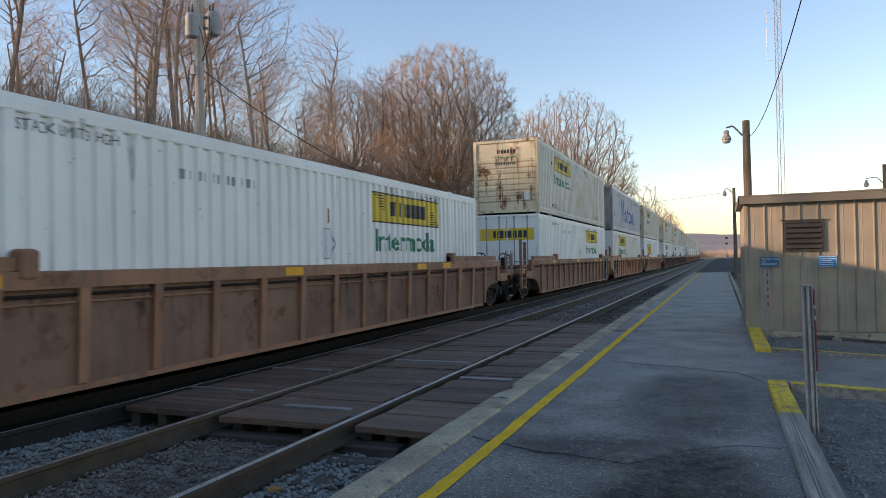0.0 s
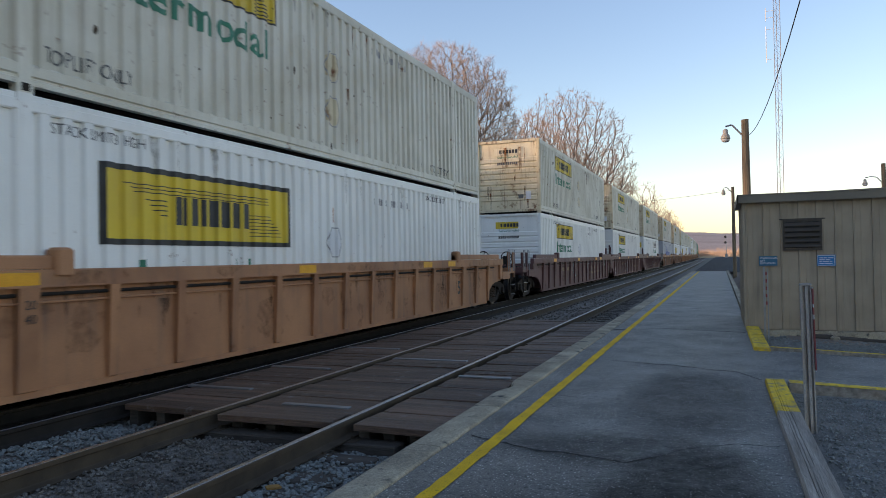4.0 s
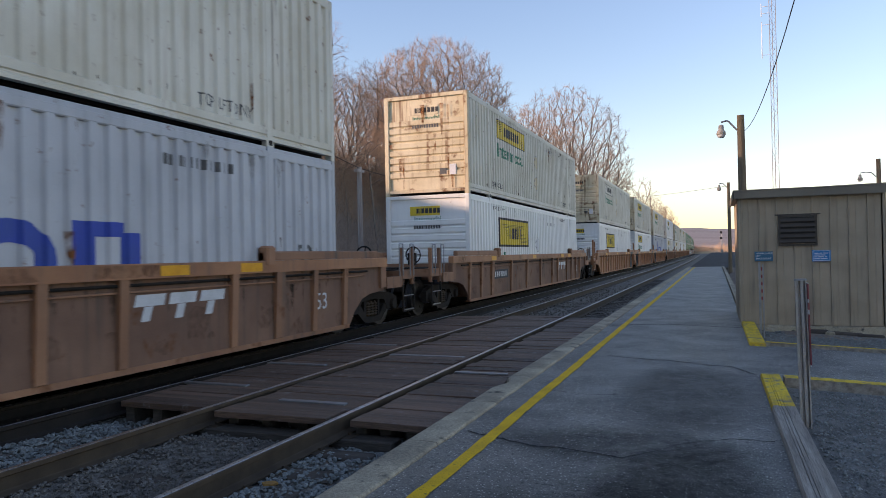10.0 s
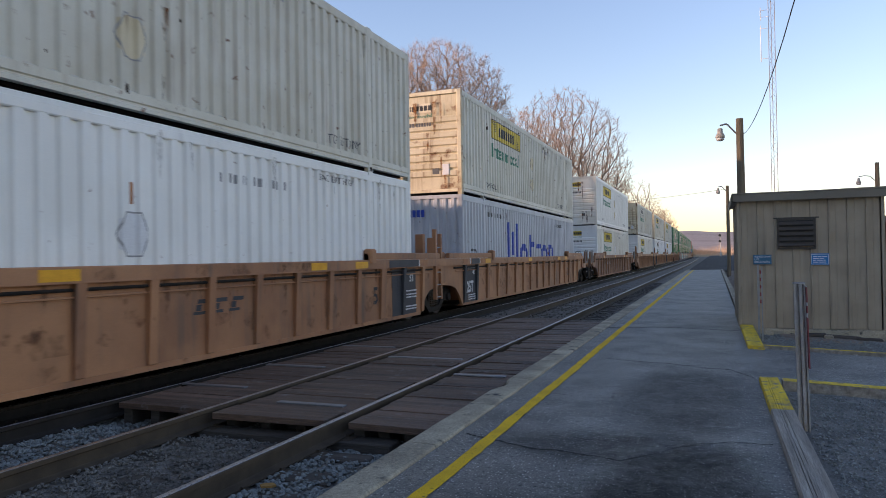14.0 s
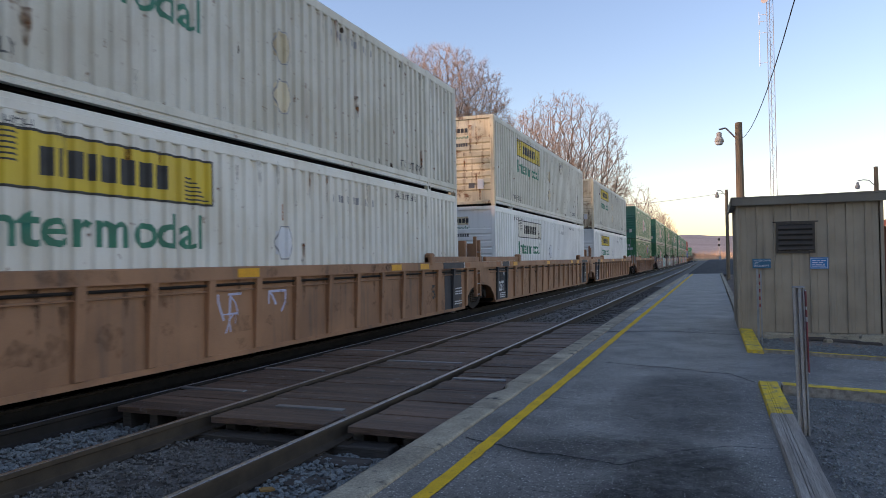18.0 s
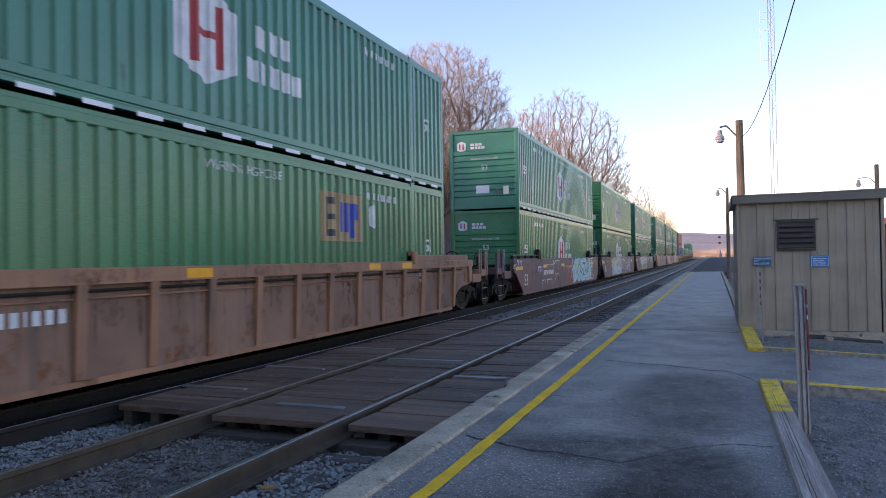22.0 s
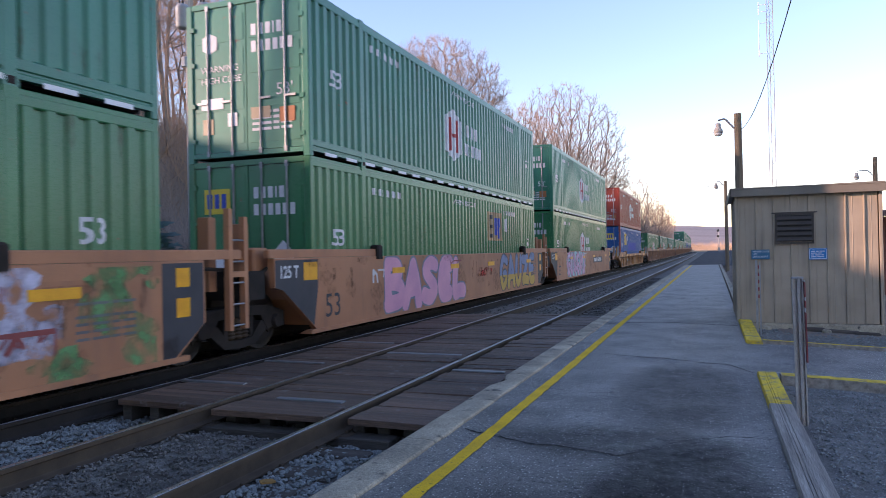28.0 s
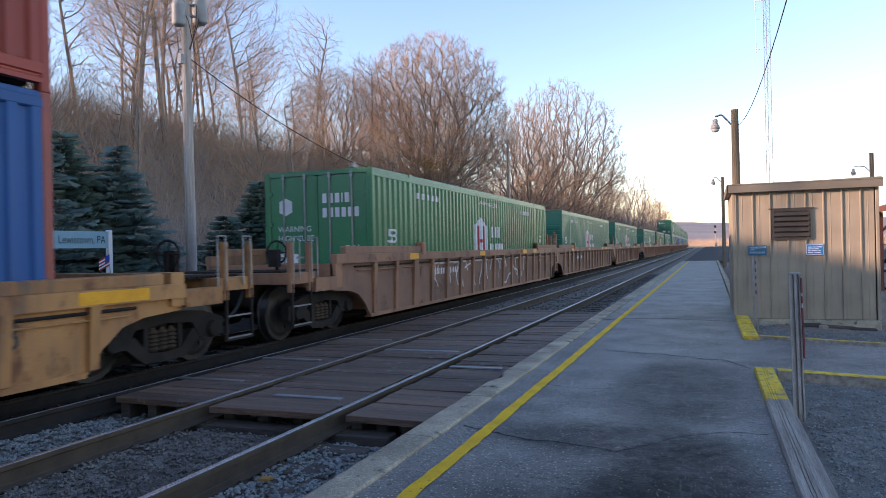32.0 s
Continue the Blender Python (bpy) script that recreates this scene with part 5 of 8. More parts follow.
undergrowth("undergrowth", 10000, 5, lambda r: (-15.5 - 22 * r.random() ** 1.2, 8 + 62 * r.random()), 2.3, 0.017, M["brush"], "dense tangle of dry brown brush on the bank")
undergrowth("undergrowth", 6500, 6, lambda r: (-14.8 - 15 * r.random() ** 1.1, 66 + 260 * r.random() ** 1.2), 4.2, 0.032, M["brush"], "dense tangle of dry brown brush along the line")
undergrowth("far_thicket", 1300, 8, lambda r: (-16 + 130 * r.random(), 430 + 260 * r.random()), 8.0, 0.13, M["twig"], "sunlit thicket of bare trees in the far field")
undergrowth("saplings", 4200, 7, lambda r: (-23 - 20 * r.random(), 10 + 75 * r.random()), 4.6, 0.022, M["twig"], "crowd of thin reddish saplings under the trees")


def dry_leaves(bm):
    rng = random.Random(9)
    for _ in range(500):
        c = Vector((-17.3, 44.5, 7.2)) + Vector((rng.gauss(0, 0.8), rng.gauss(0, 1.0), rng.gauss(0, 0.35)))
        a, b = Vector((rng.gauss(0, 1), rng.gauss(0, 1), rng.gauss(0, 1))).normalized() * 0.07, Vector((rng.gauss(0, 1), rng.gauss(0, 1), rng.gauss(0, 1))).normalized() * 0.05
        bm.faces.new([bm.verts.new(p) for p in (c - a, c + b, c + a, c - b)])


tagged(solid("dry_leaves", dry_leaves, M["leaf_dry"], "last orange leaves clinging to a lower branch", "leaves"), kind="stuff")


def spruce(seed, height, material):
    """A spruce: whorls of drooping boughs set with short needle sprays."""
    rng = random.Random(seed)
    runs, verts, faces = [(Vector((0, 0, -0.3)), Vector((0, 0, height)), 0.14, 0.0)], [], []
    z = 0.35
    while z < height - 0.15:
        reach = 0.54 * (height - z) ** 0.88 + 0.14
        for _ in range(rng.randint(9, 12)):
            a = rng.uniform(0, math.tau)
            l = reach * rng.uniform(0.7, 1.1)
            out = Vector((math.cos(a), math.sin(a), 0))
            n = max(4, int(l / 0.09))
            runs.append((Vector((0, 0, z)), Vector((0, 0, z)) + out * l * 0.9 + Vector((0, 0, -0.1 * l)), 0.02, 0.006))
            for k in range(n):
                t = (k + 0.5) / n
                c = Vector((0, 0, z)) + out * l * t + Vector((0, 0, -0.28 * l * t + 0.22 * l * t * t))
                for s in (-1, 1, 0):
                    side = Vector((-out.y, out.x, 0)) * s * (0.30 * (1 - 0.6 * t) + 0.08) * min(1.0, l) + out * 0.16
                    tip = c + side * rng.uniform(0.7, 1.2) + Vector((0, 0, rng.uniform(-0.07, 0.06)))
                    w = Vector((out.x * 0.035, out.y * 0.035, 0.045)) + Vector((rng.gauss(0, 0.012),) * 3)
                    b = len(verts)
                    verts += [tuple(c - w), tuple(c + w), tuple(tip + w * 0.5), tuple(tip - w * 0.5), tuple(tip + side * 0.25)]
                    faces += [(b, b + 1, b + 2, b + 3), (b + 3, b + 2, b + 4)]
        z += rng.uniform(0.13, 0.2)
    me = bpy.data.meshes.new("needles")
    me.from_pydata(verts, [], faces)
    me.materials.append(material)
    return tubes("stem", runs, 4, M["bark"]), me


for seed, x, y, h, mat in ((1, -15.8, 12.4, 6.0, "needle"), (2, -16.3, 14.1, 5.6, "needle_dark"), (3, -15.9, 15.6, 5.3, "needle"), (4, -16.6, 10.8, 5.6, "needle_dark"), (5, -16.4, 23.2, 5.0, "needle_dark"), (6, -16.6, 25.4, 4.2, "needle_dark"), (7, -16.2, 20.8, 3.6, "needle_dark")):
    stem, needles = spruce(seed, h, M[mat])
    t = thing("spruce_tree", "young blue spruce at the foot of the bank" if mat == "needle" else "young dark green spruce at the foot of the bank", "tree", "spruces", m=Matrix.Translation((x, y, ground_z(x, y) + 0.0)))
    for nm, me in (("trunk", stem), ("needles", needles)):
        ob = new(nm, me)
        ob.parent = t


# ---- the train ----
SCUFF = random.Random(5)


def container(label, body, ends, end, brand, upper, mirrored=False, group="containers on the train", ink="grey_ink", tape=False, worn=False):
    """A 53-foot container. Its near end is at y = 0; end: door, ribbed or rippled; mirrored: its brand lies at the far end."""
    c = thing("container", label, "container", group)
    mb, me = M[body], M[ends]
    K = lambda n, *a: (n, *a)
    for s in (1, -1):
        part("side_panel", lambda bm: side_panel(bm, s), mb, c, key=K("side_panel", s))
        part("top_rail", lambda bm: prism(bm, [(s * 1.2, TALL - 0.18), (s * (HALF - 0.012), TALL - 0.18), (s * HALF, TALL - 0.165), (s * HALF, TALL - 0.07), (s * (HALF - 0.014), TALL - 0.062), (s * (HALF - 0.014), TALL - 0.012), (s * (HALF - 0.03), TALL), (s * 1.2, TALL)], "y", 0.1, LONG - 0.1), mb, c, key=K("top_rail", s))
        part("bottom_rail", lambda bm: prism(bm, [(s * 1.2, 0.085), (s * HALF, 0.085), (s * HALF, 0.135), (s * (HALF - 0.022), 0.15), (s * (HALF - 0.022), 0.172), (s * HALF, 0.185), (s * HALF, 0.285), (s * 1.25, 0.315), (s * 1.2, 0.315)], "y", 0.1, LONG - 0.1), mb, c, key=K("bottom_rail", s))
        for y in (0.0, LONG - 0.12):
            part("corner_post", lambda bm: soft_box(bm, *sorted((s * 1.16, s * (HALF + 0.001))), y, y + 0.12, 0, TALL, 0.015), M["orange_post"] if body == "blue_box" else me if y == 0 else mb, c, key=K("corner_post", s, y))
        for y in (1.90, LONG - 2.06):
            part("lift_post", lambda bm: (soft_box(bm, *sorted((s * 1.2, s * (HALF + 0.002))), y, y + 0.16, 0, TALL, 0.01),
                                          box(bm, *sorted((s * 1.2, s * (HALF + 0.004))), y - 0.01, y + 0.17, 0, 0.12),
                                          box(bm, *sorted((s * 1.2, s * (HALF + 0.004))), y - 0.01, y + 0.17, TALL - 0.12, TALL + 0.005)), mb, c, key=K("lift_post", s, y))
            if s == 1:
                part("lift_casting", lambda bm: box(bm, HALF + 0.002, HALF + 0.008, y + 0.04, y + 0.13, 0.02, 0.1), M["iron"], c, key=K("lift_casting", y))
    part("roof", lambda bm: box(bm, -1.21, 1.21, 0.1, LONG - 0.1, TALL - 0.06, TALL - 0.02), mb, c, key="roof")
    part("floor", lambda bm: box(bm, -1.1, 1.1, 0.12, LONG - 0.12, 0.07, 0.14), M["iron"], c, key="container_floor")
    part("end_sill", lambda bm: box(bm, -1.16, 1.16, 0.005, 0.1, 0.075, 0.16), me, c, key="end_sill")
    part("end_header", lambda bm: box(bm, -1.16, 1.16, 0.005, 0.1, TALL - 0.1, TALL), me, c, key="end_header")
    part("far_wall", lambda bm: ribbed_end(bm, LONG - 0.06, 1), mb, c, key="far_wall")
    if end == "door":
        for s in (1, -1):
            def leaf(bm):
                box(bm, *sorted((s * 0.01, s * 1.155)), 0.03, 0.08, 0.17, TALL - 0.11)
                for k in range(4):
                    box(bm, *sorted((s * 0.06, s * 1.1)), 0.022, 0.03, 0.3 + k * 0.62, 0.78 + k * 0.62)
            d = part("door_leaf", leaf, me, c, key=K("door_leaf", s))
            for x in (0.3, 0.82):
                part("lock_rod", lambda bm: (rod(bm, (s * x, 0.0, 0.12), (s * x, 0.0, TALL - 0.06), 0.02), box(bm, s * x - 0.03, s * x + 0.03, -0.02, 0.03, 0.1, 0.2),
                                             box(bm, s * x - 0.03, s * x + 0.03, -0.02, 0.03, TALL - 0.16, TALL - 0.06), box(bm, s * x - 0.02, s * x + 0.22 * s, -0.02, 0.0, 1.05, 1.09)) and None,
                     M["galv"], d, key=K("lock_rod", s, x))
            part("hinge", lambda bm: [box(bm, *sorted((s * 1.11, s * 1.2)), -0.012, 0.03, z, z + 0.08) for z in (0.35, 1.0, 1.75, 2.4)], me, d, key=K("hinge", s))
    elif end == "ribbed":
        part("end_wall", lambda bm: ribbed_end(bm, 0.06, -1), me, c, key="end_wall_ribbed")
        part("document_box", lambda bm: soft_box(bm, 0.72, 0.92, 0.0, 0.06, 0.55, 0.85, 0.01), M["sign_white" if not upper or worn else "white_old"], c, "small document holder", key="document_box")
        part("tag_panel", lambda bm: box(bm, 0.42, 0.62, 0.015, 0.03, 0.58, 0.74), M["grey_ink"], c, key="tag_panel")
    else:
        part("end_wall", lambda bm: rippled_end(bm, 0.06, -1), me, c, key="end_wall_rippled")
        part("end_mark", lambda bm: end_bars(bm, -0.62, 2.3, (0.16, 0.1, 0.06, 0.1, 0.1, 0.1), 0.2, 0.03, 0.022), M["logo_blue"], c, "small blue word mark", key="end_word_mark")
    off = lambda y, w: LONG - y - w if mirrored else y
    tone = M[ink]
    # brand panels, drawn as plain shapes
    if brand in ("yellow", "outline"):
        y = off(2.78, 3.5)
        field = M["logo_yellow"] if brand == "yellow" else M["white_dull"]
        decal("logo_panel", lambda bm: patch_at(bm, 0, y, y + 3.5, 1.96, 2.58), y, y + 3.5, field, c, K("logo_panel", y), 0.003, "yellow logo panel" if brand == "yellow" else "outlined logo panel")
        decal("logo_border", lambda bm: frame_of(bm, y, y + 3.5, 1.96, 2.58, 0.03), y, y + 3.5, M["logo_black"], c, K("logo_border", y), 0.006)
        def shapes(bm):
            bars(bm, y + 0.85, 2.12, (0.16, 0.08, 0.2, 0.08, 0.22, 0.22, 0.22, 0.2), 0.3, 0.06)
            for k in range(6):
                patch_at(bm, 0, y + 0.1 + 0.06 * k, y + 0.62, 2.50 - 0.055 * k, 2.52 - 0.055 * k)
                patch_at(bm, 0, y + 2.95, y + 3.42 - 0.06 * k, 2.02 + 0.055 * k, 2.04 + 0.055 * k)
        decal("logo_mark", shapes, y, y + 3.5, M["logo_black"], c, K("logo_mark", y), 0.006)
        decal("lettering", lambda bm: lettering(bm, "Intermodal", 0.63, y + 0.06, 1.39, 0, stretch=1.17, bold=0.009), y, y + 3.6, M["logo_green"], c, K("intermodal", y), 0.005, "large green word")
    elif brand == "box":
        y = off(2.9, 3.7)
        decal("logo_panel", lambda bm: patch_at(bm, 0, y, y + 3.7, 1.40, 2.34), y, y + 3.7, M["logo_yellow"], c, K("logo_box", y), 0.003, "large yellow logo panel with a black border")
        decal("logo_border", lambda bm: frame_of(bm, y, y + 3.7, 1.40, 2.34, 0.07), y, y + 3.7, M["logo_black"], c, K("logo_box_border", y), 0.006)
        def shapes(bm):
            bars(bm, y + 1.15, 1.66, (0.13, 0.06, 0.17, 0.06, 0.2, 0.2, 0.2, 0.17), 0.36, 0.05)
            for k in range(7):
                patch_at(bm, 0, y + 0.32 + 0.09 * k, y + 3.1, 2.12 - 0.045 * k, 2.132 - 0.045 * k) if k < 3 else patch_at(bm, 0, y + 0.4 + 0.08 * k, y + 1.05, 2.12 - 0.06 * k, 2.135 - 0.06 * k)
                patch_at(bm, 0, y + 2.7, y + 3.45 - 0.04 * k, 1.55 + 0.05 * k, 1.562 + 0.05 * k)
        decal("logo_mark", shapes, y, y + 3.7, M["logo_black"], c, K("logo_box_mark", y), 0.006)
        decal("lettering", lambda bm: lettering(bm, "Intermodal", 0.52, y + 0.55, 0.86, 0, stretch=0.95, bold=0.011), y, y + 3.4, M["logo_green"], c, K("intermodal_low", y), 0.005, "large green word")
    elif brand == "blueword":
        y = off(4.45, 7.1)
        def shapes(bm):
            for d, w, z0, z1 in ((0, 0.36, 0.75, 2.3), (0.55, 0.3, 1.2, 2.0), (1.05, 0.36, 0.75, 2.3), (3.05, 0.3, 0.75, 1.95), (3.35, 0.34, 1.5, 1.7), (4.05, 0.75, 0.75, 0.95), (4.05, 0.75, 1.45, 1.62), (6.1, 0.3, 0.75, 1.62), (6.8, 0.3, 0.75, 1.5), (6.35, 0.5, 1.45, 1.62)):
                patch_at(bm, 0, y + d, y + d + w, z0, z1)
            ring(bm, y + 2.15, 1.18, 0.52, 0.44, 0.24)
            ring(bm, y + 5.4, 1.18, 0.52, 0.44, 0.24)
        decal("logo_mark", shapes, y, y + 7.1, M["logo_blue"], c, K("logo_word", y), 0.005, "very large blue word mark")
    elif brand == "hex":
        y = 6.6
        decal("logo_panel", lambda bm: hexagon(bm, y + 0.65, 1.42, 1.25, 1.4), y, y + 1.3, M["logo_white"], c, K("logo_hex", y), 0.003, "white six-sided logo")
        decal("logo_mark", lambda bm: (patch_at(bm, 0, y + 0.33, y + 0.47, 0.98, 1.86), patch_at(bm, 0, y + 0.83, y + 0.97, 0.98, 1.86), patch_at(bm, 0, y + 0.47, y + 0.83, 1.36, 1.46)), y, y + 1.3,
              M["logo_red" if body != "red_box" else "red_box"], c, K("logo_hex_mark", y), 0.006)
        decal("logo_words", lambda bm: (bars(bm, y + 1.75, 1.52, (0.26, 0.22, 0.26), 0.34, 0.07), bars(bm, y + 1.5, 1.0, (0.28, 0.16, 0.24, 0.24, 0.26), 0.33, 0.07)), y + 1.4, y + 3.2, M["logo_white"], c, K("logo_hex_words", y), 0.005)
    elif brand == "square":
        y = off(2.44, 1.5) if body != "green_b" else 10.2
        decal("logo_panel", lambda bm: patch_at(bm, 0, y, y + 1.5, 1.53, 2.42), y, y + 1.5, M["logo_yellow" if body == "blue_box" else "logo_tan"], c, K("logo_square", y), 0.003, "square yellow logo panel")
        decal("logo_mark", lambda bm: (patch_at(bm, 0, y + 0.12, y + 0.24, 1.62, 2.32), patch_at(bm, 0, y + 0.24, y + 0.5, 2.2, 2.32), patch_at(bm, 0, y + 0.24, y + 0.45, 1.92, 2.02), patch_at(bm, 0, y + 0.24, y + 0.5, 1.62, 1.74)), y, y + 1.5,
              M["logo_black"], c, K("logo_square_a", y), 0.006)
        decal("logo_mark", lambda bm: (patch_at(bm, 0, y + 0.62, y + 0.74, 1.7, 2.25), patch_at(bm, 0, y + 0.84, y + 0.94, 1.7, 2.25), patch_at(bm, 0, y + 1.06, y + 1.16, 1.6, 2.25), patch_at(bm, 0, y + 1.16, y + 1.38, 1.95, 2.25)), y, y + 1.5,
              M["logo_blue"], c, K("logo_square_b", y), 0.006)
        decal("placard", lambda bm: hexagon(bm, y + 2.0, 2.05, 0.3, 0.5), y + 1.8, y + 2.2, M["logo_white"], c, K("placard", y), 0.004)
        if body == "blue_box":
            decal("paint_patch", lambda bm: patch_at(bm, 0, 5.0, 10.9, 1.08, 1.74), 5, 10.9, M["logo_blue"], c, K("paint_patch"), 0.003, "brighter blue repainted patch")
    # small writing
    if brand in ("yellow", "outline", "box"):
        if upper:
            for y in (2.2, 12.6):
                decal("notice", lambda bm: lettering(bm, "TOP LIFT ONLY", 0.24, y, 0.37, 0, stretch=0.7), y - 0.1, y + 2, M["grey_ink"], c, K("top_lift", y))
        else:
            for y in (2.3, 12.2):
                decal("notice", lambda bm: lettering(bm, "STACK LIMIT 3 HIGH", 0.17, y, 2.55, 0, stretch=0.8), y - 0.1, y + 2, M["grey_ink"], c, K("stack_limit", y))
        decal("serial_marks", lambda bm: bars(bm, off(9.6, 2.0), 2.28 if not upper else 2.42, (0.055, 0.05, 0.055, 0.02, 0.02, 0.055, 0.05, 0.055, 0.055, 0.05, 0.055), 0.13, 0.105), off(9.6, 2.0), off(9.6, 2.0) + 2.0, M["faint_ink"], c, K("serial_marks", upper, mirrored))
        for z in (1.5,) if not upper else (0.95, 1.75):
            decal("placard", lambda bm: hexagon(bm, off(7.8, 0.4) + 0.2, z, 0.4, 0.56), off(7.8, 0.4) - 0.1, off(7.8, 0.4) + 0.5, M["white_end" if upper else "sign_white"], c, K("placard_pale", z, mirrored), 0.004)
            decal("placard_edge", lambda bm: ring(bm, off(7.8, 0.4) + 0.2, z, 0.24, 0.31, 0.022, 6), off(7.8, 0.4) - 0.1, off(7.8, 0.4) + 0.5, M["faint_ink"], c, K("placard_edge", z, mirrored), 0.006)
        if not upper:
            decal("orange_tag", lambda bm: patch_at(bm, 0, off(7.8, 0.4) + 0.17, off(7.8, 0.4) + 0.23, 1.86, 2.12), off(7.8, 0.4), off(7.8, 0.4) + 0.4, M["orange_patch"], c, K("orange_tag", mirrored), 0.005, "small orange tag")
    else:
        for y in (0.75, LONG - 1.2):
            decal("notice", lambda bm: lettering(bm, "53", 0.56 if brand == "blueword" else 0.42, y - (0.1 if brand == "blueword" else 0), 1.0 if brand == "blueword" else 1.35, 0, bold=0.006), y - 0.2, y + 0.7, tone, c, K("fifty_three", y, brand == "blueword"))
        decal("serial_marks", lambda bm: bars(bm, 2.4, 2.38, (0.07, 0.07, 0.07, 0.02, 0.02, 0.07, 0.07, 0.07, 0.07, 0.07, 0.07), 0.14, 0.07), 2.3, 4.2, tone, c, K("serial_marks_near"))
        decal("serial_marks", lambda bm: bars(bm, 11.9, 2.38, (0.07, 0.07, 0.07, 0.02, 0.02, 0.07, 0.07, 0.07, 0.07, 0.07, 0.07), 0.14, 0.07), 11.8, 13.7, tone, c, K("serial_marks_far"))
        if brand in ("hex", "square"):
            decal("notice", lambda bm: lettering(bm, "WARNING HIGH CUBE", 0.19, 7.2, 2.47, 0, stretch=0.9), 7.1, 9.6, tone, c, K("high_cube_side"))
    if worn:
        def scuffs(bm):
            for _ in range(34):
                y, z, w = SCUFF.uniform(0.3, 15.8), SCUFF.choice((0.34, 0.36, 0.5, 0.9, 1.4, 2.2, 2.55, 2.62, 2.66, 2.68)) + SCUFF.uniform(-0.03, 0.02), SCUFF.choice((0.012, 0.018, 0.024, 0.045))
                bm.faces.new([bm.verts.new((0, y + math.cos(a) * w * SCUFF.uniform(0.5, 1), z + math.sin(a) * w * SCUFF.uniform(0.8, 1.8))) for a in [k * math.tau / 7 for k in range(7)]])
        tagged(decal("rust_scab", scuffs, 0.2, 15.9, M["rail"], c, K("rust_scab", SCUFF.randint(0, 3)), 0.005), "small scabs of rust", kind="stuff")
    kind = SCUFF.randint(0, 2)
    if body in ("white_old", "white_dull", "grey_box") or worn:
        for nm, n, low in (("rust_run", 9, False), ("soot_run", 14, True)):
            runs = decal("weathering", lambda bm: drips(bm, random.Random(kind * 7 + low), n, 0.3, LONG - 0.3, (2.75, 2.6, 1.5, 0.9) if not low else (2.78, 2.74, 0.62), 0.75, 0.0), 0.2, LONG - 0.2, M[nm], c, K("weathering", kind, low), 0.0055, "rust and dirt runs")
            tagged(runs, kind="stuff")
    elif not upper or body != "white_new":
        runs = decal("weathering", lambda bm: drips(bm, random.Random(kind), 20, 0.3, LONG - 0.3, (2.78, 2.74, 0.62), 0.7, 0.0), 0.2, LONG - 0.2, M["soot_run"], c, K("weathering", kind), 0.0055, "dirt runs")
        tagged(runs, kind="stuff")
    if end == "ribbed" and ends in ("white_end", "white_dull"):
        def end_runs(bm):
            rng = random.Random(kind + 40)
            for _ in range(9):
                x, z, l, w = rng.uniform(-1.05, 1.05), rng.choice((2.6, 1.75, 1.1, 0.85)), rng.uniform(0.4, 1.1), rng.uniform(0.02, 0.085)
                bm.faces.new([bm.verts.new(p) for p in ((x - w, 0.012, z), (x + w, 0.012, z), (x + w * 0.5, 0.012, max(0.2, z - l)), (x - w * 0.3, 0.012, max(0.18, z - l - 0.1)))])
        tagged(part("weathering", end_runs, M["rust_run"], c, key=K("end_runs", kind)), "long rust runs", kind="stuff")
    if tape:
        part("reflective_tape", lambda bm: [box(bm, HALF, HALF + 0.004, 0.5 + 0.78 * k, 0.92 + 0.78 * k, 0.045, 0.105) for k in range(20)], M["sign_white"], c, key="reflective_tape")
    # end lettering
    if end == "ribbed":
        if brand in ("yellow", "outline", "box"):
            part("end_sign", lambda bm: box(bm, -0.54, 0.38, 0.045, 0.058, 2.32, 2.58), M["logo_yellow"] if not (brand == "outline" or (upper and worn)) else M["white_end"], c, "small yellow logo plate", key="end_sign")
            part("end_sign_mark", lambda bm: end_bars(bm, -0.34, 2.38, (0.07, 0.03, 0.09, 0.1, 0.1, 0.1, 0.09), 0.14, 0.025, 0.042), M["logo_black"], c, key="end_sign_mark")
            part("end_lettering", lambda bm: end_words(bm, "Intermodal", 0.19, -0.42, 2.16, 0.05), M["logo_green"], c, key="end_words_mode")
            part("end_serial", lambda bm: end_bars(bm, -0.42, 1.93, (0.06, 0.06, 0.06, 0.06, 0.02, 0.06, 0.06, 0.06, 0.06, 0.06, 0.06), 0.1, 0.02, 0.018), M["grey_ink"], c, key="end_serial")
        else:
            part("end_mark", lambda bm: (end_bars(bm, -0.5, 2.36, (0.15, 0.1, 0.12), 0.09, 0.03, 0.05), end_bars(bm, -0.5, 2.24, (0.14, 0.08, 0.1, 0.12), 0.09, 0.03, 0.05)), M["logo_white"], c, key="end_hub_words")
            def hexa(bm):
                bm.faces.new([bm.verts.new((-0.85 + a * 0.17, 0.05, 2.35 + b * 0.2)) for a, b in ((0, -1), (1, -0.6), (1, 0.6), (0, 1), (-1, 0.6), (-1, -0.6))])
            part("end_logo", hexa, M["logo_white"], c, key="end_hub_hex")
            part("end_logo_mark", lambda bm: end_bars(bm, -0.94, 2.25, (0.05, 0.05), 0.2, 0.08, 0.046), M["logo_red"], c, key="end_hub_h")
            part("end_lettering", lambda bm: (end_words(bm, "53", 0.26, -0.1, 1.47, 0.018), end_words(bm, "WARNING HIGH CUBE", 0.1, -0.5, 1.84, 0.018)), M["logo_white"], c, key="end_hub_53")
            part("weight_label", lambda bm: box(bm, -0.3, 0.2, 0.012, 0.03, 0.62, 0.9), M["sign_white"], c, "white weight label", key="weight_label")
    elif end == "door":
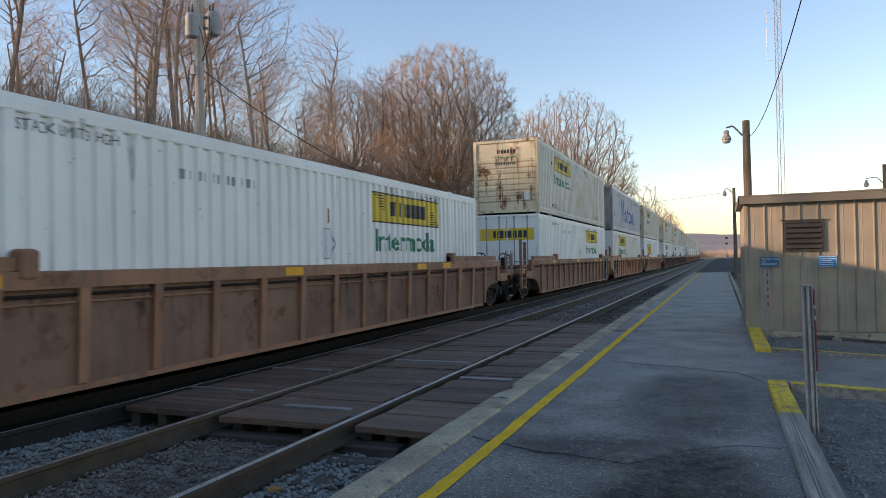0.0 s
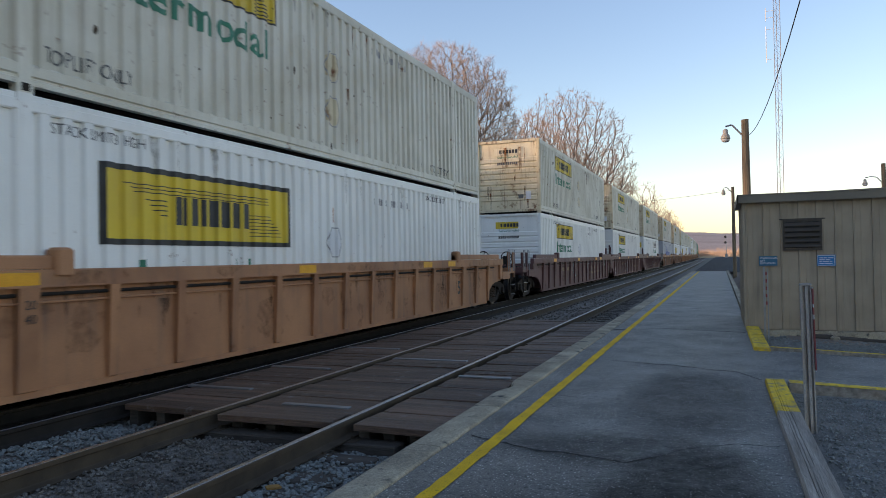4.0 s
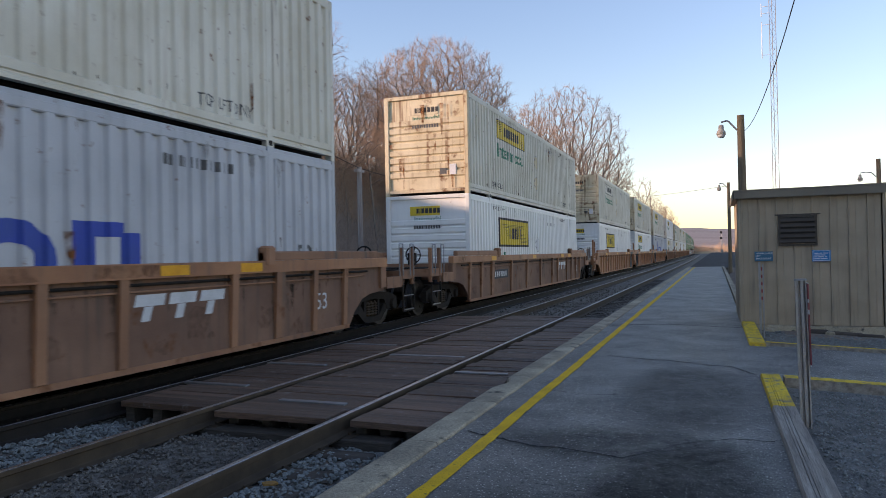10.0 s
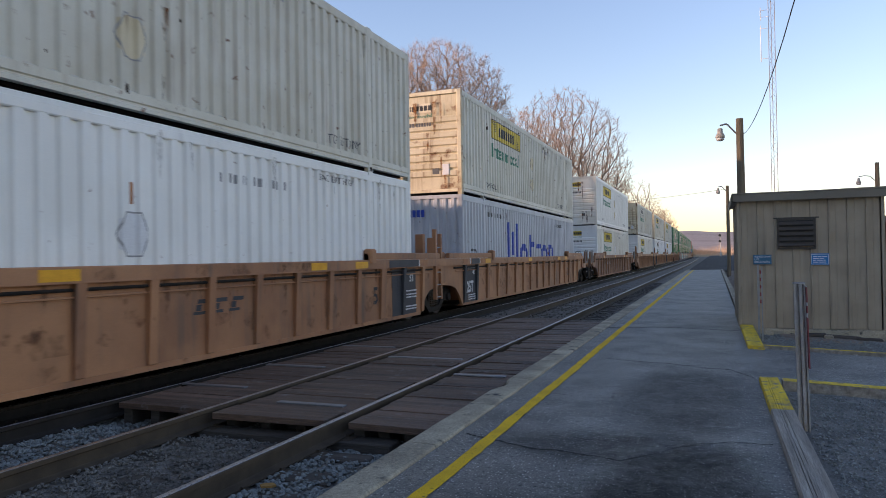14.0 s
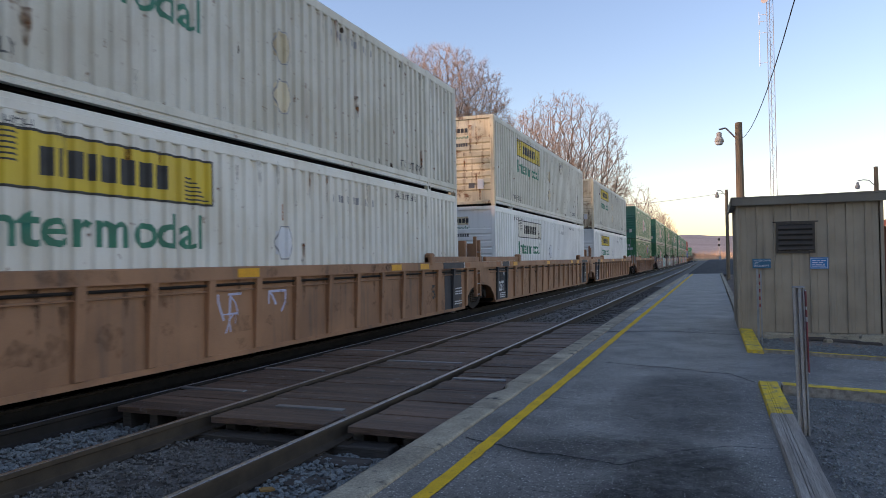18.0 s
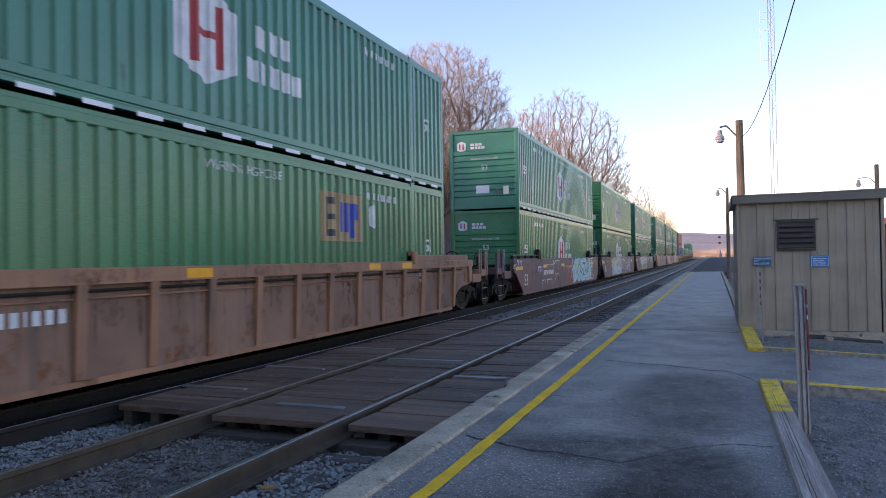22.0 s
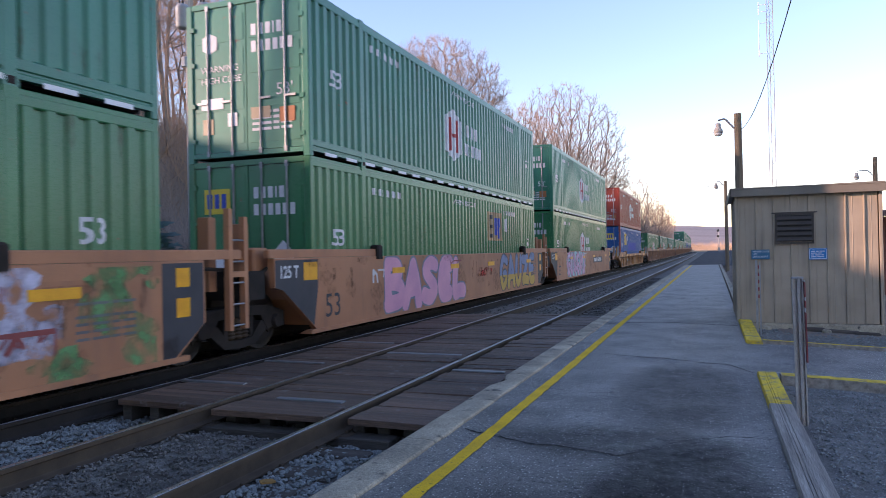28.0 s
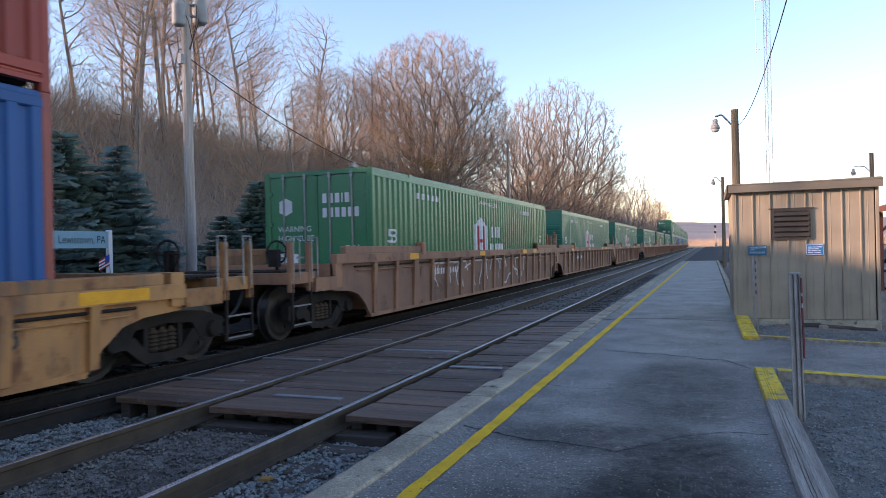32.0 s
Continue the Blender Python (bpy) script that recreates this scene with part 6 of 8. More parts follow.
        if brand in ("yellow", "outline", "box"):
            for x0 in (0.06, -1.08):
                part("end_sign", lambda bm: box(bm, x0, x0 + 1.02, 0.012, 0.021, 1.9, 2.36), M["logo_yellow"], c, "wide yellow logo panel across the doors", key=("door_sign", x0))
            part("end_sign_mark", lambda bm: end_bars(bm, -0.55, 1.99, (0.12, 0.05, 0.15, 0.06, 0.16, 0.16, 0.16, 0.14), 0.28, 0.05, 0.009), M["logo_black"], c, key="door_sign_mark")
        else:
            wh = M["logo_white"]
            if brand == "hex":
                def hexa(bm):
                    bm.faces.new([bm.verts.new((-0.78 + a * 0.16, 0.014, 2.15 + b * 0.19)) for a, b in ((0, -1), (1, -0.6), (1, 0.6), (0, 1), (-1, 0.6), (-1, -0.6))])
                part("end_logo", hexa, wh, c, key="door_hub_hex")
                part("end_lettering", lambda bm: (end_words(bm, "WARNING", 0.17, -0.98, 1.62, 0.014), end_words(bm, "HIGH CUBE", 0.17, -0.98, 1.42, 0.014), end_words(bm, "53'", 0.3, 0.62, 1.1, 0.014)), wh, c, key="door_hub_words")
            else:
                part("end_sign", lambda bm: [box(bm, x, x + 0.56, 0.012, 0.02, 1.95, 2.4) for x in ((-1.0, 0.22) if body == "blue_box" else (-0.95,))], M["logo_yellow"], c, "square yellow logo plate", key=K("door_square", body))
                part("end_sign_mark", lambda bm: [end_bars(bm, x + 0.06, 2.05, (0.12, 0.1, 0.1), 0.26, 0.05, 0.009) for x in ((-1.0, 0.22) if body == "blue_box" else (-0.95,))], M["logo_blue"], c, key=K("door_square_mark", body))
                part("placard", lambda bm: bm.faces.new([bm.verts.new(p) for p in ((0.72, 0.013, 0.95), (0.98, 0.013, 1.2), (0.72, 0.013, 1.45), (0.46, 0.013, 1.2))]) and None, wh, c, "white diamond placard", key="door_placard")
            part("end_serial", lambda bm: (end_bars(bm, 0.12, 2.2, (0.1, 0.1, 0.1, 0.03, 0.1), 0.2, 0.05, 0.014), end_bars(bm, 0.12, 1.9, (0.1, 0.1, 0.1, 0.1, 0.1, 0.1), 0.2, 0.05, 0.014)), wh, c, key="door_serial")
            part("data_marks", lambda bm: [end_bars(bm, 0.12, 0.5 + 0.1 * k, (0.16, 0.2, 0.12, 0.22), 0.05, 0.04, 0.014) for k in range(4)], wh, c, key="door_data")
            for x0, x1, z0, z1, tint in ((-0.98, -0.5, 0.95, 1.15, "sign_white"), (0.7, 1.0, 0.62, 0.88, "orange_patch"), (-0.95, -0.72, 0.5, 0.78, "paint_sand"), (-0.4, -0.2, 0.62, 0.86, "sign_white"), (0.1, 0.5, 0.72, 0.92, "paint_sand")):
                part("weight_label", lambda bm: box(bm, x0, x1, 0.01, 0.021, z0, z1), M[tint], c, "small adhesive notice", key=("door_label", x0))
    return c


# -- well cars --
REACH = 1.78      # how far the side sill runs past the container
WHEELS = []


def truck(car, yc, where):
    """A two-axle truck of a car: bolster, frames, springs and wheelsets."""
    t = part("truck", lambda bm: (soft_box(bm, -1.0, 1.0, yc - 0.2, yc + 0.2, 0.42, 0.72, 0.03), box(bm, -0.35, 0.35, yc - 0.35, yc + 0.35, 0.7, 0.9)), M["iron"], car, "sooty cast truck", key=("truck", where))
    for s in (1, -1):
        def side(bm):
            for y0, y1 in ((-1, 1), (1, -1)):
                prism(bm, [(yc + y1 * 1.13, 0.36), (yc + y1 * 1.13, 0.6), (yc + y1 * 0.72, 0.72), (yc, 0.76), (yc, 0.62), (yc + y1 * 0.5, 0.58), (yc + y1 * 0.66, 0.36)], "x", s * 0.98, s * 1.13)
                prism(bm, [(yc + y1 * 0.7, 0.40), (yc + y1 * 0.36, 0.15), (yc, 0.13), (yc, 0.25), (yc + y1 * 0.28, 0.27), (yc + y1 * 0.52, 0.5)], "x", s * 0.98, s * 1.12)
                box(bm, *sorted((s * 1.0, s * 1.1)), *sorted((yc + y1 * 0.26, yc + y1 * 0.34)), 0.25, 0.62)
                rod(bm, (s * 1.1, yc + y1 * 0.89, 0.457), (s * 1.19, yc + y1 * 0.89, 0.457), 0.13, 0.1, 12)
        part("side_frame", side, M["iron"], t, key=("side_frame", where, s))
        def coils(bm):
            for dy in (-0.16, 0.0, 0.16):
                lathe(bm, [(0.03, 0)] + [(0.075 if k % 2 else 0.05, 0.015 + 0.026 * k) for k in range(11)] + [(0.03, 0.31)], (s * 1.06, yc + dy, 0.26), (0, 0, 1), 10)
        part("spring", coils, M["rail"], t, key=("spring", where, s))
    for dy in (-0.89, 0.89):
        def axle(bm):
            prof = [(0.08, -0.1), (0.33, -0.075), (0.39, -0.06), (0.455, -0.06), (0.457, 0.055), (0.485, 0.065), (0.485, 0.085), (0.40, 0.09), (0.36, 0.06), (0.14, 0.05), (0.1, 0.12)]
            lathe(bm, [(r, -h) for r, h in prof], (0.755, 0, 0), (1, 0, 0), 20)
            lathe(bm, prof, (-0.755, 0, 0), (1, 0, 0), 20)
            rod(bm, (-1.0, 0, 0), (1.0, 0, 0), 0.085, None, 10)
            for k in range(4):
                a = k * math.tau / 4 + 0.4
                box(bm, 0.845, 0.862, math.cos(a) * 0.24 - 0.03, math.cos(a) * 0.24 + 0.03, math.sin(a) * 0.24 - 0.03, math.sin(a) * 0.24 + 0.03)
        w = part("wheelset", axle, M["wheel"], t, key="wheelset")
        w.matrix_parent_inverse = Matrix.Translation((0, yc + dy, 0.457))
        WHEELS.append(w)


def ladder(car, y, mat, key, tall=2.16, w=0.17):
    """Two stiles with rungs at the corner of a car."""
    def build(bm):
        prism(bm, [(y - w - 0.04, 0.46), (y - w + 0.04, 0.46), (y - w + 0.04, 1.2), (y + w - 0.04, 1.2), (y + w - 0.04, 0.46), (y + w + 0.04, 0.46), (y + w + 0.04, tall - 0.1), (y + w - 0.04, tall - 0.1), (y + w - 0.04, 1.28), (y - w + 0.04, 1.28), (y - w + 0.04, tall), (y - w - 0.04, tall)], "x", 1.34, 1.43)
    l = part("ladder", build, mat, car, key=("ladder", key))
    for k in range(5):
        part("rung", lambda bm: rod(bm, (1.41, y - w + 0.02, 0.52 + 0.3 * k), (1.41, y + w - 0.02, 0.52 + 0.3 * k), 0.014), M["galv"], l, key=("rung", key, k))


def step_ladder(car, y, mat, key):
    """A stirrup ladder that hangs below the sill at the corner of a car."""
    l = part("ladder", lambda bm: prism(bm, [(y - 0.30, 0.99), (y - 0.30, 0.28), (y + 0.30, 0.28), (y + 0.30, 0.99), (y + 0.266, 0.99), (y + 0.266, 0.305), (y - 0.266, 0.305), (y - 0.266, 0.99)], "x", 1.385, 1.425), M["iron"], car, "sooty hanging step", key=("step_ladder", key))
    for k, z in enumerate((0.318, 0.62)):
        part("rung", lambda bm: box(bm, 1.39, 1.42, y - 0.28, y + 0.28, z - 0.011, z + 0.011), M["galv"], l, "bare steel step", key=("step", key, k))


def car_end(car, mat, yo, s, coupled, key, climb=False, flat=False):
    """One end of a car: yo is the container's end, s = -1 towards the near side; coupled: with a platform and a coupler."""
    Yv = lambda d: yo + s * d
    dark = M["iron"] if flat and mat == M["maroon_car"] else mat
    part("end_bulkhead", lambda bm: prism(bm, [(Yv(0.02), 0.3), (Yv(0.3), 0.75), (Yv(0.3), 1.25), (Yv(0.02), 1.25)] if s > 0 else [(Yv(0.02), 1.25), (Yv(0.3), 1.25), (Yv(0.3), 0.75), (Yv(0.02), 0.3)], "x", -1.3, 1.3), mat, car, key=("end_bulkhead", key))
    part("draft_sill", lambda bm: box(bm, -0.55, 0.55, *sorted((Yv(0.3), Yv(3.1 if coupled else 1.7))), 0.62, 1.16), M["iron"], car, "sooty draft sill", key=("draft_sill", key))
    part("end_sill", lambda bm: (box(bm, -1.42, 1.42, *sorted((Yv(1.55), Yv(REACH))), 0.85, 1.27)), M["iron"] if flat else mat, car, key=("end_sill", key))
    if coupled:
        part("platform", lambda bm: (box(bm, -1.40, 1.40, *sorted((Yv(2.45), Yv(3.25))), 0.98, 1.16), box(bm, 1.28, 1.44, *sorted((Yv(REACH), Yv(2.5))), 0.82, 1.05), box(bm, -1.44, -1.28, *sorted((Yv(REACH), Yv(2.5))), 0.82, 1.05)), mat, car, key=("platform", key))
        part("walkway", lambda bm: [box(bm, -1.2, 1.2, *sorted((Yv(2.0 + 0.1 * k), Yv(2.06 + 0.1 * k))), 1.165, 1.19) for k in range(12)], M["iron"], car, key=("walkway", key))
        for d in () if climb else (2.62, 3.18):
            part("stanchion", lambda bm: soft_box(bm, 1.34, 1.42, Yv(d) - 0.05, Yv(d) + 0.05, 0.85, 1.66, 0.01), mat, car, key=("stanchion", key, d))
            part("grab_iron", lambda bm: pipe(bm, [(1.43, Yv(d - 0.02), 1.05), (1.43, Yv(d - 0.02), 1.74), (1.43, Yv(d - 0.2), 1.74), (1.43, Yv(d - 0.2), 1.05)], 0.013), M["galv"], car, key=("grab_iron", key, d))
        if climb:
            ladder(car, Yv(2.82), mat, (key, "climb"), 2.16, 0.26)
        else:
            step_ladder(car, Yv(2.9), mat, key)
        part("coupler", lambda bm: (box(bm, -0.12, 0.12, *sorted((Yv(3.0), Yv(3.55))), 0.72, 0.94), soft_box(bm, -0.2, 0.18, *sorted((Yv(3.5), Yv(3.76))), 0.68, 0.98, 0.04)), M["iron"], car, key=("coupler", key))
        part("air_hose", lambda bm: pipe(bm, [(0.4, Yv(3.1), 0.85), (0.42, Yv(3.3), 0.6), (0.36, Yv(3.5), 0.42), (0.3, Yv(3.74), 0.4)], 0.03), M["cable"], car, key=("air_hose", key))
        part("hand_brake", lambda bm: (ring_wheel(bm, (0.6, Yv(2.4), 1.5), 0.2), rod(bm, (0.6, Yv(2.4), 1.15), (0.6, Yv(2.4), 1.5), 0.03), box(bm, 0.5, 0.7, *sorted((Yv(2.42), Yv(2.52))), 1.25, 1.55)), M["iron"], car, key=("hand_brake", key))
    else:
        if s > 0:
            ladder(car, Yv(1.35), dark, key)
            for q, (xq, dq, zq) in enumerate(((0.9, 1.2, 2.05), (0.9, 1.95, 1.98))):
                part("stanchion", lambda bm: soft_box(bm, xq, xq + 0.2, Yv(dq) - 0.08, Yv(dq) + 0.08, 1.0, zq, 0.01), dark, car, key=("stanchion", key, q))
        else:
            part("fairlead", lambda bm: soft_box(bm, 0.85, 1.2, Yv(1.5), Yv(1.1), 1.27, 1.62, 0.03), mat, car, key=("fairlead", key))
        part("cross_pipe", lambda bm: pipe(bm, [(1.3, Yv(0.6), 1.34), (1.3, Yv(1.3), 1.30), (1.2, Yv(1.68), 1.12)], 0.03), M["iron"], car, key=("cross_pipe", key))


def ring_wheel(bm, c, r=0.27):
    pts = [(c[0] + math.cos(k * math.tau / 14) * r, c[1], c[2] + math.sin(k * math.tau / 14) * r) for k in range(15)]
    pipe(bm, pts, 0.018, 5)
    for k in range(4):
        rod(bm, c, pts[k * 7 // 2], 0.012, None, 5)


def spray(bm, rng, y0, y1, z0, z1, n, thick, x):
    """Fat bent strokes of sprayed paint, no letters."""
    for k in range(n):
        y, z = y0 + (y1 - y0) * (k + rng.uniform(0.1, 0.9)) / n, rng.uniform(z0 + 0.1, z1 - 0.1)
        a, pts = rng.uniform(0.9, 2.2), []
        for _ in range(9):
            pts.append((y, z))
            y, z = y + math.cos(a) * 0.17, min(max(z + math.sin(a) * 0.17, z0 + thick), z1 - thick)
            y = min(max(y, y0), y1)
            a += rng.uniform(-0.9, 0.9)
        w = thick * rng.uniform(0.6, 1.2)
        left, right = [], []
        for i, (py, pz) in enumerate(pts):
            q, r = pts[max(i - 1, 0)], pts[min(i + 1, 8)]
            d = Vector((r[0] - q[0], r[1] - q[1]))
            d = d.normalized() if d.length > 1e-4 else Vector((1, 0))
            left.append(bm.verts.new((x + k * 0.0004, py - d.y * w, min(z1, max(z0, pz + d.x * w)))))
            right.append(bm.verts.new((x + k * 0.0004, py + d.y * w, min(z1, max(z0, pz - d.x * w)))))
        for i in range(8):
            bm.faces.new((left[i], left[i + 1], right[i + 1], right[i]))


def blot(bm, rng, y0, y1, z0, z1, x):
    """A field of paint with a scalloped rim."""
    n = 56
    ring = []
    for k in range(n):
        a = k * math.tau / n
        w = 1.0 + 0.07 * abs(math.sin(a * 6.5 + rng.uniform(-0.2, 0.2))) + rng.uniform(-0.03, 0.03)
        sq = 1 / max(abs(math.cos(a)), abs(math.sin(a))) ** 0.75
        ring.append((min(max((y0 + y1) / 2 + math.cos(a) * (y1 - y0) / 2 * w * sq * 0.96, y0 - 0.25), y1 + 0.25), min(max((z0 + z1) / 2 + math.sin(a) * (z1 - z0) / 2 * w * sq, 0.21), 1.44)))
    bm.faces.new([bm.verts.new((x, *p)) for p in ring])


def ribbon(bm, pts, r0, r1, x, low, high, left, right, sharp=False):
    """A fat stroke through its points: curved with round ends, or straight with pointed ends."""
    line = [Vector(p) for p in pts[:-1]] if sharp else []
    for i in range(0 if sharp else len(pts) - 1):
        p0, p1, p2, p3 = (Vector(pts[max(0, min(len(pts) - 1, j))]) for j in (i - 1, i, i + 1, i + 2))
        for k in range(5):
            u = k / 5
            line.append(0.5 * (2 * p1 + (p2 - p0) * u + (2 * p0 - 5 * p1 + 4 * p2 - p3) * u * u + (3 * p1 - p0 - 3 * p2 + p3) * u ** 3))
    line.append(Vector(pts[-1]))
    n = len(line)
    fit = lambda v: bm.verts.new((x, min(max(v.x, left), right), min(max(v.y, low), high)))
    rows = []
    for i, p in enumerate(line):
        d = line[min(i + 1, n - 1)] - line[max(i - 1, 0)]
        d = d.normalized() if d.length > 1e-5 else Vector((1, 0))
        r = r0 + (r1 - r0) * i / (n - 1)
        rows.append((p, d, r, fit(p + Vector((-d.y, d.x)) * r), fit(p - Vector((-d.y, d.x)) * r)))
    for a, b in zip(rows, rows[1:]):
        bm.faces.new((a[3], b[3], b[4], a[4]))
    for row, way in ((rows[0], -1), (rows[-1], 1)):
        p, d, r, a, b = row
        side = Vector((-d.y, d.x))
        bm.faces.new([a, fit(p + d * way * r * 1.9 + side * r * 0.5), b] if sharp else [a] + [fit(p + side * r * math.cos(k * math.pi / 5) + d * way * r * math.sin(k * math.pi / 5)) for k in range(1, 5)] + [b])


# skeletons of fat painted forms in a unit box
BOWL = [[(0.1, 0), (0.1, 0.5), (0.1, 1)], [(0.1, 1), (0.7, 0.95), (0.75, 0.7), (0.2, 0.53)], [(0.2, 0.53), (0.85, 0.42), (0.85, 0.08), (0.05, 0.0)]]
PEAK = [[(0.0, 0), (0.25, 0.6), (0.42, 1)], [(0.42, 1), (0.7, 0.55), (0.9, 0)], [(0.2, 0.36), (0.5, 0.36), (0.78, 0.36)]]
BEND = [[(0.9, 0.92), (0.5, 1.0), (0.1, 0.8), (0.45, 0.52), (0.85, 0.25), (0.5, 0.0), (0.05, 0.08)]]
COMB = [[(0.85, 1), (0.3, 0.97), (0.12, 0.5), (0.3, 0.03), (0.9, 0.04)], [(0.2, 0.52), (0.5, 0.5), (0.7, 0.52)]]
FOOT_L = [[(0.15, 1), (0.12, 0.5), (0.18, 0.06), (0.55, 0.12), (0.95, 0.1)]]
HOOK = [[(0.9, 0.9), (0.35, 1.0), (0.06, 0.5), (0.4, 0.0), (0.85, 0.2), (0.8, 0.45), (0.5, 0.45)]]
CUP = [[(0.1, 1), (0.1, 0.3), (0.45, 0.0), (0.8, 0.3), (0.82, 1)]]
ZIG = [[(0.05, 0.95), (0.5, 0.92), (0.9, 0.96)], [(0.9, 0.96), (0.5, 0.5), (0.08, 0.06)], [(0.08, 0.06), (0.5, 0.06), (0.95, 0.02)]]
ARROW = [[(0.0, 0.1), (0.3, 0.55), (0.9, 1.0)], [(0.45, 1.0), (0.9, 1.0), (0.8, 0.55)], [(0.1, 0.9), (0.45, 0.4), (1.0, 0.05)]]
WEDGE = [[(0.0, 1.0), (0.35, 0.3), (0.5, 0.0)], [(0.5, 0.0), (0.7, 0.5), (1.0, 0.9)], [(0.15, 0.2), (0.6, 0.35), (1.05, 0.25)]]
SLASH = [[(0.1, 0.0), (0.25, 0.5), (0.5, 1.0)], [(0.5, 1.0), (0.6, 0.6), (1.0, 0.85)], [(0.3, 0.45), (0.75, 0.3), (0.95, 0.0)]]


def mural(bm, forms, rng, y0, y1, z0, z1, grow, thick, x, low=0.21, high=1.445, sharp=False):
    """Fat painted forms side by side. grow: wider, for an outline; low, high: where the paint stops."""
    w = (y1 - y0) / len(forms)
    step = 0
    for k, form in enumerate(forms):
        lift, lean, drop = rng.uniform(-0.04, 0.04), rng.uniform(-0.06, 0.12), rng.uniform(0.85, 1.15)
        for run in form:
            r = thick * drop
            pts = [(y0 + w * (k + 0.1 + 0.82 * u) + lean * (v - 0.5), z0 + r + lift + (z1 - z0 - 2 * r) * v) for u, v in run]
            step += 1
            ribbon(bm, pts, r * rng.uniform(0.85, 1.1) + grow, r * rng.uniform(0.8, 1.15) + grow, x + 0.00012 * (step % 12), low, high, y0 - 0.3, y1 + 0.3, sharp)


def mural_parts(car, seed, forms, y0, y1, fill, rim, field=None, lower=None, thick=0.15, glint=None, sharp=False):
    """One painted piece on a smooth side: a field behind, an outline, the fill, and a second colour in the lower part."""
    add = lambda nm, build, mt, lb: part(nm, build, M[mt], car, lb)
    if field:
        add("graffiti_field", lambda bm: blot(bm, random.Random(seed), y0 - 0.1, y1 + 0.1, 0.26, 1.40, 1.4432), field, "sprayed field of paint")
    add("graffiti_outline", lambda bm: mural(bm, forms, random.Random(seed), y0, y1, 0.25, 1.40, 0.045, thick, 1.4445, sharp=sharp), rim, "sprayed outline")
    add("graffiti_fill", lambda bm: mural(bm, forms, random.Random(seed), y0, y1, 0.25, 1.40, 0.0, thick, 1.4465, sharp=sharp), fill, "fat sprayed letter-like forms")
    if lower:
        add("graffiti_fill", lambda bm: mural(bm, forms, random.Random(seed), y0, y1, 0.25, 1.40, 0.0, thick, 1.4485, 0.21, 0.74, sharp), lower, "second colour along the foot of the forms")
    if glint:
        add("graffiti_glint", lambda bm: mural(bm, forms, random.Random(seed), y0 + 0.04, y1 - 0.04, 0.31, 1.36, -thick * 0.82, thick, 1.4505, sharp=sharp), glint, "thin inner lines")


ART = random.Random(11)


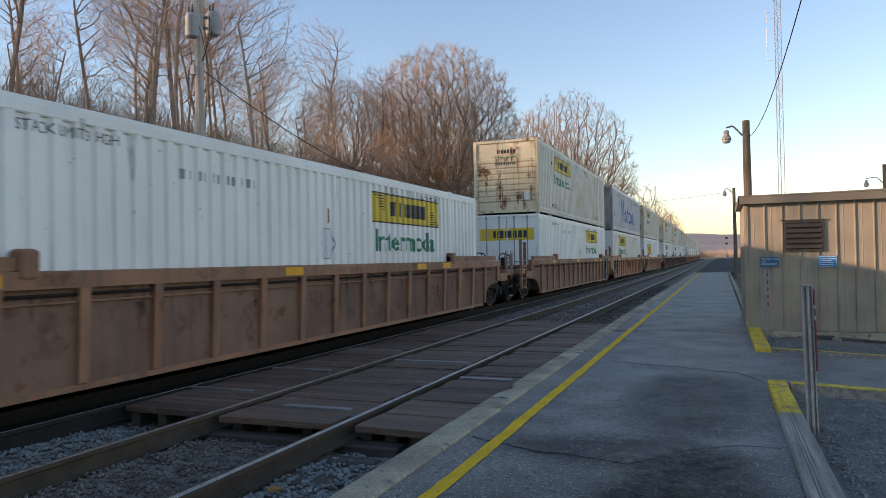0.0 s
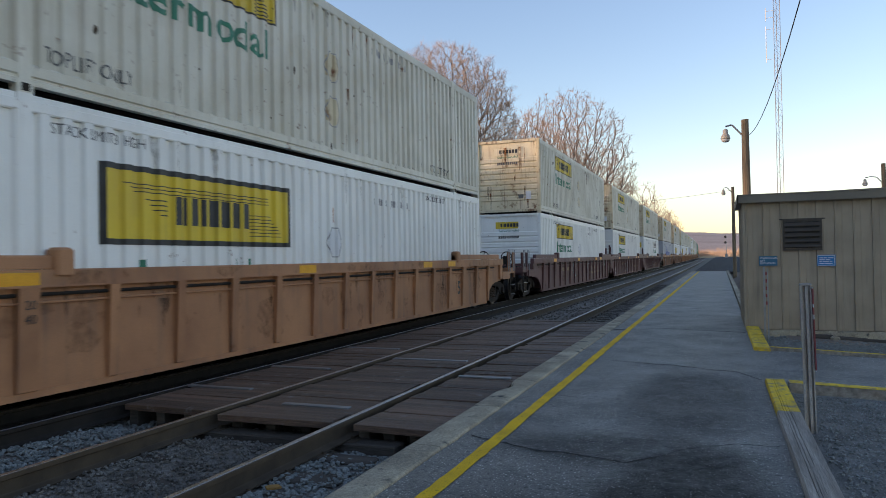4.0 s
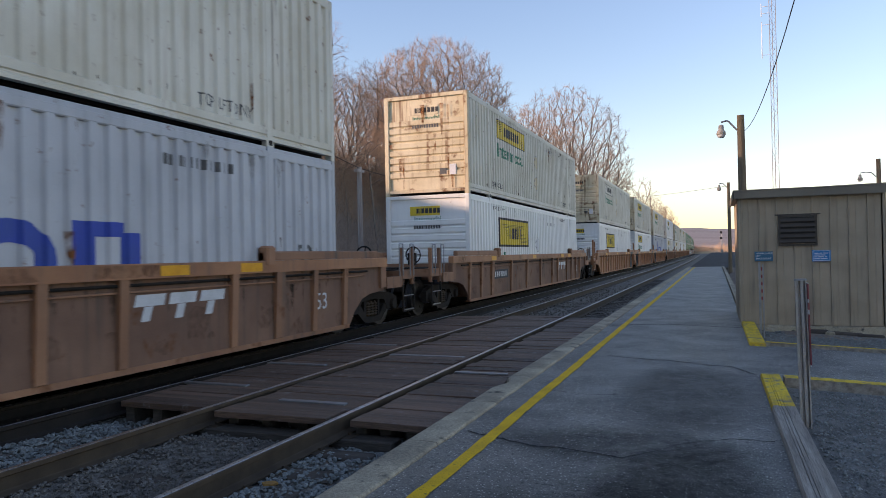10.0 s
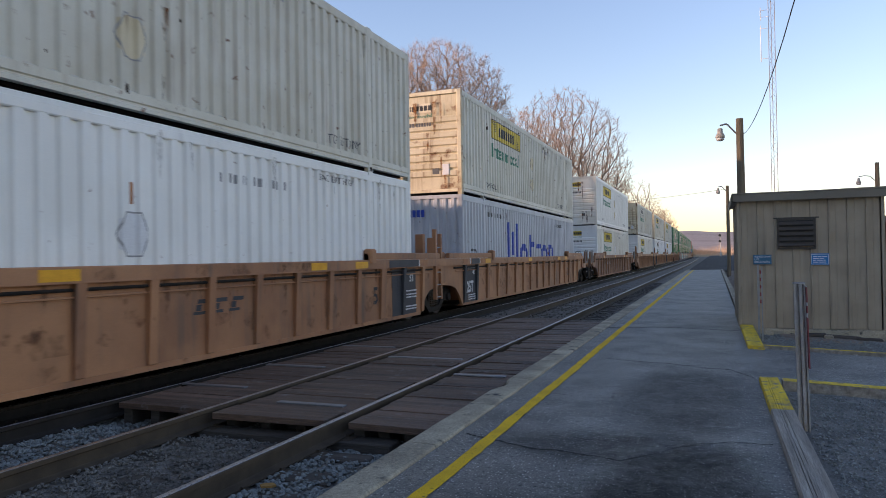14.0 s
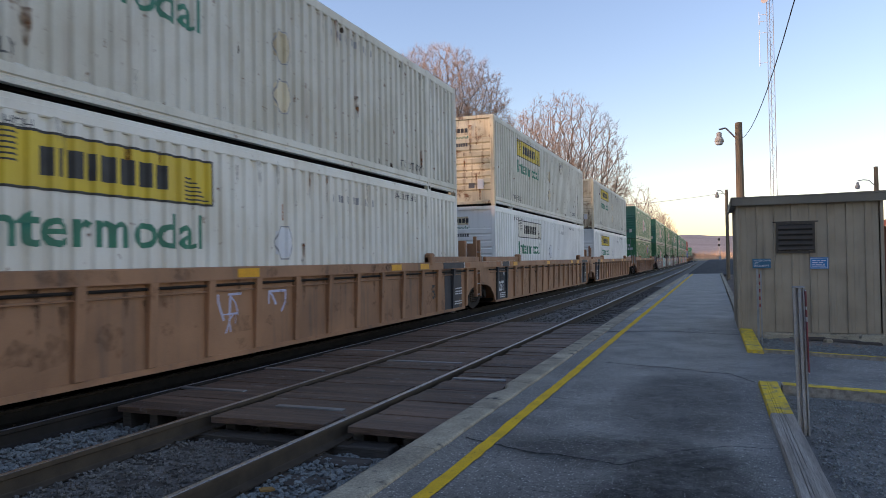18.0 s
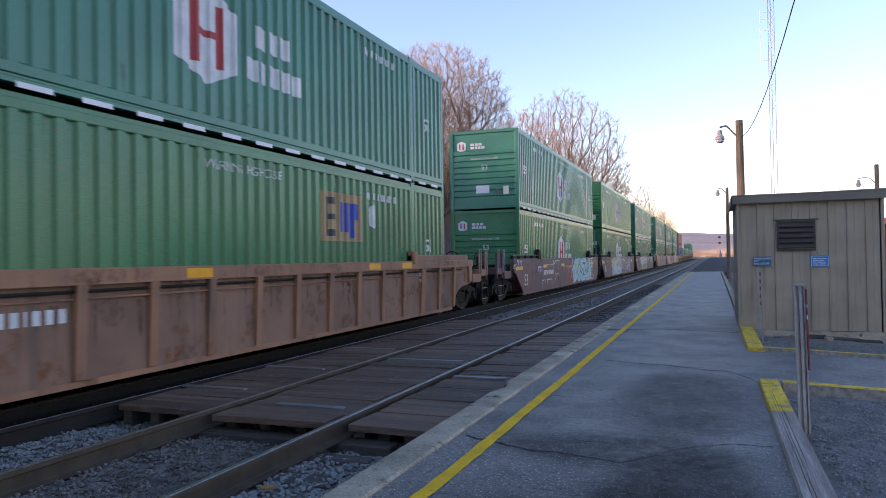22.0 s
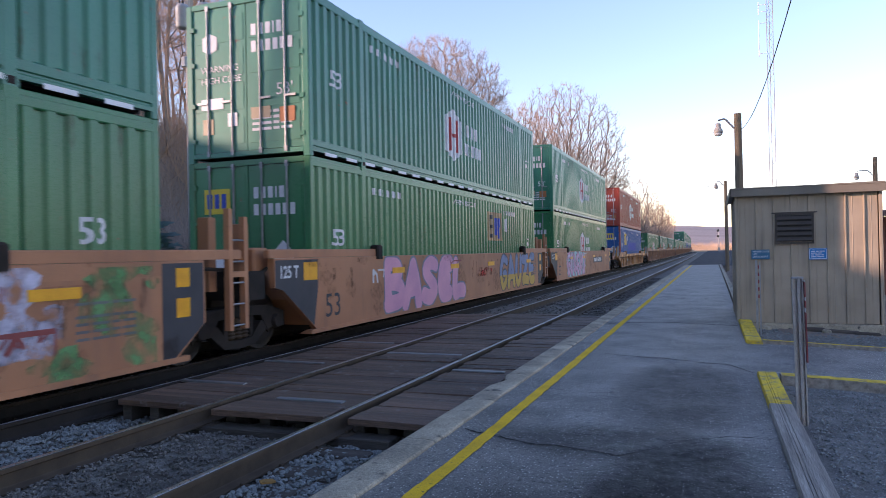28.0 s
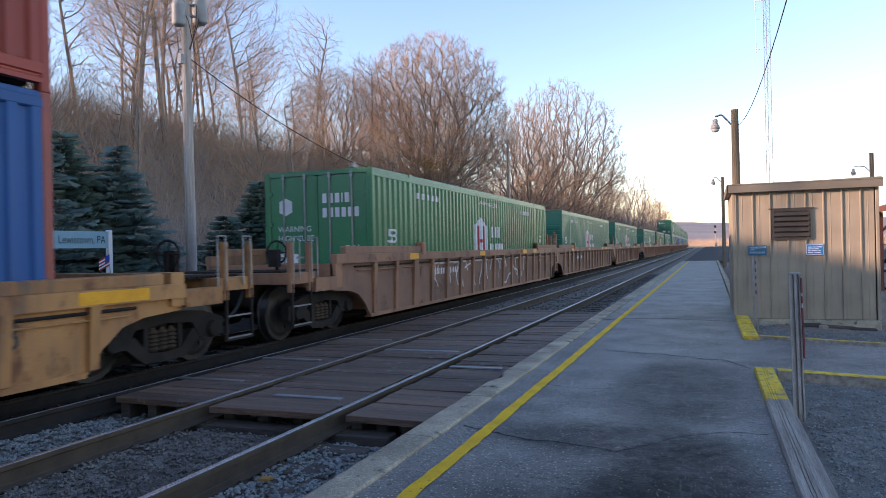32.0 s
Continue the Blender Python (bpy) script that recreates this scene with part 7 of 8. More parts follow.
def well_car(label, paint, style, near_coupled, far_coupled, marks, art=(), murals=(), mist=(), bubbles=(), hose=False, faded=None):
    """One platform of a stack car, its origin at the near end of its container on the rail. style: ribs, sparse, smooth or low.
    art: scrawls, rows of (from, to, low, high, paint, thickness); murals: rows for mural_parts()."""
    car = thing("well_car", label, "railcar", "well cars of the train")
    mat = M[paint]
    top = 1.13 if style == "low" else 1.45
    chord = top - 0.18
    a, b = -REACH, LONG + REACH
    flat = style == "smooth"
    sheet = [(a, chord), (a, 0.79), (-1.15, 0.75), (-0.82, 0.67), (-0.52, 0.45), (-0.32, 0.21), (LONG + 0.32, 0.21), (LONG + 0.52, 0.45), (LONG + 0.82, 0.67), (LONG + 1.15, 0.75), (b, 0.79), (b, chord)]
    if flat:
        a, b = -1.32, LONG + 0.62
        sheet = [(a, chord), (a, 1.0), (-1.1, 0.95), (-0.05, 0.2), (LONG + 0.05, 0.2), (b, 0.64), (b, chord)]
    for s in (1, -1):
        xs = (1.35, 1.44) if flat else (1.30, 1.36)
        part("side_sheet", lambda bm: prism(bm, sheet, "x", s * xs[0], s * xs[1]), M["brown_sheet"] if paint == "brown_car" else mat, car, key=("side_sheet", style, s))
        part("top_chord", lambda bm: (soft_box(bm, *sorted((s * 1.305, s * (1.441 if flat else 1.45))), a, b, chord, top, 0.012)), M["tan_car"] if style == "sparse" else mat, car, key=("top_chord", style, s))
        part("bottom_chord", lambda bm: prism(bm, [(s * 1.2, 0.18), (s * (xs[1] + 0.012), 0.18), (s * (xs[1] + 0.012), 0.25), (s * xs[0], 0.25)], "y", -0.3, LONG + 0.3), mat, car, key=("bottom_chord", style, s))
        if not flat:
            dark_ribs = (() if near_coupled else (0, 1)) + (() if far_coupled else (15,))
            ribs = [-0.19 + 1.045 * k for k in range(17)] if style != "sparse" else [-0.38, 0.67, 1.72, 3.83, 5.89, 8.0, 10.07, 11.12, 13.1, 14.2, 15.22, 16.25]
            for k, y in enumerate(ribs):
                w = 0.11 if k in (2, len(ribs) - 3) else 0.065
                part("rib", lambda bm: prism(bm, [(s * 1.359, 0.24), (s * 1.40, 0.26), (s * 1.445, chord - 0.02), (s * 1.445, chord), (s * 1.359, chord)], "y", y - w, y + w), M["dark_panel"] if s == 1 and marks == "panel" and k in dark_ribs else mat, car, key=("rib", style, s, k))
            if s == 1:
                part("side_pipe", lambda bm: rod(bm, (1.385, -1.0, chord - 0.07), (1.385, LONG + 1.0, chord - 0.07), 0.022, None, 6), M["iron"], car, key=("side_pipe", style))
                part("side_pipe", lambda bm: rod(bm, (1.39, -0.9, chord - 0.15), (1.39, LONG + 0.9, chord - 0.15), 0.013, None, 5), mat, car, key=("side_pipe_low", style))
        for y0 in (-1.43, 13.79):
            if flat and paint == "maroon_car":
                g = part("guide_bar", lambda bm: (box(bm, *sorted((s * 1.36, s * 1.43)), y0, y0 + 3.7, top + 0.115, top + 0.135)), M["galv"], car, "bare steel guide bar on brackets", key=("guide_bar", s, y0))
                for q in range(4):
                    part("bracket", lambda bm: box(bm, *sorted((s * 1.31, s * 1.40)), y0 + 0.1 + 0.9 * q, y0 + 0.65 + 0.9 * q, top + 0.002, top + 0.115), M["iron"], g, key=("guide_bracket", s, y0, q))
            else:
                g = part("guide_plate", lambda bm: soft_box(bm, *sorted((s * 1.31, s * 1.43)), y0, y0 + 3.79, top + 0.004, top + 0.14, 0.02), mat, car, key=("guide_plate", style, s, y0))
            yy = y0 + (3.6 if y0 < 0 else 0.0)
            if flat and paint == "maroon_car":
                part("guide_lock", lambda bm: prism(bm, [(yy - 0.1, top - 0.04), (yy + 0.34, top - 0.04), (yy + 0.34, top + 0.2), (yy + 0.2, top + 0.34), (yy + 0.04, top + 0.34), (yy - 0.1, top + 0.16)], "x", *sorted((s * 1.3, s * 1.47))), M["iron"], g, "black guide block", key=("guide_block", s, y0))
                continue
            part("guide_lock", lambda bm: soft_box(bm, *sorted((s * 1.3, s * 1.49)), yy, yy + 0.22, top - 0.06, top + 0.22, 0.03), M["iron"] if flat else mat, g, key=("guide_lock", style, s, y0))
    part("floor", lambda bm: box(bm, -1.3, 1.3, 0.05, LONG - 0.05, 0.2, 0.3), M["iron"], car, key="car_floor")
    truck(car, -1.75, "near")
    if far_coupled:
        truck(car, LONG + 1.75, "far")
    car_end(car, mat, 0.0, -1, near_coupled, ("near", near_coupled, marks == "panel"), marks == "panel", flat)
    car_end(car, mat, LONG, 1, far_coupled, ("far", far_coupled), False, flat)
    for k, y in enumerate((2.84, 5.05, 8.9, 12.6) if style == "low" else (1.5, 6.6, 11.66, 13.2) if style != "smooth" else (2.9, 6.4, 9.6, 14.2)):
        part("reflector", lambda bm: box(bm, 1.45, 1.453, y, y + 0.5, chord + 0.025, chord + 0.15) if not flat else box(bm, 1.44, 1.4545, y, y + 0.62, 1.08, 1.2), M["reflector"], car, "yellow reflective strip", key=("reflector", style, k))
    if style == "low":
        for k, (y0, y1) in enumerate(((-0.75, -0.25), (16.3, 17.3))):
            part("orange_panel", lambda bm: box(bm, 1.45, 1.453, y0, y1, chord + 0.02, top - 0.02), M["reflector"], car, "large orange-yellow reflective panel", key=("orange_panel", k))
        part("dark_patch", lambda bm: prism(bm, [(0.1, 0.27), (0.75, 0.27), (0.72, 0.4), (0.35, 0.46), (0.15, 0.42)], "x", 1.361, 1.3635), M["dark_panel"], car, "dark repainted patch", key="dark_patch")
    xm = 1.443 if flat else 1.363
    ink = M["logo_white"] if paint in ("maroon_car", "brown_car") else M["dark_panel"]
    if marks == "panel":
        for y0, y1, z0, shut in ((-0.25, 0.92, 0.25, near_coupled), (14.95, 16.2, 0.25, far_coupled)):
            if shut:
                continue
            part("test_panel", lambda bm: box(bm, 1.36, 1.364, y0, y1, z0, chord - 0.03), M["dark_panel"], car, "charcoal painted data panel", key=("test_panel", y0))
            part("chord_panel", lambda bm: box(bm, 1.45, 1.4525, y0 + 0.5 if y0 < 0 else y0 - 0.3, y1 + 0.03, chord + 0.015, top - 0.015), M["dark_panel"], car, "charcoal paint on the top chord", key=("chord_panel", y0))
            for y in (0.1, 0.95) if y0 < 0 else (16.2,):
                part("white_tape", lambda bm: box(bm, 1.4525, 1.455, y, y + 0.035, chord + 0.015, top - 0.015), M["sign_white"], car, "white reflective tape", key=("white_tape", y))
            for y in (-0.42, 1.05) if y0 < 0 else (16.35,):
                part("orange_patch", lambda bm: box(bm, 1.45, 1.4525, y, y + 0.36, chord + 0.03, top - 0.03), M["orange_patch"], car, "faded orange patch", key=("orange_patch", y))
            part("panel_marks", lambda bm: [bars(bm, y0 + (0.42 if y0 < 0 else 0.68), z, (0.12, 0.18, 0.1, 0.14), 0.03, 0.02, 1.366) for z in ((0.3, 0.36, 0.42, 1.17) if y0 < 0 else (0.34, 0.4, 0.6, 0.66, 0.74))], M["logo_white"], car, key=("panel_marks", y0))
        if not near_coupled:
            part("panel_number", lambda bm: lettering(bm, "53", 0.22, 15.85, 0.96, 1.367, bold=0.006), M["logo_white"], car, "white load number", key="panel_53") if not far_coupled else None
            part("panel_words", lambda bm: (lettering(bm, "125T", 0.42, -0.1, 0.52, 1.367, stretch=0.78, bold=0.014), lettering(bm, "48", 0.17, 0.54, 1.0, 1.367, bold=0.005), lettering(bm, "3", 0.17, -0.09, 1.0, 1.367, bold=0.005)), M["logo_white"], car, "large white load letters", key="panel_125")
        part("side_words", lambda bm: (lettering(bm, "53", 0.46, 14.06, 0.58, 1.364, bold=0.012), lettering(bm, "20", 0.13, 1.84, 1.06, 1.447), lettering(bm, "40", 0.13, 1.84, 0.92, 1.447)), M["logo_black"], car, key="side_53")
    if marks == "word":
        part("car_marks", lambda bm: bars(bm, 3.2, 0.88, (0.1, 0.1, 0.03, 0.1, 0.1, 0.03, 0.03, 0.09, 0.09, 0.03, 0.09, 0.09, 0.09), 0.15, 0.06, xm + 0.002), M["logo_tan" if paint == "maroon_car" else "logo_white"], car, "white road marks", key=("car_marks", xm, paint))
        part("side_words", lambda bm: (paint == "maroon_car" and lettering(bm, "53", 0.4, 14.5, 0.58, xm + 0.002, bold=0.012), lettering(bm, "20", 0.12, 14.12, 1.1, 1.448), lettering(bm, "40", 0.12, 14.12, 0.96, 1.448)), M["logo_white"], car, key=("word_53", xm, paint))
        if paint == "maroon_car" and not near_coupled:
            part("load_letters", lambda bm: lettering(bm, "125T", 0.4, -0.3, 0.5, xm + 0.002, stretch=0.8, bold=0.014), M["logo_white"], car, "white load letters", key="word_125")
            part("data_lines", lambda bm: [bars(bm, 0.15, z, (0.14, 0.2, 0.12), 0.025, 0.03, xm + 0.002) for z in (0.29, 0.35, 0.41)], M["logo_white"], car, key="word_lines")
            part("side_letter", lambda bm: lettering(bm, "C", 0.3, 8.14, 0.68, xm + 0.002, bold=0.012), M["logo_white"], car, key="word_c")
            part("data_lines", lambda bm: [bars(bm, 8.95, z, (0.3, 0.2, 0.24), 0.018, 0.02, xm + 0.002) for z in (0.86, 0.92)], M["logo_tan"], car, key="word_lines_mid")
        if paint == "maroon_car":
            for k in range(4):
                for q, shape in enumerate((((0.2, 0.72), (0.85, 0.72), (0.75, 0.6), (0.08, 0.6)), ((0.3, 1.0), (0.9, 1.0), (0.82, 0.8), (0.24, 0.8)))):
                    part("emblem_bar", lambda bm: bm.faces.new([bm.verts.new((xm + 0.002, 9.97 + 1.02 * k + a, z)) for a, z in shape]), M["logo_tan"], car, "faded gold road emblem", key=("emblem_bar", k, q))
    if marks == "plate" and (not flat or far_coupled):
        ya, yb, za, zb = {"smooth": (9.72, 13.09, 0.78, 1.10), "low": (3.0, 5.1, 0.55, 0.82), "sparse": (2.0, 3.55, 0.72, 1.0)}.get(style, (2.36, 3.86, 0.68, 0.96))
        part("number_plate", lambda bm: box(bm, xm, xm + 0.003, ya, yb, za, zb), M["dark_panel"], car, "charcoal number panel", key=("number_plate", style))
        u = (yb - ya) / 2.2
        part("car_marks", lambda bm: bars(bm, ya + 0.12 * u, za + 0.06, [w * u for w in (0.13, 0.03, 0.13, 0.03, 0.13, 0.04, 0.03, 0.12, 0.12, 0.12, 0.12, 0.12)], zb - za - 0.12, 0.06 * u, xm + 0.005), M["logo_white"], car, key=("plate_marks", style))
        if flat:
            part("side_letter", lambda bm: lettering(bm, "B", 0.28, 9.04, 0.86, xm + 0.002), M["dark_panel"], car, key="side_letter")
    if style == "sparse":
        def emblem(bm):
            for k in range(3):
                y = 11.3 + 0.56 * k
                bm.faces.new([bm.verts.new((xm + 0.002, y + a, z)) for a, z in ((0.02, 0.94), (0.5, 0.94), (0.54, 1.08), (0.06, 1.08))])
                bm.faces.new([bm.verts.new((xm + 0.002, y + a, z)) for a, z in ((0.12, 0.76), (0.26, 0.76), (0.32, 0.935), (0.18, 0.935))])
        part("road_emblem", emblem, M["logo_white"], car, "white road emblem", key="sparse_emblem")
    if marks == "plate":
        part("side_words", lambda bm: (lettering(bm, "53", 0.58 if flat else 0.4, 0.15 if flat else 15.3, 0.42 if flat else 0.6, xm + 0.002)), ink, car, key=("plate_53", style))
        if flat:
            part("data_lines", lambda bm: [bars(bm, 14.75, z, (0.18, 0.24, 0.12, 0.2), 0.03, 0.03, xm + 0.002) for z in (0.62, 0.7, 0.78, 0.86, 1.0)], M["grey_ink"], car, key="slab_lines")
            slope = [(-1.3, 1.0), (-1.1, 0.95), (-0.2, 0.32), (-0.06, 0.95), (-0.06, 1.42), (-1.3, 1.42)]
            part("end_panel", lambda bm: prism(bm, slope, "x", xm - 0.002, xm + 0.001), M["dark_panel"], car, "charcoal painted end panel", key="slab_near_panel")
            part("end_panel", lambda bm: prism(bm, [(16.0, 0.25), (16.22, 0.25), (16.74, 0.62), (16.74, 1.42), (16.0, 1.42)], "x", xm - 0.002, xm + 0.001), M["dark_panel"], car, "charcoal painted end panel", key="slab_far_panel")
            part("panel_words", lambda bm: lettering(bm, "125 T", 0.27, -1.2, 1.14, xm + 0.003, stretch=0.85, bold=0.006), M["logo_white"], car, "white load letters", key="slab_125")
            for k, (y, z, h) in enumerate(((-0.5, 1.08, 0.3), (16.24, 1.12, 0.24), (16.24, 0.74, 0.24))):
                part("yellow_square", lambda bm: box(bm, xm + 0.001, xm + 0.004, y, y + (0.42 if k == 0 else 0.24), z, z + h), M["reflector"], car, "yellow painted square", key=("yellow_square", k))
    if marks == "fifty":
        part("side_words", lambda bm: (lettering(bm, "53", 0.57, -0.04, 0.5, xm + 0.002), lettering(bm, "125T", 0.2, -1.5, 1.12, xm + 0.002)), M["logo_white"], car, key="fifty_near")
        part("car_marks", lambda bm: bars(bm, 3.0, 0.8, (0.13, 0.03, 0.13, 0.03, 0.13, 0.04, 0.03, 0.12, 0.12, 0.12, 0.12, 0.12), 0.18, 0.06, xm + 0.002), M["logo_white"], car, key="fifty_marks")
        part("orange_panel", lambda bm: box(bm, xm - 0.001, xm + 0.003, -1.14, -0.18, 1.06, 1.18), M["reflector"], car, "orange-yellow reflective strip", key="slab_orange")
        part("data_lines", lambda bm: [bars(bm, 14.2, z, (0.18, 0.24, 0.12, 0.2), 0.03, 0.03, xm + 0.002) for z in (0.92, 1.0, 1.08, 1.16)], M["logo_white"], car, key="slab_white_lines")
    if hose:
        def loop(bm):
            pts = [Vector((1.462, 5.83 + 1.14 * k / 14, 1.22 - 0.44 * math.sin(math.pi * (k / 14) ** 0.75) - 0.17 * k / 14)) for k in range(15)]
            for p, q in zip(pts, pts[1:]):
                rod(bm, p, q, 0.019, None, 6)
        part("air_hose", loop, M["cable"], car, "loose black rubber hose hanging in a bight")
        part("hose_clip", lambda bm: (box(bm, 1.445, 1.485, 5.79, 5.86, 1.19, 1.27), box(bm, 1.43, 1.485, 6.94, 7.01, 1.01, 1.09)), M["iron"], car)
    if faded:
        ya, yb, za, zb, tint = faded
        def slants(bm):
            n = round((yb - ya) / 0.36)
            for k in range(n):
                y, w = ya + (yb - ya) * k / n, (yb - ya) / n
                for u0, u1, v0, v1 in ((0.1, 0.75, 0.0, 0.2), (0.2, 0.5, 0.24, 0.66), (0.25, 0.92, 0.72, 1.0)):
                    bm.faces.new([bm.verts.new((xm + 0.0022, y + w * (u + 0.12 * v), za + (zb - za) * v)) for u, v in ((u0, v0), (u1, v0), (u1, v1), (u0, v1))])
        part("road_emblem", slants, M[tint], car, "faded road emblem, nearly worn away")
    kind = ART.randint(0, 3)
    for nm, build, mt, lb in (("drips", lambda bm: drips(bm, random.Random(kind), 20 if flat else 50, -0.1, LONG + 0.1, (chord - 0.01, chord - 0.01, chord - 0.2), 0.6, xm + 0.0015), "grime", "sooty dirt runs"),
                              ("smears", lambda bm: smears(bm, random.Random(kind + 9), 26, -0.1, LONG + 0.1, 0.26, chord - 0.05, xm + 0.001), "smear", "brown smears"),
                              ("chord", lambda bm: smears(bm, random.Random(kind + 19), 16, -1.6, LONG + 1.6, chord + 0.02, top - 0.02, 1.4507), "smear", "dirt on the top chord")):
        tagged(part("grime", build, M[mt], car, key=("grime", nm, style, kind)), lb, kind="stuff")
    rng = random.Random(ART.randint(0, 9999))
    for y0, y1, za, zb, stroke, thick in art:
        part("graffiti", lambda bm: spray(bm, rng, y0, y1, za, zb, max(3, int((y1 - y0) * 2.8)), thick, 1.4512 if flat else 1.3625), M[stroke], car, "thin spray-painted scrawl")
    for y0, y1, za, zb, tint in bubbles:
        def loops(bm):
            n = 5
            for k in range(n):
                c, w = y0 + (y1 - y0) * (k + 0.5) / n, (y1 - y0) / n * rng.uniform(0.5, 0.72)
                up, a0 = rng.uniform(0.85, 1.0), rng.uniform(0, 3.0)
                pts = [(c + math.cos(a0 + q * 0.72) * w * rng.uniform(0.8, 1.1), (za + zb) / 2 + math.sin(a0 + q * 0.72) * (zb - za) / 2 * up * rng.uniform(0.85, 1.0)) for q in range(8)]
                ribbon(bm, pts, 0.016, 0.013, xm + 0.0018 + 0.0002 * k, za - 0.02, zb + 0.02, y0 - 0.1, y1 + 0.1)
        part("graffiti", loops, M[tint], car, "looping outlined bubble forms in spray paint")
    for y0, y1, za, zb, tint, n in mist:
        tagged(part("graffiti_mist", lambda bm: smears(bm, rng, n, y0, y1, za, zb, 1.4422), M[tint], car, "thin sprayed cloud of paint"), kind="stuff")
    for k, (forms, y0, y1, fill, rim, field, lower, thick, glint) in enumerate(murals):
        mural_parts(car, len(forms) + 3 * k + int(y0 * 7), forms, y0, y1, fill, rim, field, lower, thick, glint, paint == "maroon_car")
    return car


# the consist, nearest the engine first: (car, last platform of its car, upper box, lower box)
def hunt(upper=True, **k):
    base = dict(body="white_old" if upper else "white_new", ends="white_end" if upper else "white_new", end="ribbed", brand="yellow", upper=upper, worn=upper)
    base.update(k)
    return container("rust-streaked cream corrugated container with a yellow logo panel" if upper else "white corrugated container with a yellow logo panel in a well car", **base)


def word(upper=False):
    return container("pale grey corrugated steel container with a large blue word mark", body="grey_box", ends="sooty_grey" if upper else "grey_box", end="rippled", brand="blueword", upper=upper, ink="grey_ink")


def hub(upper=True, body="green_a", end="ribbed", **k):
    return container(("brick-red" if body == "red_box" else "green") + " corrugated steel container with a white six-sided logo", body=body, ends=body, end=end, brand="hex", upper=upper, ink="logo_white", tape=upper and body == "green_a", **k)


def square(body="green_b"):
    return container(("blue" if body == "blue_box" else "dark green") + " corrugated steel container with a square yellow logo", body=body, ends=body, end="door", brand="square", upper=False, ink="logo_white")


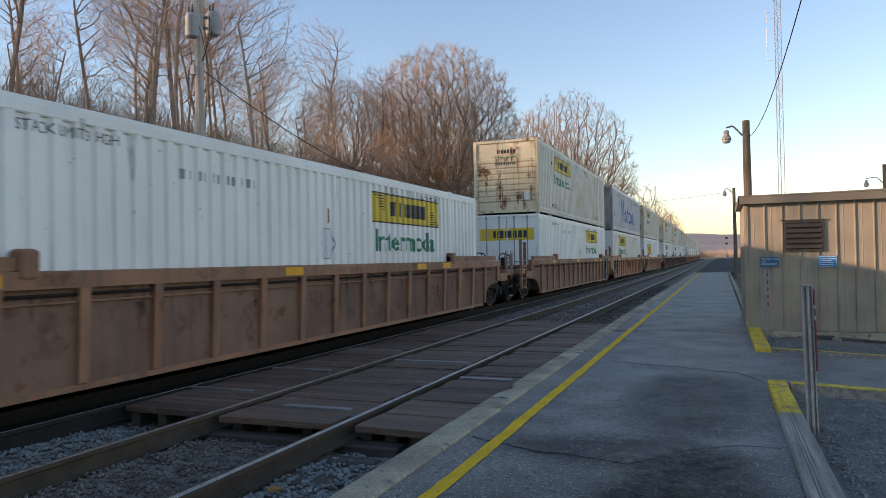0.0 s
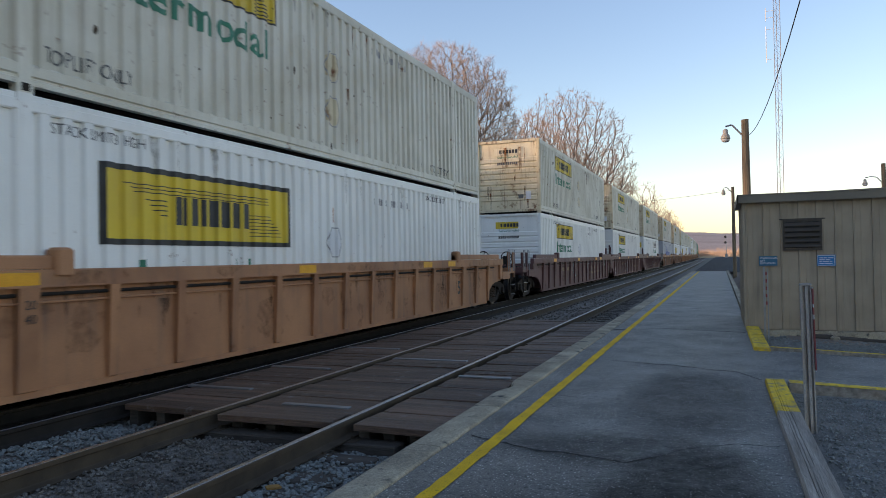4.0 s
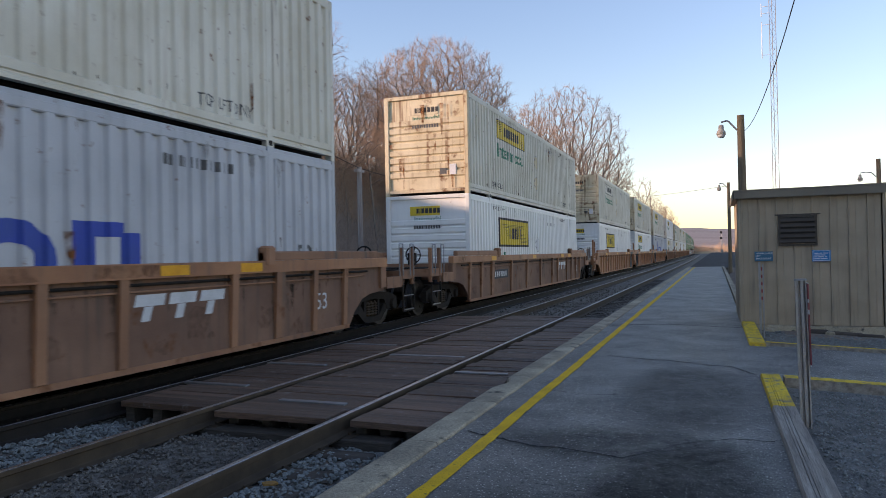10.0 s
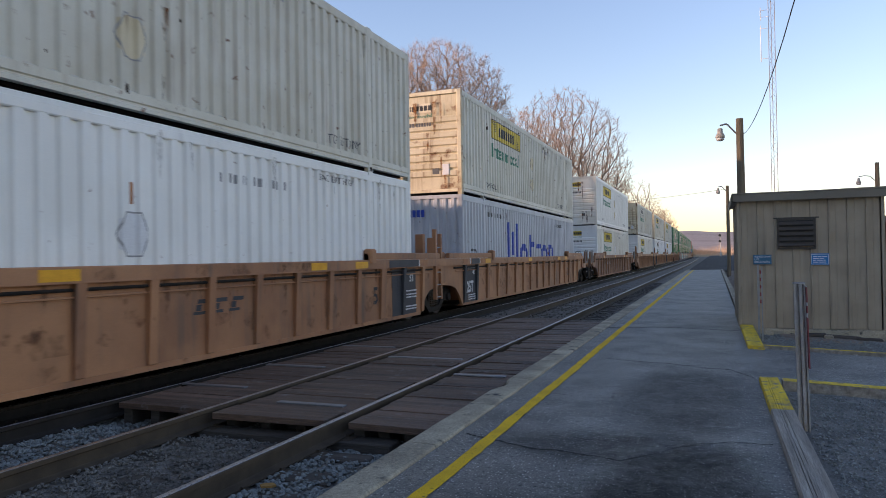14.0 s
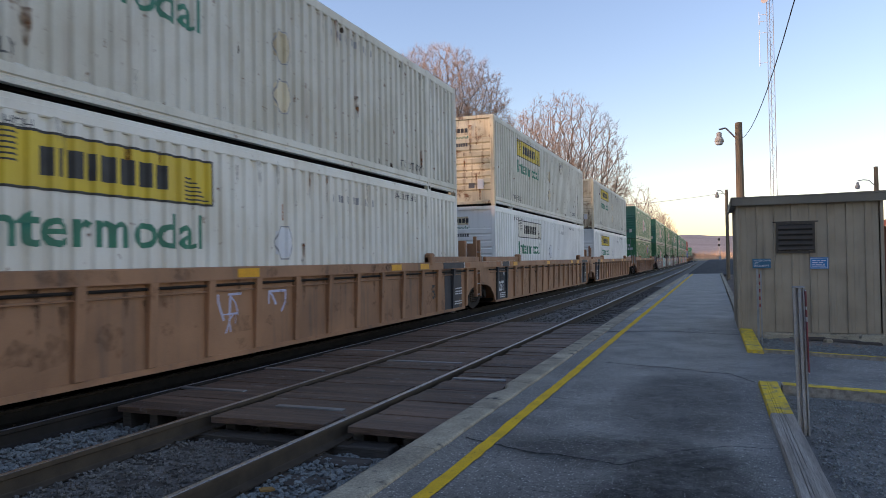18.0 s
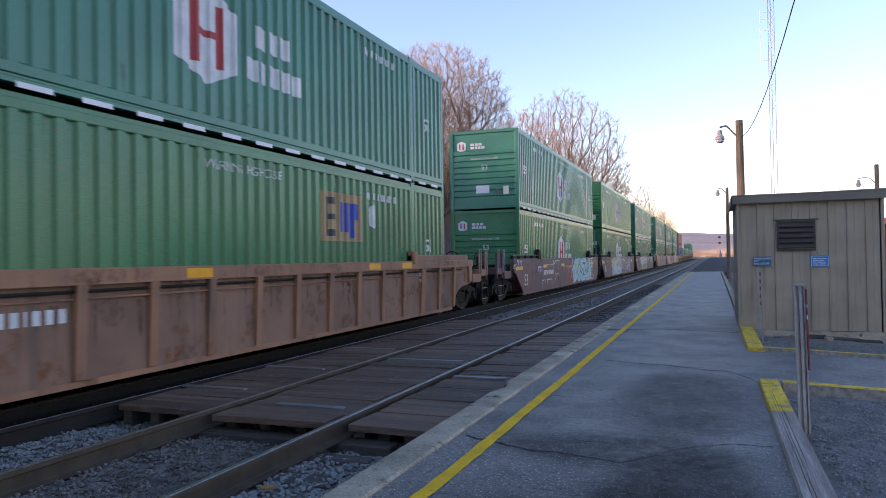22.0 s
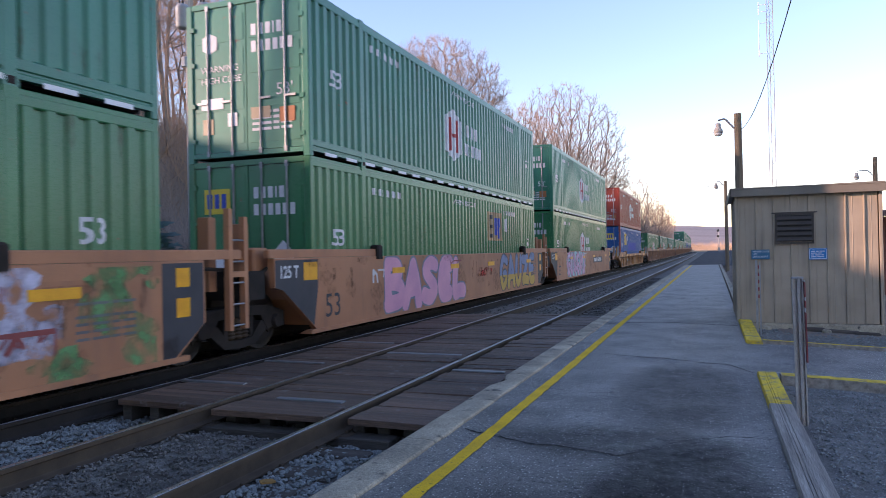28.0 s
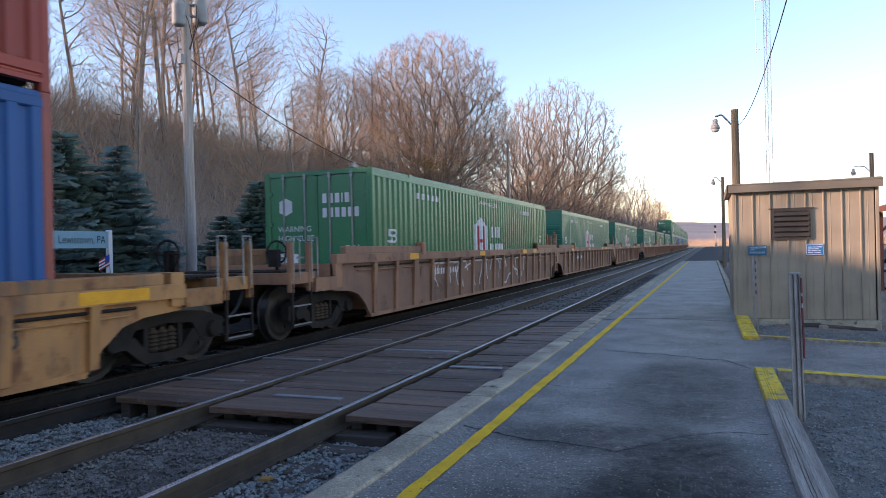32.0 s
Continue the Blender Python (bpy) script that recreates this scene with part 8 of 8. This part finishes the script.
RIB = dict(paint="tan_car", style="ribs", marks="panel")
BNSF = dict(paint="maroon_car", style="ribs", marks="word")
SOLO = dict(paint="brown_car", style="ribs", marks="word")
WIDE = dict(paint="brown_car", style="sparse", marks="plate")
SLAB = dict(paint="maroon_car", style="smooth", marks="fifty")
SAND = dict(paint="sand_car", style="smooth", marks="plate")
OLD = dict(paint="brown_car", style="ribs", marks="word")
new_low = dict(upper=False, brand="box")
CONSIST = [
    (dict(RIB, paint="brown_car", marks=""), 1, None, lambda: hunt(False, mirrored=True)),
    (dict(RIB, paint="brown_car"), 0, hunt, lambda: hunt(False, mirrored=True, end="door")),
    (dict(RIB, hose=True, faded=(8.87, 10.77, 0.75, 1.0, "paint_red")), 0, lambda: word(True), lambda: hunt(False, body="white_dull")),
    (RIB, 1, hunt, lambda: hunt(**new_low)),
    (dict(BNSF, art=[(5.8, 6.6, 0.47, 1.2, "paint_aqua", 0.028), (9.2, 10.0, 0.55, 1.15, "paint_aqua", 0.03), (15.3, 15.95, 0.8, 1.2, "paint_aqua", 0.034)]), 0, hunt, lambda: hunt(False)),
    (dict(BNSF, bubbles=[(5.55, 7.3, 0.36, 1.02, "paint_aqua"), (6.0, 7.2, 0.9, 1.18, "paint_pale")], art=[(7.2, 7.6, 0.95, 1.2, "paint_aqua", 0.016)]), 0, hunt, lambda: hunt(False)),
    (dict(BNSF, art=[(8.5, 10.2, 0.8, 1.15, "paint_sand", 0.024), (8.5, 10.2, 0.3, 0.6, "paint_sand", 0.02), (6.0, 7.0, 0.3, 1.15, "paint_aqua", 0.03), (6.6, 8.2, 0.3, 1.2, "paint_aqua", 0.035), (6.0, 6.4, 0.3, 0.9, "paint_pale", 0.02)]), 1, hunt, lambda: hunt(False, mirrored=True, end="door", brand="outline")),
    (WIDE, 1, lambda: hunt(brand="yellow"), word),
    (WIDE, 1, hunt, lambda: hunt(**new_low)),
    (RIB, 0, lambda: hunt(brand="outline"), lambda: hunt(**new_low)),
    (dict(RIB, faded=(8.87, 9.95, 0.78, 0.98, "dark_panel")), 0, hunt, lambda: hunt(False)),
    (RIB, 1, hunt, word),
    (dict(SOLO, art=[(14.55, 15.1, 0.7, 1.1, "paint_pale", 0.016), (15.5, 16.1, 0.75, 1.1, "paint_pale", 0.016)]), 1, lambda: hunt(body="white_new", ends="white_dull", worn=False), lambda: hunt(False, body="white_dull", mirrored=False)),
    (dict(RIB, paint="dull_car", art=[(6.28, 6.78, 0.55, 1.08, "paint_lilac", 0.018), (6.35, 6.7, 0.4, 0.8, "paint_lilac", 0.012), (7.35, 7.9, 0.62, 1.08, "paint_lilac", 0.018)]), 0, lambda: hunt(brand="outline"), lambda: hunt(False, body="white_dull")),
    (dict(RIB, paint="dull_car"), 0, hunt, lambda: hunt(False, brand="outline")),
    (dict(RIB, paint="dull_car"), 1, hunt, lambda: hunt(False)),
    (SOLO, 1, lambda: hub(True), square),
    (dict(SLAB, art=[(-1.0, -0.4, 1.0, 1.4, "paint_lilac", 0.03), (2.0, 2.7, 0.75, 1.15, "paint_lilac", 0.026), (2.7, 4.7, 0.3, 0.62, "paint_lilac", 0.022), (1.0, 1.6, 0.6, 0.95, "paint_dark", 0.02), (3.6, 4.6, 0.95, 1.2, "paint_pale", 0.012), (4.7, 6.0, 0.85, 1.35, "paint_pale", 0.016), (4.9, 6.2, 0.5, 0.8, "paint_pale", 0.014), (7.0, 8.9, 0.5, 1.1, "paint_sand", 0.03), (14.3, 16.0, 0.5, 1.25, "paint_sand", 0.02)],
          murals=[([ARROW, SLASH], 7.6, 9.2, "paint_red", "paint_red", None, None, 0.1, None), ([CUP, ARROW, ZIG], 13.0, 15.0, "paint_red", "paint_pale", None, None, 0.1, None), ([WEDGE, ARROW, SLASH, ZIG, WEDGE, SLASH], 8.9, 14.4, "paint_aqua", "paint_pale", "paint_dark", None, 0.19, "paint_dark")]), 0, lambda: hub(True), lambda: hub(False, "green_b")),
    (dict(SLAB, art=[(0.9, 1.8, 0.9, 1.2, "paint_lilac", 0.014), (2.6, 3.4, 0.3, 1.3, "paint_sand", 0.03), (8.6, 9.6, 0.5, 1.3, "paint_lilac", 0.05)],
          murals=[([SLASH, HOOK, WEDGE, CUP], 3.2, 8.2, "paint_sand", "paint_slate", "paint_sand", "paint_aqua", 0.17, "paint_pale"), ([BEND, CUP], 5.8, 8.0, "paint_aqua", "paint_pale", None, None, 0.14, "paint_slate"), ([SLASH, ARROW, HOOK, WEDGE, ARROW], 8.5, 13.2, "maroon_car", "paint_pale", None, None, 0.13, "paint_lilac"), ([HOOK], 13.2, 13.9, "paint_slate", "paint_lilac", None, None, 0.08, None)]), 0, lambda: hub(True, "green_b"), lambda: hub(False, "green_b", "door")),
    (dict(SLAB, art=[(0.9, 2.2, 0.8, 1.3, "paint_pale", 0.014), (2.4, 3.2, 0.4, 1.3, "paint_lilac", 0.03), (9.2, 15.0, 0.5, 1.3, "paint_pale", 0.024)],
          murals=[([ZIG, ARROW, WEDGE, HOOK, SLASH], 2.6, 9.0, "paint_pale", "paint_red", "paint_sand", "paint_green", 0.13, "paint_slate")]), 1, lambda: hub(True), square),
    (dict(SAND, art=[(5.6, 7.6, 0.7, 1.1, "paint_dark", 0.014), (13.85, 14.5, 0.35, 0.8, "paint_red", 0.026), (13.85, 14.5, 0.5, 0.8, "paint_red", 0.02)],
          mist=[(3.4, 5.6, 0.5, 1.3, "mist_green", 12), (13.3, 15.9, 0.25, 0.6, "mist_green", 9), (14.8, 16.0, 0.6, 1.4, "mist_green", 10), (13.7, 14.6, 0.5, 1.42, "mist_lilac", 16), (7.6, 9.0, 0.25, 1.0, "mist_red", 8), (12.8, 14.0, 0.8, 1.4, "mist_red", 7)],
          murals=[([SLASH], 7.9, 9.3, "paint_red", "paint_red", None, None, 0.14, None), ([CUP, HOOK, ARROW, WEDGE, CUP, SLASH], 8.7, 13.7, "paint_green", "paint_pale", "paint_red", "paint_slate", 0.19, None),]), 0, lambda: hub(True, end="door"), square),
    (dict(SAND, mist=[(8.6, 10.6, 0.8, 1.05, "mist_red", 7)], art=[(6.4, 7.3, 0.6, 1.3, "paint_red", 0.022), (2.0, 2.5, 0.8, 1.2, "paint_pale", 0.03)],
          murals=[([BOWL, PEAK, BEND, COMB, FOOT_L], 2.5, 7.5, "paint_pink", "paint_slate", None, None, 0.185, None), ([HOOK, PEAK, CUP, ZIG, COMB], 10.8, 15.4, "paint_blue", "paint_dark", None, "paint_gold", 0.155, None)]), 0, lambda: hub(True, end="door"), square),
    (dict(SAND, art=[(6.6, 7.6, 0.9, 1.35, "paint_pale", 0.02)],
          murals=[([HOOK, CUP, WEDGE, HOOK, SLASH, CUP], 2.1, 6.9, "paint_pink", "paint_dark", "paint_aqua", None, 0.12, "paint_lilac")]), 1, lambda: hub(True, end="door"), lambda: hub(False, "green_b", "door")),
    (dict(paint="yellow_car", style="low", marks="plate"), 1, lambda: hub(True, "red_box", "door"), lambda: square("blue_box")),
    (dict(OLD, art=[(3.0, 12.5, 0.3, 1.2, "paint_pale", 0.03)]), 0, None, lambda: hub(False, "green_b", "door")),
    (OLD, 0, None, lambda: hub(False)),
    (OLD, 1, None, lambda: hub(False)),
    (OLD, 0, None, lambda: hub(False)),
    (OLD, 0, None, lambda: hub(False, "green_b")),
    (OLD, 1, None, lambda: hub(False)),
] + [(OLD, k % 3 == 2, lambda: hub(True), (lambda: square("blue_box")) if k % 2 else (lambda: hub(False))) for k in range(9)]

RUNNING = []      # (thing, its y at the start, its height)
first, at = True, 2.585
for spec, last, upper, lower in CONSIST:
    spec = dict(spec)
    colour = {"tan_car": "tan", "sand_car": "tan", "brown_car": "brown", "dull_car": "dull tan", "maroon_car": "maroon", "yellow_car": "ochre"}[spec["paint"]]
    shape = {"ribs": "ribbed", "sparse": "widely ribbed", "smooth": "smooth-sided, graffiti-covered", "low": "low-sided"}[spec["style"]]
    RUNNING.append((well_car(f"grimy {colour} {shape} steel well car on the rails", near_coupled=first, far_coupled=bool(last), **spec), at, 0.0))
    if lower:
        RUNNING.append((lower(), at, LOW))
    if upper:
        RUNNING.append((upper(), at, HIGH))
    first = bool(last)
    at += COUPLED if last else ARTIC


def motions():
    """The train runs past at a steady pace, and its wheels roll."""
    times = [0, 2, 4, 6, 8, 10, 12, 14, 16, 18, 20, 22, 24, 26, 28, 30, 32]
    for ob, y, z in RUNNING:
        walk(ob, [(t, pose(TX + bend(y - travel(t)), y - travel(t), z)) for t in times])
    turns = [k / FPS for k in range(32 * FPS + 1)]
    walk(WHEELS[0], [(t, pose(0, 0, 0, math.degrees(travel(t) / 0.457) % 360.0)) for t in turns])
    keys = WHEELS[0].animation_data
    for w in WHEELS[1:]:
        w.rotation_mode = "QUATERNION"
        mine = w.animation_data_create()
        mine.action, mine.action_slot = keys.action, keys.action_slot


motions()
